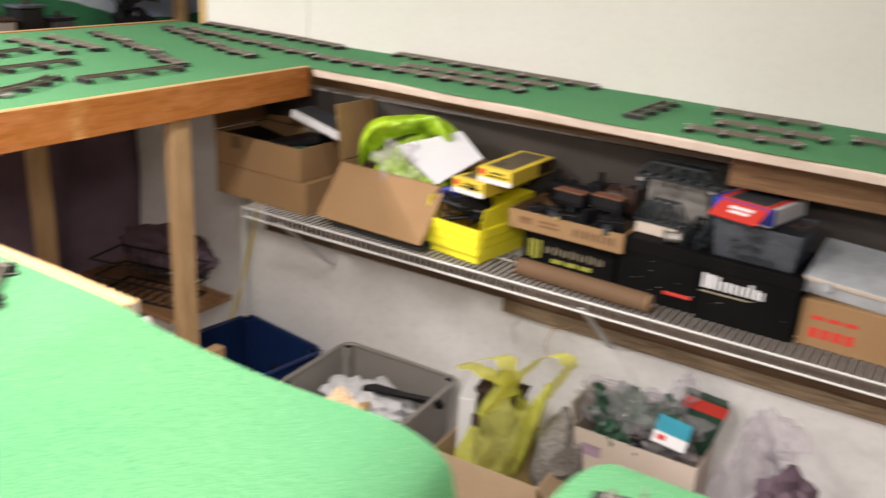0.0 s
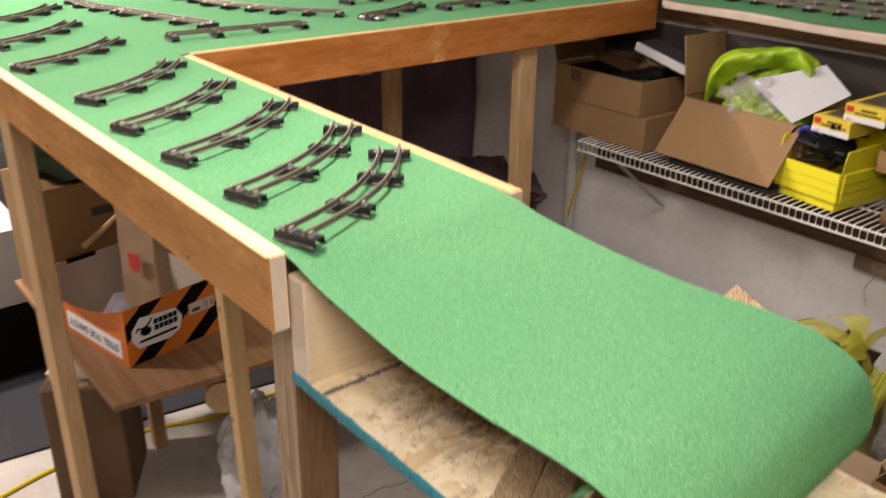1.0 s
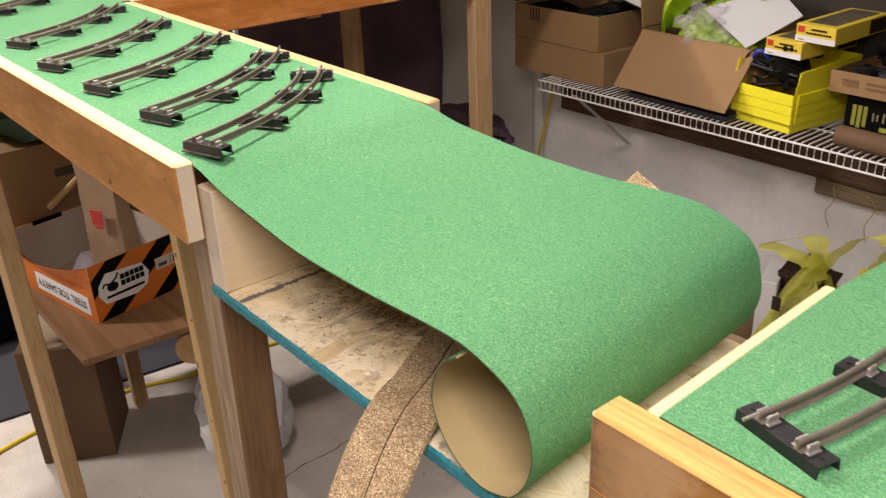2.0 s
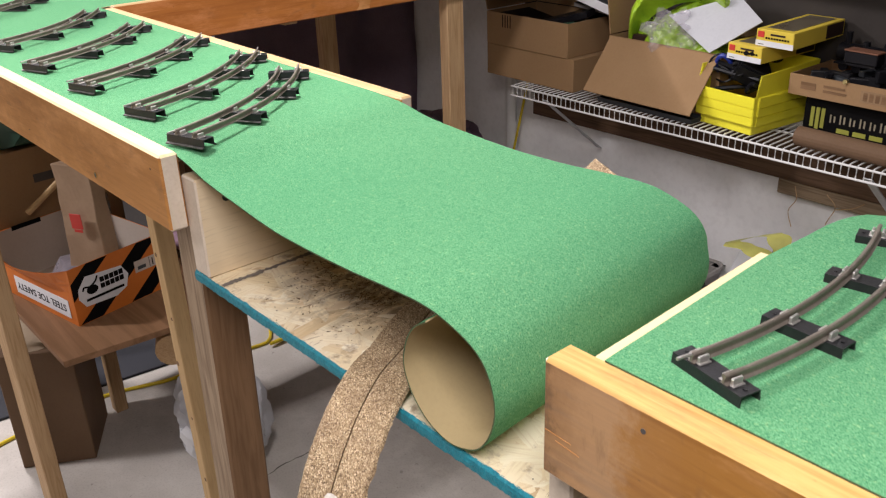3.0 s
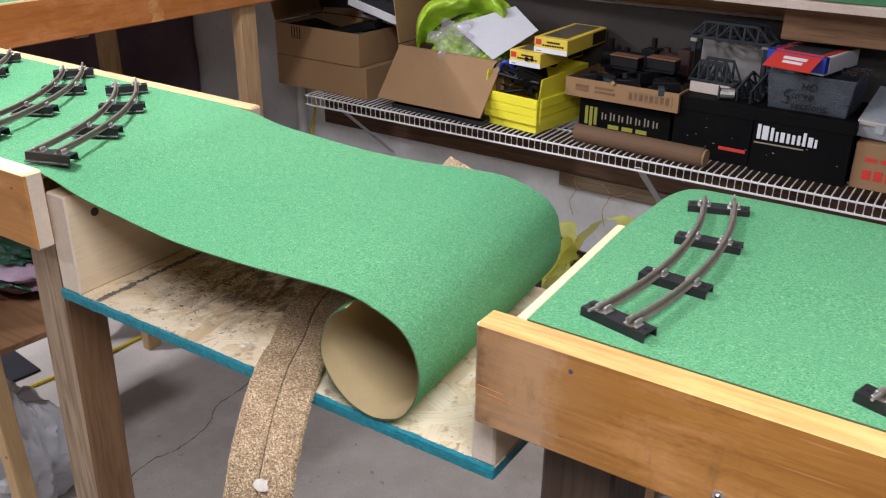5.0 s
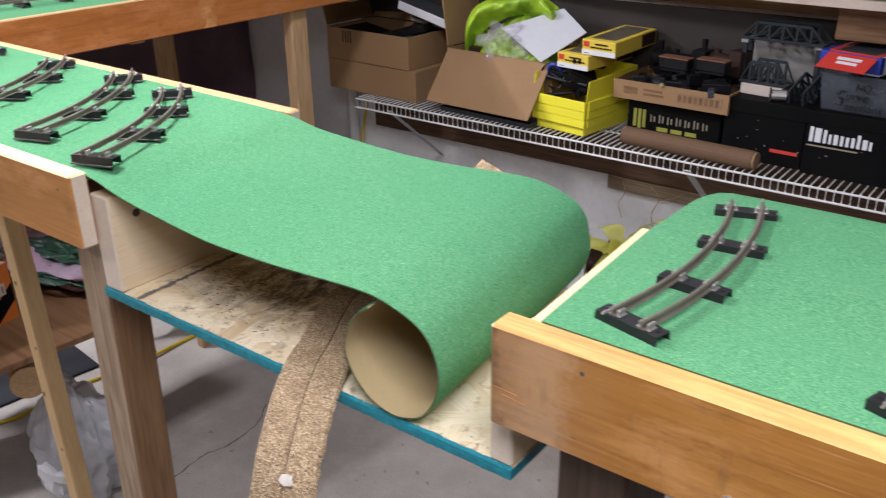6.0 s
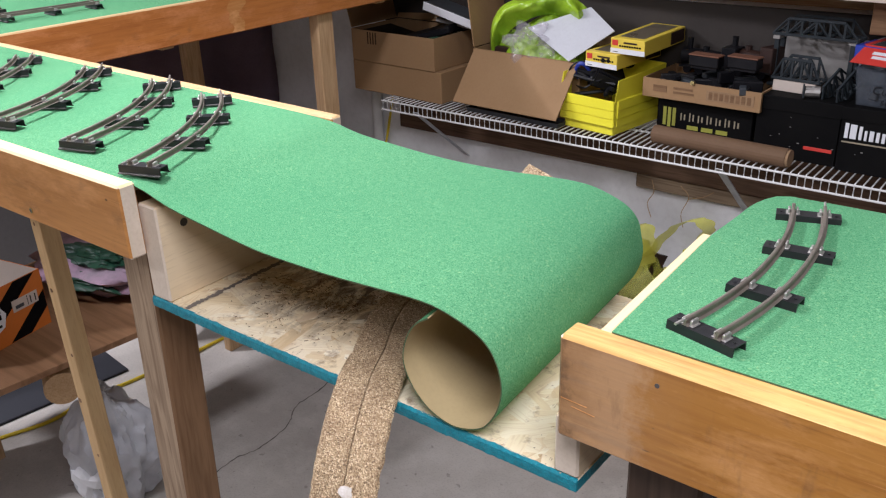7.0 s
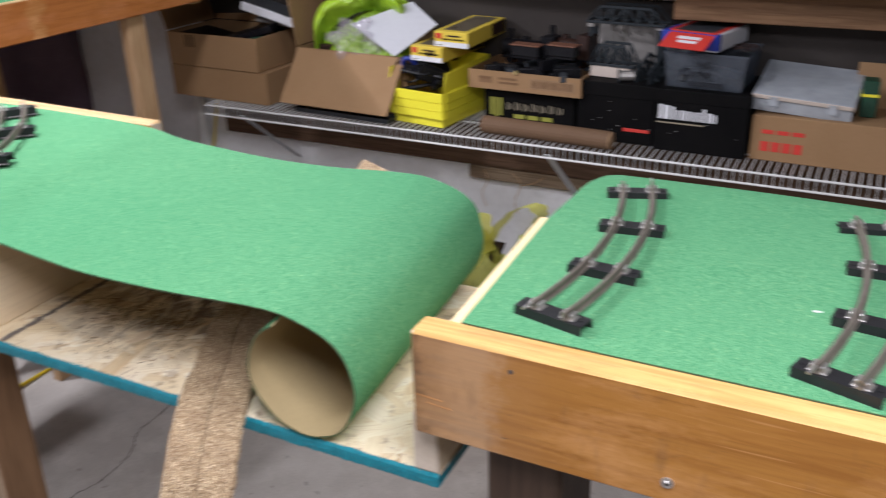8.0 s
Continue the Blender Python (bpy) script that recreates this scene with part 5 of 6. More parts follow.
def kit_box(x, y, z, rz, tilt):
    k = thing("kit_box", "yellow model kit box with a window top", "box", (x, y, z), rz, "yellow kit boxes")
    m = pose(0, 0, 0, tilt, 0, 0)
    part("body", block(-0.054, 0.054, -0.11, 0.11, 0, 0.042, 0.0015, m=m), KIT, k)
    part("window", block(-0.038, 0.038, -0.088, 0.096, 0.0422, 0.0430, 0, m=m), BROWNWIN, k, "dark clear window")
    part("white_band", block(-0.0542, 0.0542, -0.1108, -0.110, 0.0, 0.0140, 0, m=m), PAPER, k, "white lower band")
    part("emblem", block(-0.049, -0.030, -0.1112, -0.1102, 0.022, 0.037, 0.0004, m=m), RED, k, "red emblem")
    part("print", block(-0.012, 0.030, -0.1112, -0.1102, 0.0290, 0.0335, 0, m=m), RUST, k, "brown title bar")
    for j in range(9):
        part("print", block(-0.026 + 0.0078 * j, -0.0205 + 0.0078 * j, -0.1112, -0.1102, 0.0195, 0.0240, 0, m=m), BLACKCARD, k, "dark title bar")
    part("print", block(-0.046, -0.030, -0.1114, -0.1106, 0.004, 0.0055, 0, m=m), BLACKCARD, k, "fine dark line of print")
    part("side_print", block(0.0541, 0.0547, 0.03, 0.105, 0.004, 0.038, 0, m=m), RUST, k, "dark red printed side panel")
    return k


kit_box(-0.803, 1.842, 1.218, -5, 2)
kit_box(-0.874, 1.836, 1.172, -8, 1)

# black drink carton with the shallow tray of engines on it
mon = closed_carton("drink_carton", "black drink carton with yellow-green print", -0.735, -0.462, 1.785, 1.955, SZ, 0.112, BLACKCARD, -1)
ACID = surface("acid_green_print", (0.34, 0.34, 0.05), None, 20.0, 150.0, 0.5)
SILVER = surface("dull_gold_print", (0.34, 0.29, 0.20), None, 20.0, 150.0, 0.5)
for k in range(3):
    part("emblem", block(-0.118 + 0.014 * k, -0.108 + 0.014 * k, -0.0862, -0.0852, 0.03 - 0.004 * (k == 1), 0.082, 0.001), ACID, mon, "claw-like green stripe")
for k in range(7):
    x = -0.066 + 0.0255 * k
    tall = 0.070 + 0.003 * (k % 2)
    part("print", merge(block(x, x + 0.004, -0.0860, -0.0852, 0.049, tall, 0.0006), block(x + 0.010, x + 0.0145, -0.0860, -0.0852, 0.051, tall - 0.003, 0.0006)), SILVER, mon, "dull gold title bars")
for k in range(3):
    part("print", block(-0.045 + 0.042 * k, -0.012 + 0.042 * k, -0.0860, -0.0852, 0.026, 0.038, 0.001), ACID, mon, "green subtitle bar")
tray = thing("shallow_tray", "shallow cardboard tray holding old toy engines", "tray", (-0.60, 1.85, SZ + 0.113), -2)
part("body", open_box(0.335, 0.20, 0.052, 0.004), CARD, tray)
part("print", block(-0.135, -0.095, -0.1012, -0.1002, 0.018, 0.036, 0), DARKWOOD["x"], tray, "dark logo bar")
part("print", block(-0.075, -0.015, -0.1012, -0.1002, 0.018, 0.024, 0), DARKWOOD["x"], tray, "small print bar")
part("print", block(-0.075, -0.020, -0.1012, -0.1002, 0.030, 0.036, 0), DARKWOOD["x"], tray, "small print bar")
part("label_frame", block(0.020, 0.150, -0.1012, -0.1002, 0.012, 0.040, 0), CARD_EDGE, tray, "printed panel")
for k in range(8):
    part("print", block(0.027 + 0.015 * k, 0.037 + 0.015 * k, -0.1018, -0.1012, 0.016, 0.036, 0), DARKWOOD["x"], tray, "dark code bar")


def engine(x, y, z, rz, mat_, L, label):
    e = thing("toy_engine", label, "toy engine", (x, y, z), rz, "engines in the tray")
    part("boiler", tube([(-L / 2, 0, 0.045), (L * 0.25, 0, 0.045)], 0.022, 14), mat_, e, smooth=True)
    part("cab", block(L * 0.25, L / 2, -0.026, 0.026, 0.015, 0.085, 0.002), mat_, e)
    part("running_board", block(-L / 2, L / 2, -0.028, 0.028, 0.016, 0.021, 0.001), BLACKPL, e)
    part("chimney", tube([(-L * 0.4, 0, 0.06), (-L * 0.4, 0, 0.095)], 0.008, 10), BLACKPL, e)
    part("dome", tube([(-L * 0.1, 0, 0.06), (-L * 0.1, 0, 0.076)], 0.009, 10), mat_, e)
    for k in range(4):
        for s in (-1, 1):
            part("wheel", tube([(-L * 0.35 + k * L * 0.22, s * 0.020, 0.013), (-L * 0.35 + k * L * 0.22, s * 0.025, 0.013)], 0.013, 12), BLACKPL, e)
    return e


TRZ = SZ + 0.117
engine(-0.64, 1.905, TRZ + 0.040, -8, BLACKPL, 0.17, "black toy steam engine lying on the tray's heap")
engine(-0.52, 1.895, TRZ + 0.055, -20, RUST, 0.16, "dark brown toy engine lying on the tray's heap")
for x, y, z, w, lab in ((-0.612, 1.80, TRZ + 0.080, 0.085, "black toy tender with a copper rim in the tray"), (-0.507, 1.80, TRZ + 0.086, 0.082, "black toy tender with a copper rim in the tray")):
    tdr = thing("toy_tender", lab, "toy tender", (x, y, z), -6, "tenders in the tray")
    part("body", block(-w / 2, w / 2, -0.018, 0.018, 0.008, 0.036, 0.002), BLACKPL, tdr)
    part("rim", block(-w / 2 - 0.001, w / 2 + 0.001, -0.0195, 0.0195, 0.0355, 0.0395, 0.001), COPPER, tdr)
    part("underframe", block(-w / 2 + 0.005, w / 2 - 0.005, -0.012, 0.012, 0, 0.008, 0.001), BLACKPL, tdr)
rnd = random.Random(9)
for k in range(34):
    jx, jy = rnd.uniform(-0.735, -0.465), rnd.uniform(1.775, 1.925)
    jn = thing("track_part", "small black metal train part heaped in the tray", "train part", (jx, jy, TRZ + rnd.uniform(0.0, 0.058)), rnd.uniform(0, 180), "parts in the tray")
    l2 = rnd.uniform(0.02, 0.05)
    part("bar", block(-l2, l2, -0.009, 0.009, 0, rnd.uniform(0.012, 0.03), 0.002), (TIE, BLACKPL, DKGREY)[k % 3], jn)
lampb = thing("headlamp", "small bright brass toy headlamp in the tray", "toy part", (-0.625, 1.758, TRZ + 0.048), 0)
part("cup", tube([(0, 0, 0), (0, -0.012, 0.002)], 0.006, 10), BRASS, lampb)

tb = thing("mailing_tube", "brown cardboard tube lying on the shelf edge", "tube", (-0.52, 1.70, SZ + 0.0245), -3)
tbm = tube([(-0.185, 0, 0), (0.185, 0, 0)], 0.0245, 20)
part("body", tbm, CARD_DARK, tb, smooth=False)
part("cap", tube([(0.185, 0, 0), (0.192, 0, 0)], 0.0225, 20), CARD_EDGE, tb)

# black shoe boxes and what is piled on them
nb = closed_carton("shoe_box", "worn black shoe box with red lettering bar", -0.445, -0.236, 1.755, 1.955, SZ, 0.158, BLACKCARD, -1.5, category="shoe box", lid=0.035)
part("print", block(0.024, 0.094, -0.1012, -0.1002, 0.034, 0.043, 0.001), RED, nb, "red title bar")
et = closed_carton("shoe_box", "black shoe box with a white title", -0.232, 0.002, 1.735, 1.955, SZ, 0.160, BLACKCARD, -1, category="shoe box", lid=0.03)
for x, w, h0 in ((-0.108, 0.007, 0.038), (-0.098, 0.012, 0.036), (-0.082, 0.006, 0.034), (-0.072, 0.005, 0.025), (-0.063, 0.008, 0.026), (-0.051, 0.006, 0.025), (-0.041, 0.006, 0.024), (-0.031, 0.006, 0.025),
                 (-0.021, 0.006, 0.034), (-0.011, 0.009, 0.025), (0.001, 0.005, 0.022)):
    part("print", block(1.28 * x + 0.032, 1.28 * (x + w) + 0.032, -0.1114, -0.1104, 0.085, 0.085 + h0, 0.0012), PAPER, et, "white title bar")
part("print", block(-0.110, 0.01, -0.1114, -0.1104, 0.074, 0.0775, 0), SILVER, et, "fine white line of print")


rnd = random.Random(29)
for box, w2, d2, h2, n in ((nb, 0.1045, 0.1022, 0.158, 9), (et, 0.117, 0.1122, 0.160, 6)):
    for k in range(n):
        px, pz, r = rnd.uniform(-w2 + 0.01, w2 - 0.01), rnd.uniform(0.012, h2 - 0.045), rnd.uniform(0.0008, 0.0022)
        part("scuff", block(px - r, px + 1.6 * r, -d2 + 0.0012, -d2 + 0.0022, pz - 0.5 * r, pz + 0.5 * r, 0, m=pose(0, 0, 0, 0, 0, 0)), GREYTUB, box, "pale scuff")

TRUSS = surface("slate_plastic", (0.030, 0.037, 0.042), (0.018, 0.021, 0.025), 20.0, 250.0, 0.55, spec=0.2)


def truss(x, y, z, rz, L, hgt, dep, label, bays, m0=None):
    t = thing("toy_bridge", label, "toy bridge", (x, y, z), rz, "toy bridges")
    m0 = m0 or Matrix.Identity(4)
    for s in (-1, 1):
        yy = s * dep / 2
        bits = [block(-L / 2, L / 2, yy - 0.003, yy + 0.003, 0, 0.007, 0.0008), block(-L / 2 + L / bays, L / 2 - L / bays, yy - 0.003, yy + 0.003, hgt - 0.007, hgt, 0.0008)]
        for k in range(1, bays):
            px = -L / 2 + k * L / bays
            bits.append(block(px - 0.003, px + 0.003, yy - 0.002, yy + 0.002, 0.006, hgt - 0.006, 0))
        for k in range(bays):
            xa, xb = -L / 2 + k * L / bays, -L / 2 + (k + 1) * L / bays
            up1 = k < bays / 2
            za, zb = (0.004, hgt - 0.004) if up1 else (hgt - 0.004, 0.004)
            bits.append(tube([(xa, yy, za), (xb, yy, zb)], 0.0028, 5))
        sm = merge(*bits)
        sm.transform(m0)
        part("side_truss", sm, TRUSS, t)
    for k in range(bays + 1):
        px = -L / 2 + k * L / bays
        cb = block(px - 0.003, px + 0.003, -dep / 2, dep / 2, 0, 0.005, 0)
        cb.transform(m0)
        part("cross_beam", cb, TRUSS, t)
    return t


NBZ = SZ + 0.161
truss(-0.355, 1.885, NBZ + 0.131, -4, 0.215, 0.048, 0.055, "grey plastic toy truss bridge on upright piers", 6)
for x in (-0.450, -0.262):
    pr = thing("bridge_pier", "grey plastic toy bridge pier standing on the shoe box", "bridge pier", (x, 1.885, NBZ), -4, "toy bridge piers")
    part("column", block(-0.006, 0.006, -0.025, -0.015, 0, 0.129, 0.001), TRUSS, pr)
    part("column", block(-0.006, 0.006, 0.015, 0.025, 0, 0.129, 0.001), TRUSS, pr)
    part("cap", block(-0.009, 0.009, -0.03, 0.03, 0.1215, 0.1305, 0.001), GREYTUB, pr)
    part("foot", block(-0.012, 0.012, -0.03, 0.03, 0, 0.008, 0.001), TRUSS, pr)
truss(-0.375, 1.835, NBZ + 0.028, -6, 0.125, 0.058, 0.045, "small grey plastic toy truss bridge on the shoe box", 5)
truss(-0.262, 1.83, NBZ + 0.004, 72, 0.12, 0.055, 0.04, "grey plastic toy truss bridge leaning on a tub", 5, pose(0, 0, 0, 0, -32, 0))
bx = thing("small_box", "small white carton under the toy bridge", "box", (-0.375, 1.835, NBZ), -6)
part("body", block(-0.055, 0.055, -0.03, 0.03, 0, 0.027, 0.001), CARD_WHITE, bx)
mtr = thing("toy_motor", "small bare metal toy motor on the shoe box", "toy part", (-0.325, 1.785, NBZ), 20)
part("case", tube([(-0.018, 0, 0.014), (0.018, 0, 0.014)], 0.014, 12), CLIP, mtr)
part("plate", block(-0.022, -0.018, -0.016, 0.016, 0, 0.03, 0.001), TRUSS, mtr)
# Grey instead of a paler tone, to carry the shelf's shade.
wb = thing("pale_board", "pale board leaning against the wall behind the bridges", "board", (-0.30, 1.945, NBZ), 0)
part("sheet", block(-0.16, 0.12, 0.0, 0.006, 0, 0.12, 0.001), GREYTUB, wb)

ETZ = SZ + 0.163
tub = thing("clear_tub", "clear plastic tub with handwriting marks and black parts", "tub", (-0.118, 1.835, ETZ), -3)
part("body", open_box(0.186, 0.15, 0.090, 0.002, 0.003, 0.010), CLEAR, tub)
part("rim", merge(*[block(*b, 0.001) for b in ((-0.105, 0.105, -0.087, -0.083, 0.086, 0.092), (-0.105, 0.105, 0.083, 0.087, 0.086, 0.092), (-0.105, -0.101, -0.087, 0.087, 0.086, 0.092), (0.101, 0.105, -0.087, 0.087, 0.086, 0.092))]), CLEAR, tub)
for words, size, x, z in (("HO", 0.024, 0.0, 0.056), ("Curve", 0.029, -0.022, 0.033), ("sections", 0.026, 0.006, 0.009)):
    lettering(words, size, tub, pose(x, -0.0868, z, 83, 0, 0), "black marker handwriting", BLACKPL, 0.15)
rnd = random.Random(12)
for k in range(8):
    jn = thing("train_part", "black plastic train part in the clear tub", "train part", (-0.118 + rnd.uniform(-0.07, 0.07), 1.835 + rnd.uniform(-0.05, 0.05), ETZ + 0.004 + 0.012 * (k % 3)), rnd.uniform(0, 180), "parts in the tub")
    part("bar", block(-0.03, 0.03, -0.012, 0.012, 0, 0.02, 0.003), (BLACKPL, DKGREY)[k % 2], jn)
rbx = thing("toy_box", "red and blue toy box lying across the clear tub", "toy box", (-0.148, 1.865, ETZ + 0.0925), -14)
part("body", block(-0.075, 0.075, -0.09, 0.09, 0, 0.042, 0.0015), PAPER, rbx)
part("blue_wrap", block(-0.0758, 0.0758, -0.0908, -0.072, 0.004, 0.0432, 0.001), BLUE, rbx, "dark blue printed wrap")
part("blue_wrap", block(-0.0758, -0.066, -0.0715, 0.0, 0.004, 0.0432, 0.001), BLUE, rbx, "dark blue printed wrap")
part("top_picture", block(-0.048, 0.048, -0.068, 0.085, 0.0422, 0.0430, 0), DKGREY, rbx, "dark top picture")
for s in (-1, 1):
    part("red_edge", block(min(s * 0.065, s * 0.051), max(s * 0.065, s * 0.051), -0.071, 0.088, 0.0422, 0.0436, 0), RED, rbx, "red edge band")
part("white_side", block(0.0752, 0.0762, -0.070, 0.088, 0.003, 0.038, 0), PAPER, rbx, "white side panel")
for w0, w1, y0, y1, z1, mat_, lab in ((-0.058, 0.062, -0.075, 0, 0.0015, RED, "red front flap"), (-0.026, 0.034, -0.036, -0.025, 0.0022, PAPER, "white title bar"), (-0.020, 0.030, -0.052, -0.042, 0.0022, PAPER, "white title bar")):
    flap = block(w0, w1, y0, y1, 0, z1, 0)
    flap.transform(pose(0.004, -0.080, 0.0446, 24, 0, 0))
    part("red_panel" if mat_ is RED else "print", flap, mat_, rbx, lab)
wires = thing("wire_coil", "thin dark wire coil on the clear tub", "wire", (-0.035, 1.80, ETZ + 0.0925), 0)
part("wire", tube([(0.032 * math.cos(a) * (1 - 0.02 * k), 0.026 * math.sin(a), 0.004 + 0.012 * abs(math.sin(1.7 * a))) for k, a in enumerate(0.5 * j for j in range(30))], 0.0016, 5), RUST, wires)

st = closed_carton("carton", "brown cardboard carton with red print upside down", 0.010, 0.36, 1.745, 1.955, SZ, 0.115, CARD, -1.5)
for k in range(4):
    part("print", block(-0.150 + 0.026 * k, -0.130 + 0.026 * k, -0.1062, -0.1052, 0.025, 0.050, 0.001), RED, st, "red title bar")
for k in range(3):
    part("print", block(-0.150 + 0.036 * k, -0.122 + 0.036 * k, -0.1062, -0.1052, 0.070, 0.080, 0.0), RED, st, "small red bar")
part("flap", block(0.035, 0.255, 0.048, 0.052, 0.1155, 0.232, 0.001, m=pose(0, 0, 0, -8, 0, 0)), CARD, st, "raised cardboard flap")
part("flap", block(-0.155, 0.060, 0.010, 0.085, 0.1155, 0.1185, 0.001, m=pose(0, 0, 0, 9, 0, 0)), CARD, st, "half-raised cardboard flap")
og = thing("clear_organizer", "clear plastic case with dividers tilted on a carton", "case", (0.118, 1.862, SZ + 0.138), 0)
tilt = pose(0, 0, 0, 12, 3, -2)
bm = open_box(0.228, 0.196, 0.038, 0.0025)
bm.transform(tilt)
part("body", bm, ORGPL, og)
part("lid", block(-0.117, 0.117, -0.101, 0.101, 0.039, 0.045, 0.002, m=tilt), ORGPL, og)
part("rib", block(-0.116, 0.116, -0.1035, -0.1005, 0.034, 0.044, 0.001, m=tilt), CARD_WHITE, og, "pale raised rim of the lid")
for k in range(4):
    part("divider", block(-0.069 + 0.046 * k - 0.001, -0.069 + 0.046 * k + 0.001, -0.094, 0.094, 0.004, 0.037, 0, m=tilt), ORGPL, og)
for k in range(2):
    part("latch", block(-0.075 + 0.135 * k, -0.055 + 0.135 * k, -0.1065, -0.1035, 0.018, 0.043, 0.001, m=tilt), ORGPL, og)
for k in range(15):
    at = Vector((0.118, 1.862, SZ + 0.138)) + tilt @ Vector((-0.092 + 0.046 * (k % 5), -0.062 + 0.062 * (k // 5), 0.004))
    sp = thing("small_part", "small plastic part lying in the clear case", "small part", tuple(at), 0, "parts in the clear case")
    part("piece", block(-0.013, 0.013, -0.022, 0.022, 0, 0.012 + 0.004 * (k % 3), 0.002, m=pose(0, 0, 0, 12, 3, 17 * k)), (PAPER, CARD_WHITE, DKGREY, RUST, DKGREEN)[(k * 3 + k // 4) % 5], sp)
gbx = thing("small_box", "small dark green box with a yellow band", "box", (0.258, 1.835, SZ + 0.1165), 4)
part("body", block(-0.018, 0.018, -0.025, 0.025, 0, 0.088, 0.002), DKGREEN, gbx)
part("band", block(-0.0186, 0.0186, -0.0256, 0.0256, 0.050, 0.057, 0), YELLOW, gbx)


# ---- tubs, cartons and bags on the floor by the wall ----
def tub_thing(name, label, x, y, w, d, h, mat_, rz=0):
    t = thing(name, label, "tub", (x, y, 0), rz)
    bm = open_box(w, d, h, 0.004, 0.006, 0.03)
    bmesh.ops.bevel(bm, geom=[e for e in bm.edges if abs(e.verts[0].co.z - e.verts[1].co.z) > 0.1], offset=0.035, segments=4, affect="EDGES", clamp_overlap=True)
    part("body", bm, mat_, t)
    rim = [(sx * (w / 2 + 0.03 - r * (1 - math.cos(a))), sy * (d / 2 + 0.03 - r * (1 - math.sin(a))), h) for r in (0.04,) for sx, sy, a in
           [(1, 1, k * math.pi / 8) for k in range(5)] + [(-1, 1, math.pi / 2 - k * math.pi / 8) for k in range(5)] + [(-1, -1, k * math.pi / 8) for k in range(5)] + [(1, -1, math.pi / 2 - k * math.pi / 8) for k in range(5)]]
    part("rim", tube(rim + rim[:1], 0.008, 6), mat_, t)
    return t


tub_thing("storage_tub", "navy blue plastic tub with dark contents", -1.76, 1.78, 0.36, 0.24, 0.42, BLUETUB, -8)
rnd = random.Random(21)
for k in range(7):
    j = thing("scrap", "dark scrap lying in the navy tub", "scrap", (-1.76 + rnd.uniform(-0.12, 0.12), 1.78 + rnd.uniform(-0.07, 0.07), 0.24 + 0.012 * k), rnd.uniform(0, 180), "scraps in the tub")
    part("bar", block(-0.09, 0.09, -0.012, 0.012, 0, 0.012, 0.002), (BLACKPL, RUST, DARKWOOD["x"])[k % 3], j)
fillb = thing("dark_cloth", "dark cloth filling the navy tub", "cloth", (-1.76, 1.78, 0.0), -8)
part("pile", crumple(0, 0, 0.16, 0.155, 0.10, 0.11, 31, 0.3, 3, 0.006), BLACKPL, fillb)
tub_thing("storage_tub", "grey plastic storage tub of crumpled paper", -1.235, 1.775, 0.40, 0.32, 0.45, GREYTUB, 2)
pp = thing("paper_bed", "crumpled grey paper filling the tub", "paper", (-1.235, 1.775, 0.0), 0)
part("pile", crumple(0, 0, 0.21, 0.17, 0.13, 0.16, 44, 0.3, 3, 0.006), DKGREY, pp)
for k, (dx, dy, dz, r) in enumerate(((-0.09, 0.02, 0.36, 0.085), (0.03, -0.03, 0.37, 0.085), (-0.02, 0.08, 0.36, 0.07), (0.09, -0.06, 0.34, 0.07), (0.06, 0.06, 0.35, 0.06))):
    tagged(finish("paper_wad", crumple(-1.235 + dx, 1.775 + dy, dz, r, r * 0.8, r * 0.6, 50 + k, 0.7, 3), PAPER), "crumpled white packing paper in the grey tub", "paper", group="paper wads")
for k in range(3):
    bt = thing("black_strip", "black plastic strip lying on the paper in the tub", "strip", (-1.12, 1.83 - 0.02 * k, 0.405 + 0.012 * k), 6 + 5 * k, "strips in the tub")
    part("bar", block(-0.13, 0.13, -0.012, 0.012, 0, 0.012, 0.001), BLACKPL, bt)
wf = thing("wood_offcut", "pale wood offcut sticking out of the tub", "offcut", (-1.21, 1.66, 0.38), 25)
part("piece", block(-0.05, 0.05, -0.03, 0.03, 0, 0.014, 0.002, m=pose(0, 0, 0.02, 0, -18, 0)), PINE["x"], wf)

carton("carton", "open pale carton holding a yellow bag", -0.885, -0.545, 1.605, 1.90, 0, 0.425, CARD_PALE, 2, (("r", -55, 0.10),))
inner = thing("product_box", "white and blue product box standing in the carton", "box", (-0.865, 1.80, 0.30), 20)
part("body", block(-0.025, 0.025, -0.10, 0.10, 0, 0.26, 0.002), PAPER, inner)
part("blue_panel", block(0.0252, 0.026, -0.08, 0.06, 0.16, 0.22, 0), BLUE, inner)
wrap = tagged(finish("wrapped_food", crumple(-0.76, 1.80, 0.50, 0.07, 0.06, 0.12, 61, 0.5, 3), RUST, smooth=True), "brown and white wrapped packet in the carton", "packet")


def bag_handle(pts, w):
    """A flat looped strap of bag film."""
    line = spline(pts, 7)
    bm = bmesh.new()
    prev = None
    for i, p in enumerate(line):
        k = w * (0.6 + 0.4 * abs(math.cos(i * 0.5)))
        now = [bm.verts.new((p.x - 0.3 * k, p.y - 0.5 * k, p.z)), bm.verts.new((p.x + 0.3 * k, p.y + 0.5 * k, p.z + 0.004))]
        if prev:
            bm.faces.new((prev[0], prev[1], now[1], now[0]))
        prev = now
    return bm


yb = thing("shopping_bag", "yellow plastic shopping bag standing in a carton", "bag", (-0.68, 1.735, 0.46), 0)


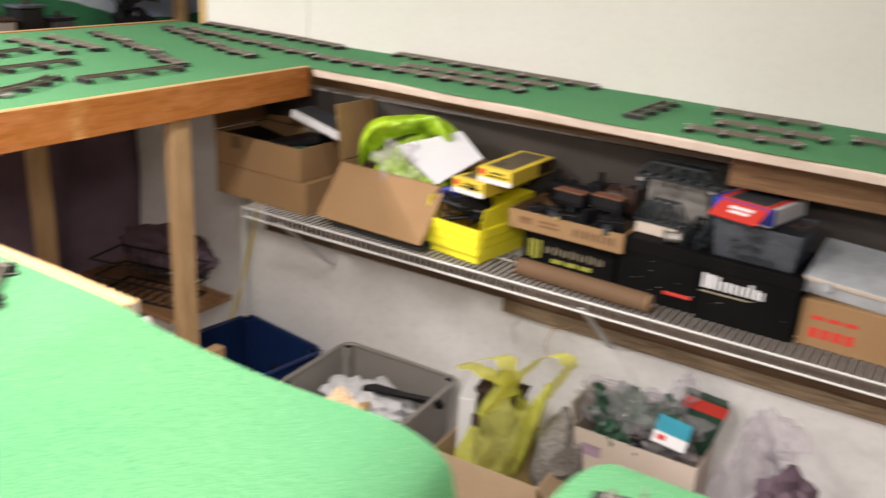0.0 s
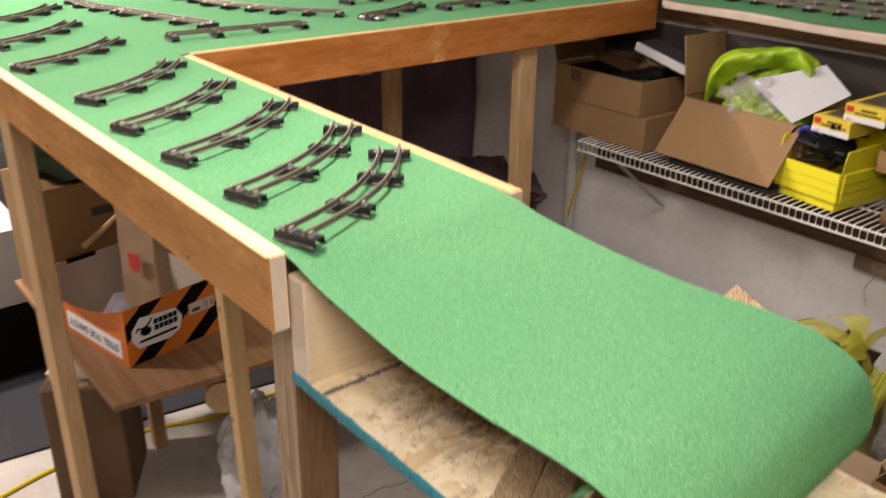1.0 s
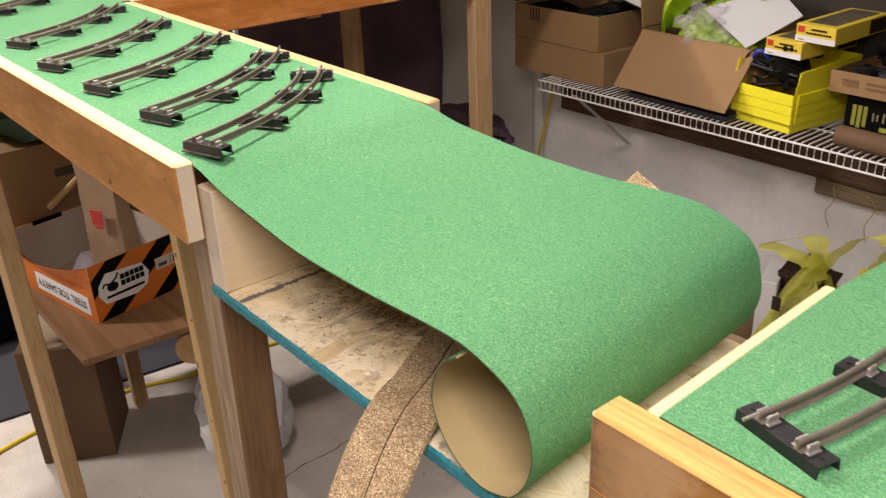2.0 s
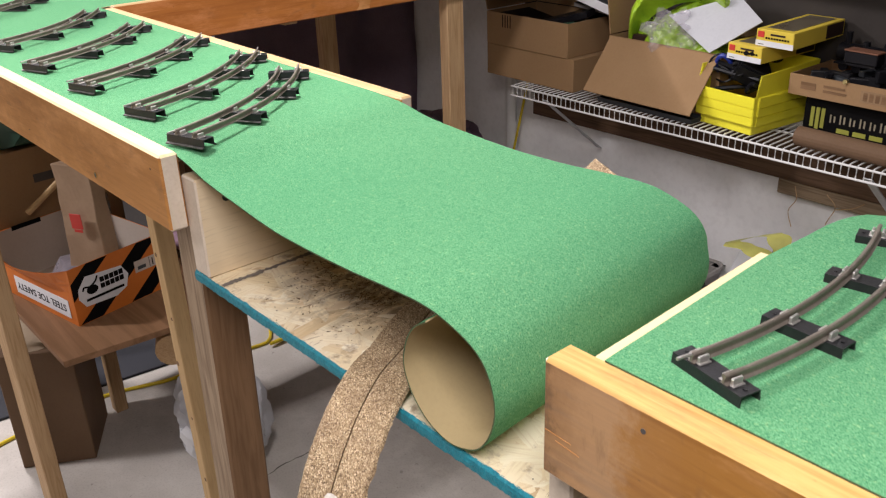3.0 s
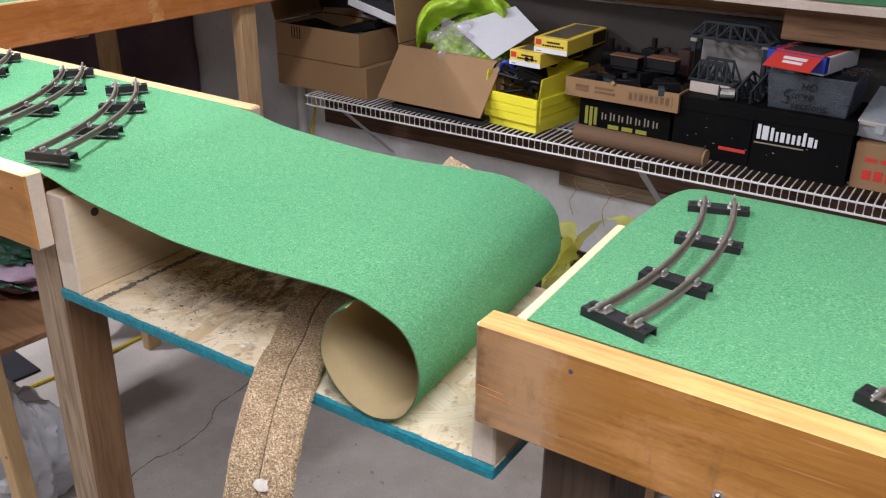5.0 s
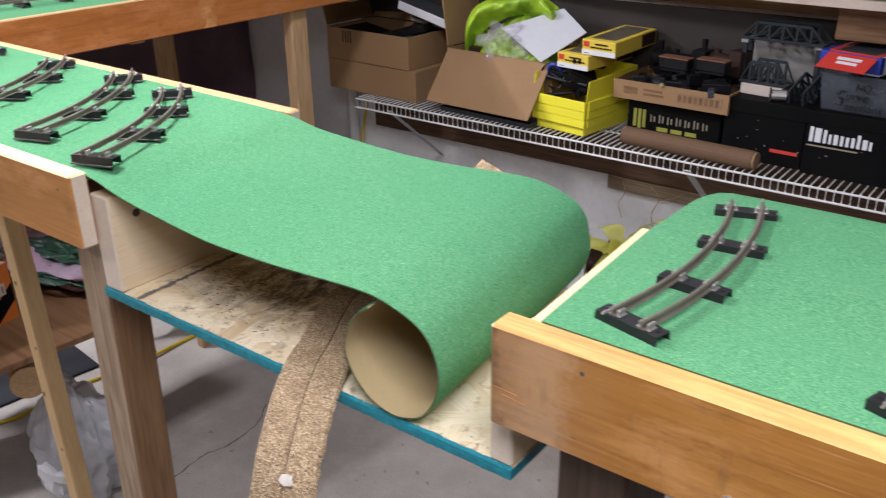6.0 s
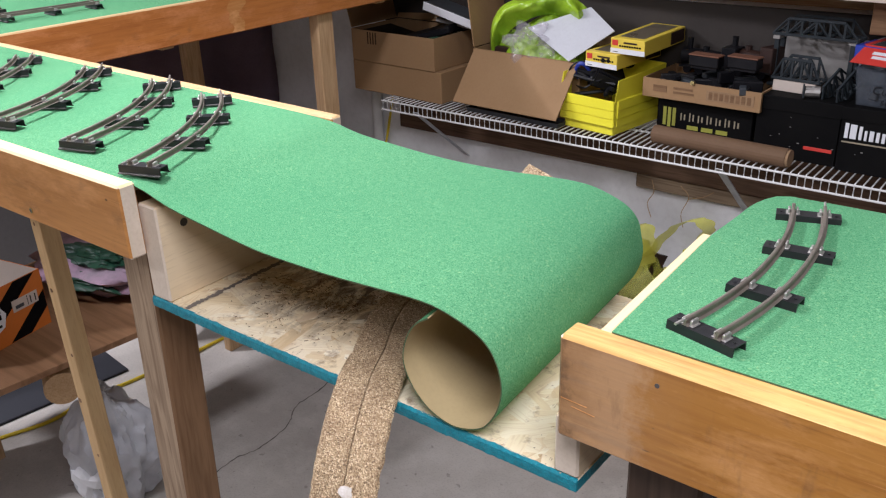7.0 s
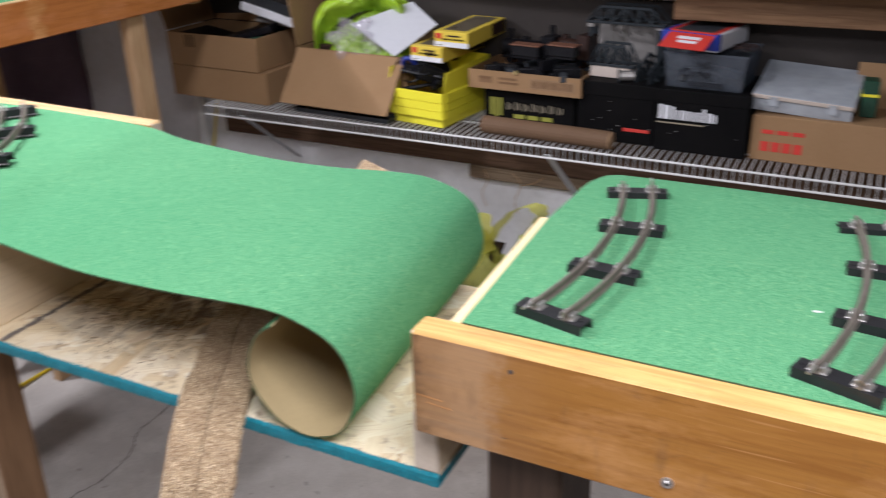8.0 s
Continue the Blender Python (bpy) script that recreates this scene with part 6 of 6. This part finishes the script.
def bag_side(u, v):
    """Thin film: wide at the bottom, gathered in upright pleats towards the handles."""
    a = 2 * math.pi * u
    pleat = noise.noise(Vector((4.5 * math.cos(a), 4.5 * math.sin(a), 0.8 * v))) + 0.5 * noise.noise(Vector((11 * math.cos(a), 11 * math.sin(a), 1.4 * v)))
    r = 1 + (0.12 + 0.30 * v) * pleat
    k = 1.0 - 0.42 * v ** 1.3
    top = 0.17 + 0.05 * math.cos(2 * a) + 0.02 * pleat
    return (0.110 * r * k * math.cos(a) - 0.085 + 0.105 * v, 0.080 * r * (1 - 0.55 * v) * math.sin(a), -0.10 + (0.10 + top) * v)


part("film", sheet(bag_side, 72, 20, 0.0006), [YFILM, YFILM], yb, smooth=True)
part("handle", bag_handle([(-0.070, -0.030, 0.085), (-0.008, -0.028, 0.194), (0.040, -0.022, 0.268), (0.078, -0.012, 0.304), (0.119, 0.0, 0.314), (0.142, 0.010, 0.287), (0.115, 0.020, 0.24), (0.07, 0.020, 0.15)], 0.050), YSTRAP, yb, smooth=True)
part("handle", bag_handle([(-0.020, -0.030, 0.15), (-0.018, -0.032, 0.215), (-0.036, -0.034, 0.268), (-0.082, -0.034, 0.258), (-0.165, -0.034, 0.211), (-0.120, -0.020, 0.203), (-0.045, -0.010, 0.18)], 0.060), YSTRAP, yb, smooth=True)
part("print", block(-0.10, -0.075, -0.088, -0.087, 0.06, 0.10, 0), RUST, yb, "dark red print")
tagged(finish("gravel_bag", crumple(-0.56, 1.78, 0.42, 0.07, 0.07, 0.14, 71, 0.3, 3), surface("grey_gravel", (0.30, 0.28, 0.26), (0.12, 0.11, 0.10), 90.0, 300.0, 0.9, amount=1.0), smooth=True), "clear bag of grey gravel in the carton", "bag")

c2 = carton("carton", "open whitish carton of bagged scenery parts", -0.525, -0.165, 1.785, 1.955, 0, 0.545, CARD_WHITE, 0, (("l", 80, 0.07), ("b", 84, 0.06)))
part("print", block(-0.15, -0.09, -0.0862, -0.0852, 0.47, 0.505, 0), PINKSTUFF, c2, "faint red print bar")
carton("carton", "low brown carton in front of the others", -0.53, -0.30, 1.56, 1.765, 0, 0.40, CARD, -3, (("r", 10, 0.08),))
for k, (dx, dy, dz, rx, rz_, m_) in enumerate(((-0.42, 1.86, 0.58, 0.075, 0.07, DKGREEN), (-0.34, 1.85, 0.55, 0.06, 0.05, BLACKPL), (-0.29, 1.87, 0.60, 0.06, 0.06, DKGREEN))):
    tagged(finish("scenery_wad", crumple(dx, dy, dz, rx, 0.055, rz_, 80 + k, 0.9, 4), m_), "dark bundle of model scenery in the carton", "scenery", group="scenery bundles")
cb2 = thing("clear_bag", "clear plastic bag over the scenery parts", "bag", (0, 0, 0))
part("film", crumple(-0.345, 1.865, 0.58, 0.14, 0.065, 0.10, 90, 0.6, 5), FILM, cb2)
part("neck", crumple(-0.25, 1.88, 0.70, 0.03, 0.025, 0.05, 92, 0.8, 3), FILM, cb2)
tg = thing("bag_label", "white and blue card label on the clear bag", "label", (-0.246, 1.785, 0.625), 0)
part("card", block(-0.046, 0.046, -0.002, 0.002, -0.04, 0.039, 0.001, m=pose(0, 0, 0, -15, 6, 0)), PAPER, tg)
part("header", block(-0.046, 0.046, -0.003, 0.001, -0.006, 0.040, 0.001, m=pose(0, 0, 0, -15, 6, 0)), surface("teal_card_print", (0.03, 0.30, 0.42), None, 20.0, 150.0, 0.4), tg)
part("print", block(-0.035, -0.012, -0.0034, -0.002, -0.028, -0.014, 0, m=pose(0, 0, 0, -15, 6, 0)), RED, tg)
hb = thing("kit_tray", "green and red model part standing in the clear bag", "model part", (-0.235, 1.90, 0.53), 20)
part("piece", block(-0.06, 0.06, -0.02, 0.02, 0, 0.17, 0.003, m=pose(0, 0, 0, 0, 14, 0)), DKGREEN, hb)
part("strip", block(-0.06, 0.06, -0.0215, -0.0205, 0.13, 0.165, 0, m=pose(0, 0, 0, 0, 14, 0)), RED, hb)
fb = thing("film_bag", "large clear plastic bag of packing film on the floor", "bag", (0, 0, 0))
part("film", slumped(-0.03, 1.82, 0.37, 0.125, 0.11, 0.37, 95, 0.004), FILM, fb, smooth=True)
part("neck", crumple(0.0, 1.80, 0.70, 0.06, 0.05, 0.06, 96, 0.7, 3), FILM, fb, smooth=True)
for k in range(3):
    tagged(finish("packing_wad", crumple(-0.04 + 0.05 * k, 1.80, 0.30 + 0.12 * k, 0.06, 0.06, 0.06, 97 + k, 0.7, 3), (PINKSTUFF, PAPER, PURPLE)[k]), "mauve and white packing film inside the clear bag", "packing", group="packing wads")

# ---- under the left table ----
cloth = tagged(finish("purple_cloth", sheet(lambda u, v: (-2.55 + 0.03 * math.sin(18 * u) + 0.02 * noise.noise(Vector((6 * u, 4 * v, 0))), 1.075 + 1.05 * u, 0.25 + 1.05 * v), 52, 20, 0.003), [PURPLE, PURPLE], smooth=True), "dark purple cloth hanging under the table", "cloth")
sh = thing("under_shelf", "brown plank shelf under the train table", "shelf", (0, 0, 0))
part("panel", block(-2.36, -1.80, 1.46, 1.73, 0.60, 0.618, 0.002), PLY, sh)
part("rail", block(-1.604, -1.566, 1.20, 1.46, 0.548, 0.5995, 0.002), STUD["y"], sh)
part("foot", block(-2.28, -2.24, 1.5, 1.54, 0, 0.5995, 0.002), STUD["z"], sh)
part("foot", block(-1.90, -1.86, 1.56, 1.60, 0, 0.5995, 0.002), STUD["z"], sh)
rack = thing("wire_basket", "black wire basket on the plank shelf", "basket", (-2.02, 1.57, 0.619), 12)
for z in (0.003, 0.06, 0.12):
    e = 0.16 + 0.2 * z
    part("hoop", tube([(-e, -0.08, z), (e, -0.08, z), (e, 0.08, z), (-e, 0.08, z), (-e, -0.08, z)], 0.004, 6), BLACKPL, rack)
for k in range(9):
    x = -0.15 + 0.0375 * k
    part("wire", tube([(x, -0.08, 0.12), (x, -0.08, 0.003), (x, 0.08, 0.003), (x, 0.08, 0.12)], 0.0025, 5), BLACKPL, rack)
mv = thing("mauve_bundle", "mauve foam bundle stored under the table", "bundle", (-2.15, 1.75, 0.619), 0)
part("roll", crumple(0, 0.0, 0.07, 0.20, 0.09, 0.075, 120, 0.45, 4, 0.0), PURPLE, mv, smooth=True)

# ---- below the front bench ----
LZ = 0.574
ls = thing("lower_shelf", "brown plywood shelf on posts below the bench", "shelf", (0, 0, 0))
for x0, x1, y0, y1 in ((-2.36, -1.722, 0.135, 0.97), (-2.62, -2.361, 0.135, 0.575)):
    bm = block(x0, x1, y0, y1, LZ - 0.018, LZ, 0.0015)
    for v in bm.verts:
        v.co.x += 0.09 * (v.co.y - 0.135) if v.co.x > -2.0 else 0.0
    part("panel", bm, PLY, ls)
part("brace", tube([(-1.90, 0.50, 0.506), (-1.715, 0.41, 0.500), (-1.705, 0.405, 0.500)], 0.046, 18), STUD["x"], ls, "round-edged end of a brace")
for x0, y0 in ((-2.328, 0.394), (-2.58, 0.17)):
    part("post", block(x0, x0 + 0.045, y0, y0 + 0.04, 0, LZ - 0.0185, 0.003), STUD["z"], ls)

boot = thing("boot_box", "open orange and black boot box on the plywood shelf", "box", (-1.872, 0.231, LZ), 11.3)
BL, BD2, BH = 0.41, 0.295, 0.166
bm = open_box(BL, BD2, BH, 0.003)
bm.transform(pose(-BL / 2, BD2 / 2, 0))
for k in range(1, 8):
    bmesh.ops.bisect_plane(bm, geom=bm.verts[:] + bm.edges[:] + bm.faces[:], plane_co=(-BL * k / 8, 0, 0), plane_no=(1, 0, 0))
for z in (0.088, 0.125):
    bmesh.ops.bisect_plane(bm, geom=bm.verts[:] + bm.edges[:] + bm.faces[:], plane_co=(0, 0, z), plane_no=(0, 0, 1))
for v in bm.verts:          # the front wall is bent outwards along a crease
    if v.co.y < 0.004 and v.co.z > 0.09:
        k = (v.co.z - 0.088) / (BH - 0.088) * math.sin(math.pi * -v.co.x / BL) ** 0.7
        v.co.y -= 0.050 * k
        v.co.z -= 0.022 * k
part("body", bm, [ORANGE, CARD_WHITE], boot, pick=lambda f: 1 if (f.calc_center_median().x > -BL + 0.002 and f.calc_center_median().x < -0.002 and f.calc_center_median().y > 0.002 and f.calc_center_median().y < BD2 - 0.002 and f.normal.z > -0.5) else 0)


def on_right(y0, y1, z0, z1, skew, d):
    """A flat patch on the box's right side."""
    b = bmesh.new()
    v = [b.verts.new(p) for p in ((d, y0, z0), (d, y1, z0), (d, y1 + skew, z1), (d, y0 + skew, z1))]
    b.faces.new(v)
    return b


for y0, y1 in ((-0.150, -0.086), (0.006, 0.073), (0.163, 0.229)):
    bm = on_right(y0, y1, 0.0015, BH - 0.001, 0.204, 0.0006)
    for at, out in ((0.001, -1), (BD2 - 0.001, 1)):
        bmesh.ops.bisect_plane(bm, geom=bm.verts[:] + bm.edges[:] + bm.faces[:], plane_co=(0, at, 0), plane_no=(0, out, 0), clear_outer=True)
    part("stripe", bm, BLACKCARD, boot, "slanting black stripe")
bm = bmesh.new()
bm.faces.new([bm.verts.new((0.0009, y, z)) for y, z in ((0.032, 0.046), (0.124, 0.040), (0.158, 0.055), (0.169, 0.090), (0.151, 0.121), (0.044, 0.131), (0.018, 0.100), (0.015, 0.074))])
part("plate", bm, PAPER, boot, "white label plate")
em = tube([(0.0010, 0.058, 0.088), (0.0018, 0.058, 0.088)], 0.017, 14)
for v in em.verts:
    v.co.z = 0.088 + (v.co.z - 0.088) * 0.75
horn = tube(spline([(0.0014, 0.030, 0.092), (0.0014, 0.036, 0.101), (0.0014, 0.052, 0.098), (0.0014, 0.070, 0.108), (0.0014, 0.078, 0.121)], 5), 0.0030, 6)
for v in horn.verts:
    v.co.x = 0.0014 + (v.co.x - 0.0014) * 0.1
part("emblem", merge(em, horn), BLACKCARD, boot, "black emblem shape")
for z, n in ((0.098, 5), (0.080, 5)):
    for k in range(n):
        part("print", block(0.0010, 0.0016, 0.083 + 0.0145 * k, 0.0955 + 0.0145 * k, z, z + 0.0145, 0), BLACKCARD, boot, "black title bar")
part("print", block(0.0010, 0.0016, 0.036, 0.150, 0.059, 0.066, 0), BLACKCARD, boot, "small print bar")
part("plate", block(0.0008, 0.0016, 0.191, 0.272, 0.080, 0.114, 0.0003), CARD_WHITE, boot, "pale size label")
part("print", block(0.0017, 0.0022, 0.200, 0.226, 0.087, 0.097, 0), DKGREY, boot, "small grey shape")
part("print", block(0.0017, 0.0022, 0.238, 0.2395, 0.084, 0.112, 0), BLACKCARD, boot, "thin dark rule")
bm = block(-0.305, -0.028, -0.0016, -0.0006, 0.016, 0.070, 0.0003)
part("plate", bm, PAPER, boot, "long white label plate")
lettering("11", 0.030, boot, pose(0.0020, 0.2560, 0.086, 90, 0, 90), "black size number")
lettering("STEEL TOE SAFETY", 0.030, boot, pose(-0.168, -0.0022, 0.053, 90, 180, 0), "black upside-down lettering")
part("end_band", block(-BL - 0.0007, -BL + 0.0035, 0.07, 0.16, BH - 0.012, BH + 0.0006, 0), BLACKCARD, boot, "black band on the rim")
cb = thing("grey_bag", "grey plastic bag lying in the boot box", "bag", (-2.04, 0.32, LZ + 0.004), 11)
part("film", crumple(0, 0, 0.055, 0.10, 0.085, 0.055, 131, 0.4, 3, 0.0), surface("mauve_grey_film", (0.30, 0.27, 0.31), (0.16, 0.15, 0.17), 20.0, 100.0, 0.3), cb, smooth=True)
sack = thing("paper_bag", "tall brown paper bag with red print in the boot box", "paper bag", (-1.985, 0.345, LZ + 0.0045), 30)
bm = block(-0.062, 0.062, -0.028, 0.028, 0, 0.40, 0.003)
bmesh.ops.subdivide_edges(bm, edges=[e for e in bm.edges if e.calc_length() > 0.04], cuts=7, use_grid_fill=True)
for v in bm.verts:
    k = v.co.z / 0.40
    v.co.x *= 1.08 - 0.16 * k
    v.co.y *= 1.10 - 0.28 * k
    v.co += 0.006 * min(1.0, 4 * k) * noise.noise_vector(v.co * 14)
part("body", bm, surface("brown_paper", (0.42, 0.29, 0.185), (0.33, 0.22, 0.135), 14.0, 110.0, 0.8, amount=0.5, relief=0.3), sack)
part("print", block(-0.018, 0.018, -0.0345, -0.0325, 0.228, 0.272, 0.0005, m=pose(0, 0.001, 0, 2, 0, 0)), RED, sack, "red print shape")
part("print", block(-0.012, 0.014, -0.0345, -0.0325, 0.218, 0.226, 0.0003, m=pose(0, 0.001, 0, 2, 0, 0)), RED, sack, "small red print bar")
bb = closed_carton("carton", "brown file carton with a dark handle hole", -2.60, -2.32, 0.16, 0.56, LZ, 0.375, CARD, 4)
part("handle_hole", block(0.1402, 0.1408, -0.05, 0.03, 0.268, 0.294, 0.0002), CRACKDARK, bb)
jar = thing("small_jar", "small clear jar with a pink label on the shelf", "jar", (-2.24, 0.46, LZ), 0)
part("body", tube([(0, 0, 0.0), (0, 0, 0.19), (0, 0, 0.21)], 0.035, 16), CLEAR, jar, smooth=False)
part("label", tube([(0, 0, 0.07), (0, 0, 0.13)], 0.0358, 16), CARD_WHITE, jar)
dw = thing("dowel", "short pale wooden dowel leaning on the carton", "dowel", (-2.20, 0.30, LZ + 0.15), 0)
part("rod", tube([(-0.07, -0.03, 0.05), (-0.02, 0.10, 0.165)], 0.009, 8), PINE["y"], dw)
tagged(finish("dark_bag", crumple(-2.45, 0.34, LZ + 0.46, 0.16, 0.16, 0.11, 140, 0.4, 3, LZ + 0.376), DKGREEN, smooth=True), "dark green bag lying on the file carton", "bag")
closed_carton("crate", "dark storage crate on the rubber mat", -3.45, -3.05, -0.12, 0.30, 0.010, 0.27, BLACKCARD, 0, category="crate")
wbx = closed_carton("file_box", "white file box with grey print standing on a crate", -3.43, -3.07, -0.10, 0.28, 0.283, 0.29, GREYPAPER, 0, category="box", lid=0.06)
for k in range(4):
    part("print", block(0.1802, 0.1810, -0.14, -0.02 + 0.03 * (k % 2), 0.05 + 0.03 * k, 0.066 + 0.03 * k, 0), DKGREY, wbx, "grey print bar")

blk = thing("tall_carton", "tall dark brown carton standing on the floor", "carton", (-2.096, 0.249, 0), 60)
part("body", block(-0.215, 0, 0, 0.24, 0, 0.40, 0.003), CARD_DARK, blk)
part("sack", crumple(-0.107, 0.12, 0.405, 0.10, 0.11, 0.035, 150, 0.25, 3, 0.401), surface("tan_paper", (0.40, 0.31, 0.21), (0.30, 0.22, 0.14), 12.0, 120.0, 0.75), blk, "tan paper folded over the top", smooth=True)
pb = thing("plastic_bag", "white plastic bag slumped on the floor", "bag", (0, 0, 0))
part("film", slumped(-1.835, 0.555, 0.165, 0.180, 0.135, 0.20, 160, 0.002), WHITEFILM, pb, smooth=True)
part("knot", crumple(-1.835, 0.555, 0.355, 0.03, 0.03, 0.035, 162, 0.8, 3), WHITEFILM, pb, smooth=True)
tagged(finish("rubbish_wad", crumple(-1.815, 0.515, 0.12, 0.10, 0.08, 0.10, 163, 0.4, 3, 0.004), PAPER), "pale rubbish inside the white bag", "rubbish")
cord = thing("extension_cord", "yellow extension cord lying on the floor", "cord", (0, 0, 0))
part("lead", tube(spline([(-2.31, -0.30, 0.006), (-2.33, -0.126, 0.006), (-2.385, 0.09, 0.006), (-2.41, 0.39, 0.006), (-2.345, 0.62, 0.006), (-2.36, 0.77, 0.006), (-2.33, 0.95, 0.006), (-2.34, 1.02, 0.006), (-2.46, 1.10, 0.006), (-2.44, 1.16, 0.006), (-2.33, 1.158, 0.006), (-2.29, 1.0, 0.016), (-2.30, 1.33, 0.006), (-2.25, 1.6, 0.006)], 8), 0.0066, 8), CORD, cord, smooth=True)
part("coil", tube([(-2.33 + (0.075 + 0.012 * math.sin(3.3 * a)) * math.cos(a), -0.20 + (0.12 + 0.01 * math.sin(2.1 * a)) * math.sin(a), 0.008 + 0.0035 * a) for a in (0.25 * k for k in range(76))], 0.0058, 7), CORD, cord, smooth=True)

mf = thing("mauve_foam", "mauve and green foam scenery piece on the plywood shelf", "foam", (-2.03, 0.78, LZ), 8)
part("slab", crumple(0, 0, 0.07, 0.25, 0.16, 0.08, 170, 0.3, 4, 0.0005), PINKSTUFF, mf, smooth=True)
part("green_patch", crumple(0.05, -0.06, 0.12, 0.12, 0.06, 0.03, 173, 0.5, 4), DKGREEN, mf, "dark green flocked patch")
part("green_patch", crumple(0.02, -0.13, 0.06, 0.14, 0.03, 0.025, 174, 0.5, 4), DKGREEN, mf, "dark green flocked patch")

# ---- beyond the left table ----
bd = thing("painted_backdrop", "painted backdrop of hills under a blue sky", "backdrop", (-3.12, 1.2, 0.95), 0)
part("sky", block(0, 0.012, 0.13, 1.90, 0, 0.98, 0.002), SKYPAINT, bd)
bm = bmesh.new()
prev = None
HILLS = [(0.0, 0.62), (0.2, 0.61), (0.56, 0.575), (0.93, 0.528), (1.10, 0.48), (1.30, 0.435), (1.55, 0.44), (1.70, 0.46), (1.9, 0.45)]
for k in range(71):
    y = 0.15 + 1.73 * k / 70
    i = max(j for j in range(len(HILLS) - 1) if HILLS[j][0] <= y)
    (ya, za), (yb, zb) = HILLS[i], HILLS[i + 1]
    z = za + (zb - za) * (y - ya) / (yb - ya) + 0.012 * noise.noise(Vector((y * 9, 0, 3)))
    now = [bm.verts.new((0.0135, y, 0.01)), bm.verts.new((0.0135, y, z))]
    if prev:
        bm.faces.new((prev[0], now[0], now[1], prev[1]))
    prev = now
part("hills", bm, FOLIAGE, bd, "painted green hills")
part("stand", block(0.0, 0.05, 0.16, 0.21, -0.949, 0, 0.002), STUD["z"], bd)
part("stand", block(0.0, 0.05, 1.75, 1.8, -0.949, 0, 0.002), STUD["z"], bd)
ft = thing("side_table", "low side table behind the train table", "table", (-2.94, 1.2, 0), 0)
part("top", block(-0.15, 0.15, 0.15, 1.85, H - 0.13, H - 0.10, 0.002), STUD["y"], ft)
for y in (0.2, 1.75):
    part("leg", block(-0.13, -0.09, y, y + 0.04, 0, H - 0.1305, 0.002), STUD["z"], ft)
mt = thing("model_tree", "dark bushy model trees on the side table", "model tree", (-2.96, 2.36, H - 0.10), 0)
part("trunk", tube([(0, 0, 0), (0, 0.01, 0.09)], 0.008, 6), RUST, mt)
rnd = random.Random(41)
for k in range(14):
    part("clump", crumple(rnd.uniform(-0.05, 0.05), rnd.gauss(0.0, 0.05), rnd.uniform(0.0, 0.30), 0.040, 0.045, 0.040, 200 + k, 0.8, 2, 0.0), BLACKPL, mt)
ht = thing("water_tower", "brownish model water tower on the side table", "model", (-2.96, 2.60, H - 0.10), 0)
part("tank", tube([(0, 0, 0.0), (0, 0, 0.19)], 0.035, 12), STUD["z"], ht)
part("roof", tube([(0, 0, 0.191), (0, 0, 0.22)], 0.028, 12), RUST, ht)
rnd = random.Random(33)
for k in range(5):
    y = 0.68 + 0.125 * k + rnd.uniform(-0.01, 0.01)
    mh = thing("model_building", "small dark model building on the side table", "model", (-2.94, 0.75 + y, H - 0.10), rnd.uniform(-20, 20), "models on the side table")
    hgt = rnd.uniform(0.09, 0.13) if k != 3 else 0.16
    part("body", block(-0.05, 0.05, -0.05, 0.05, 0, hgt, 0.003), (BLACKPL, DKGREY, GREYTUB)[k % 3], mh)
    part("roof", block(-0.056, 0.056, -0.06, 0.06, hgt + 0.0005, hgt + 0.012, 0.003), (DKGREY, BLACKPL, RUST)[k % 3], mh)
    part("chimney", block(0.0, 0.015, 0.0, 0.015, hgt + 0.0125, hgt + 0.035, 0.001), RUST, mh)
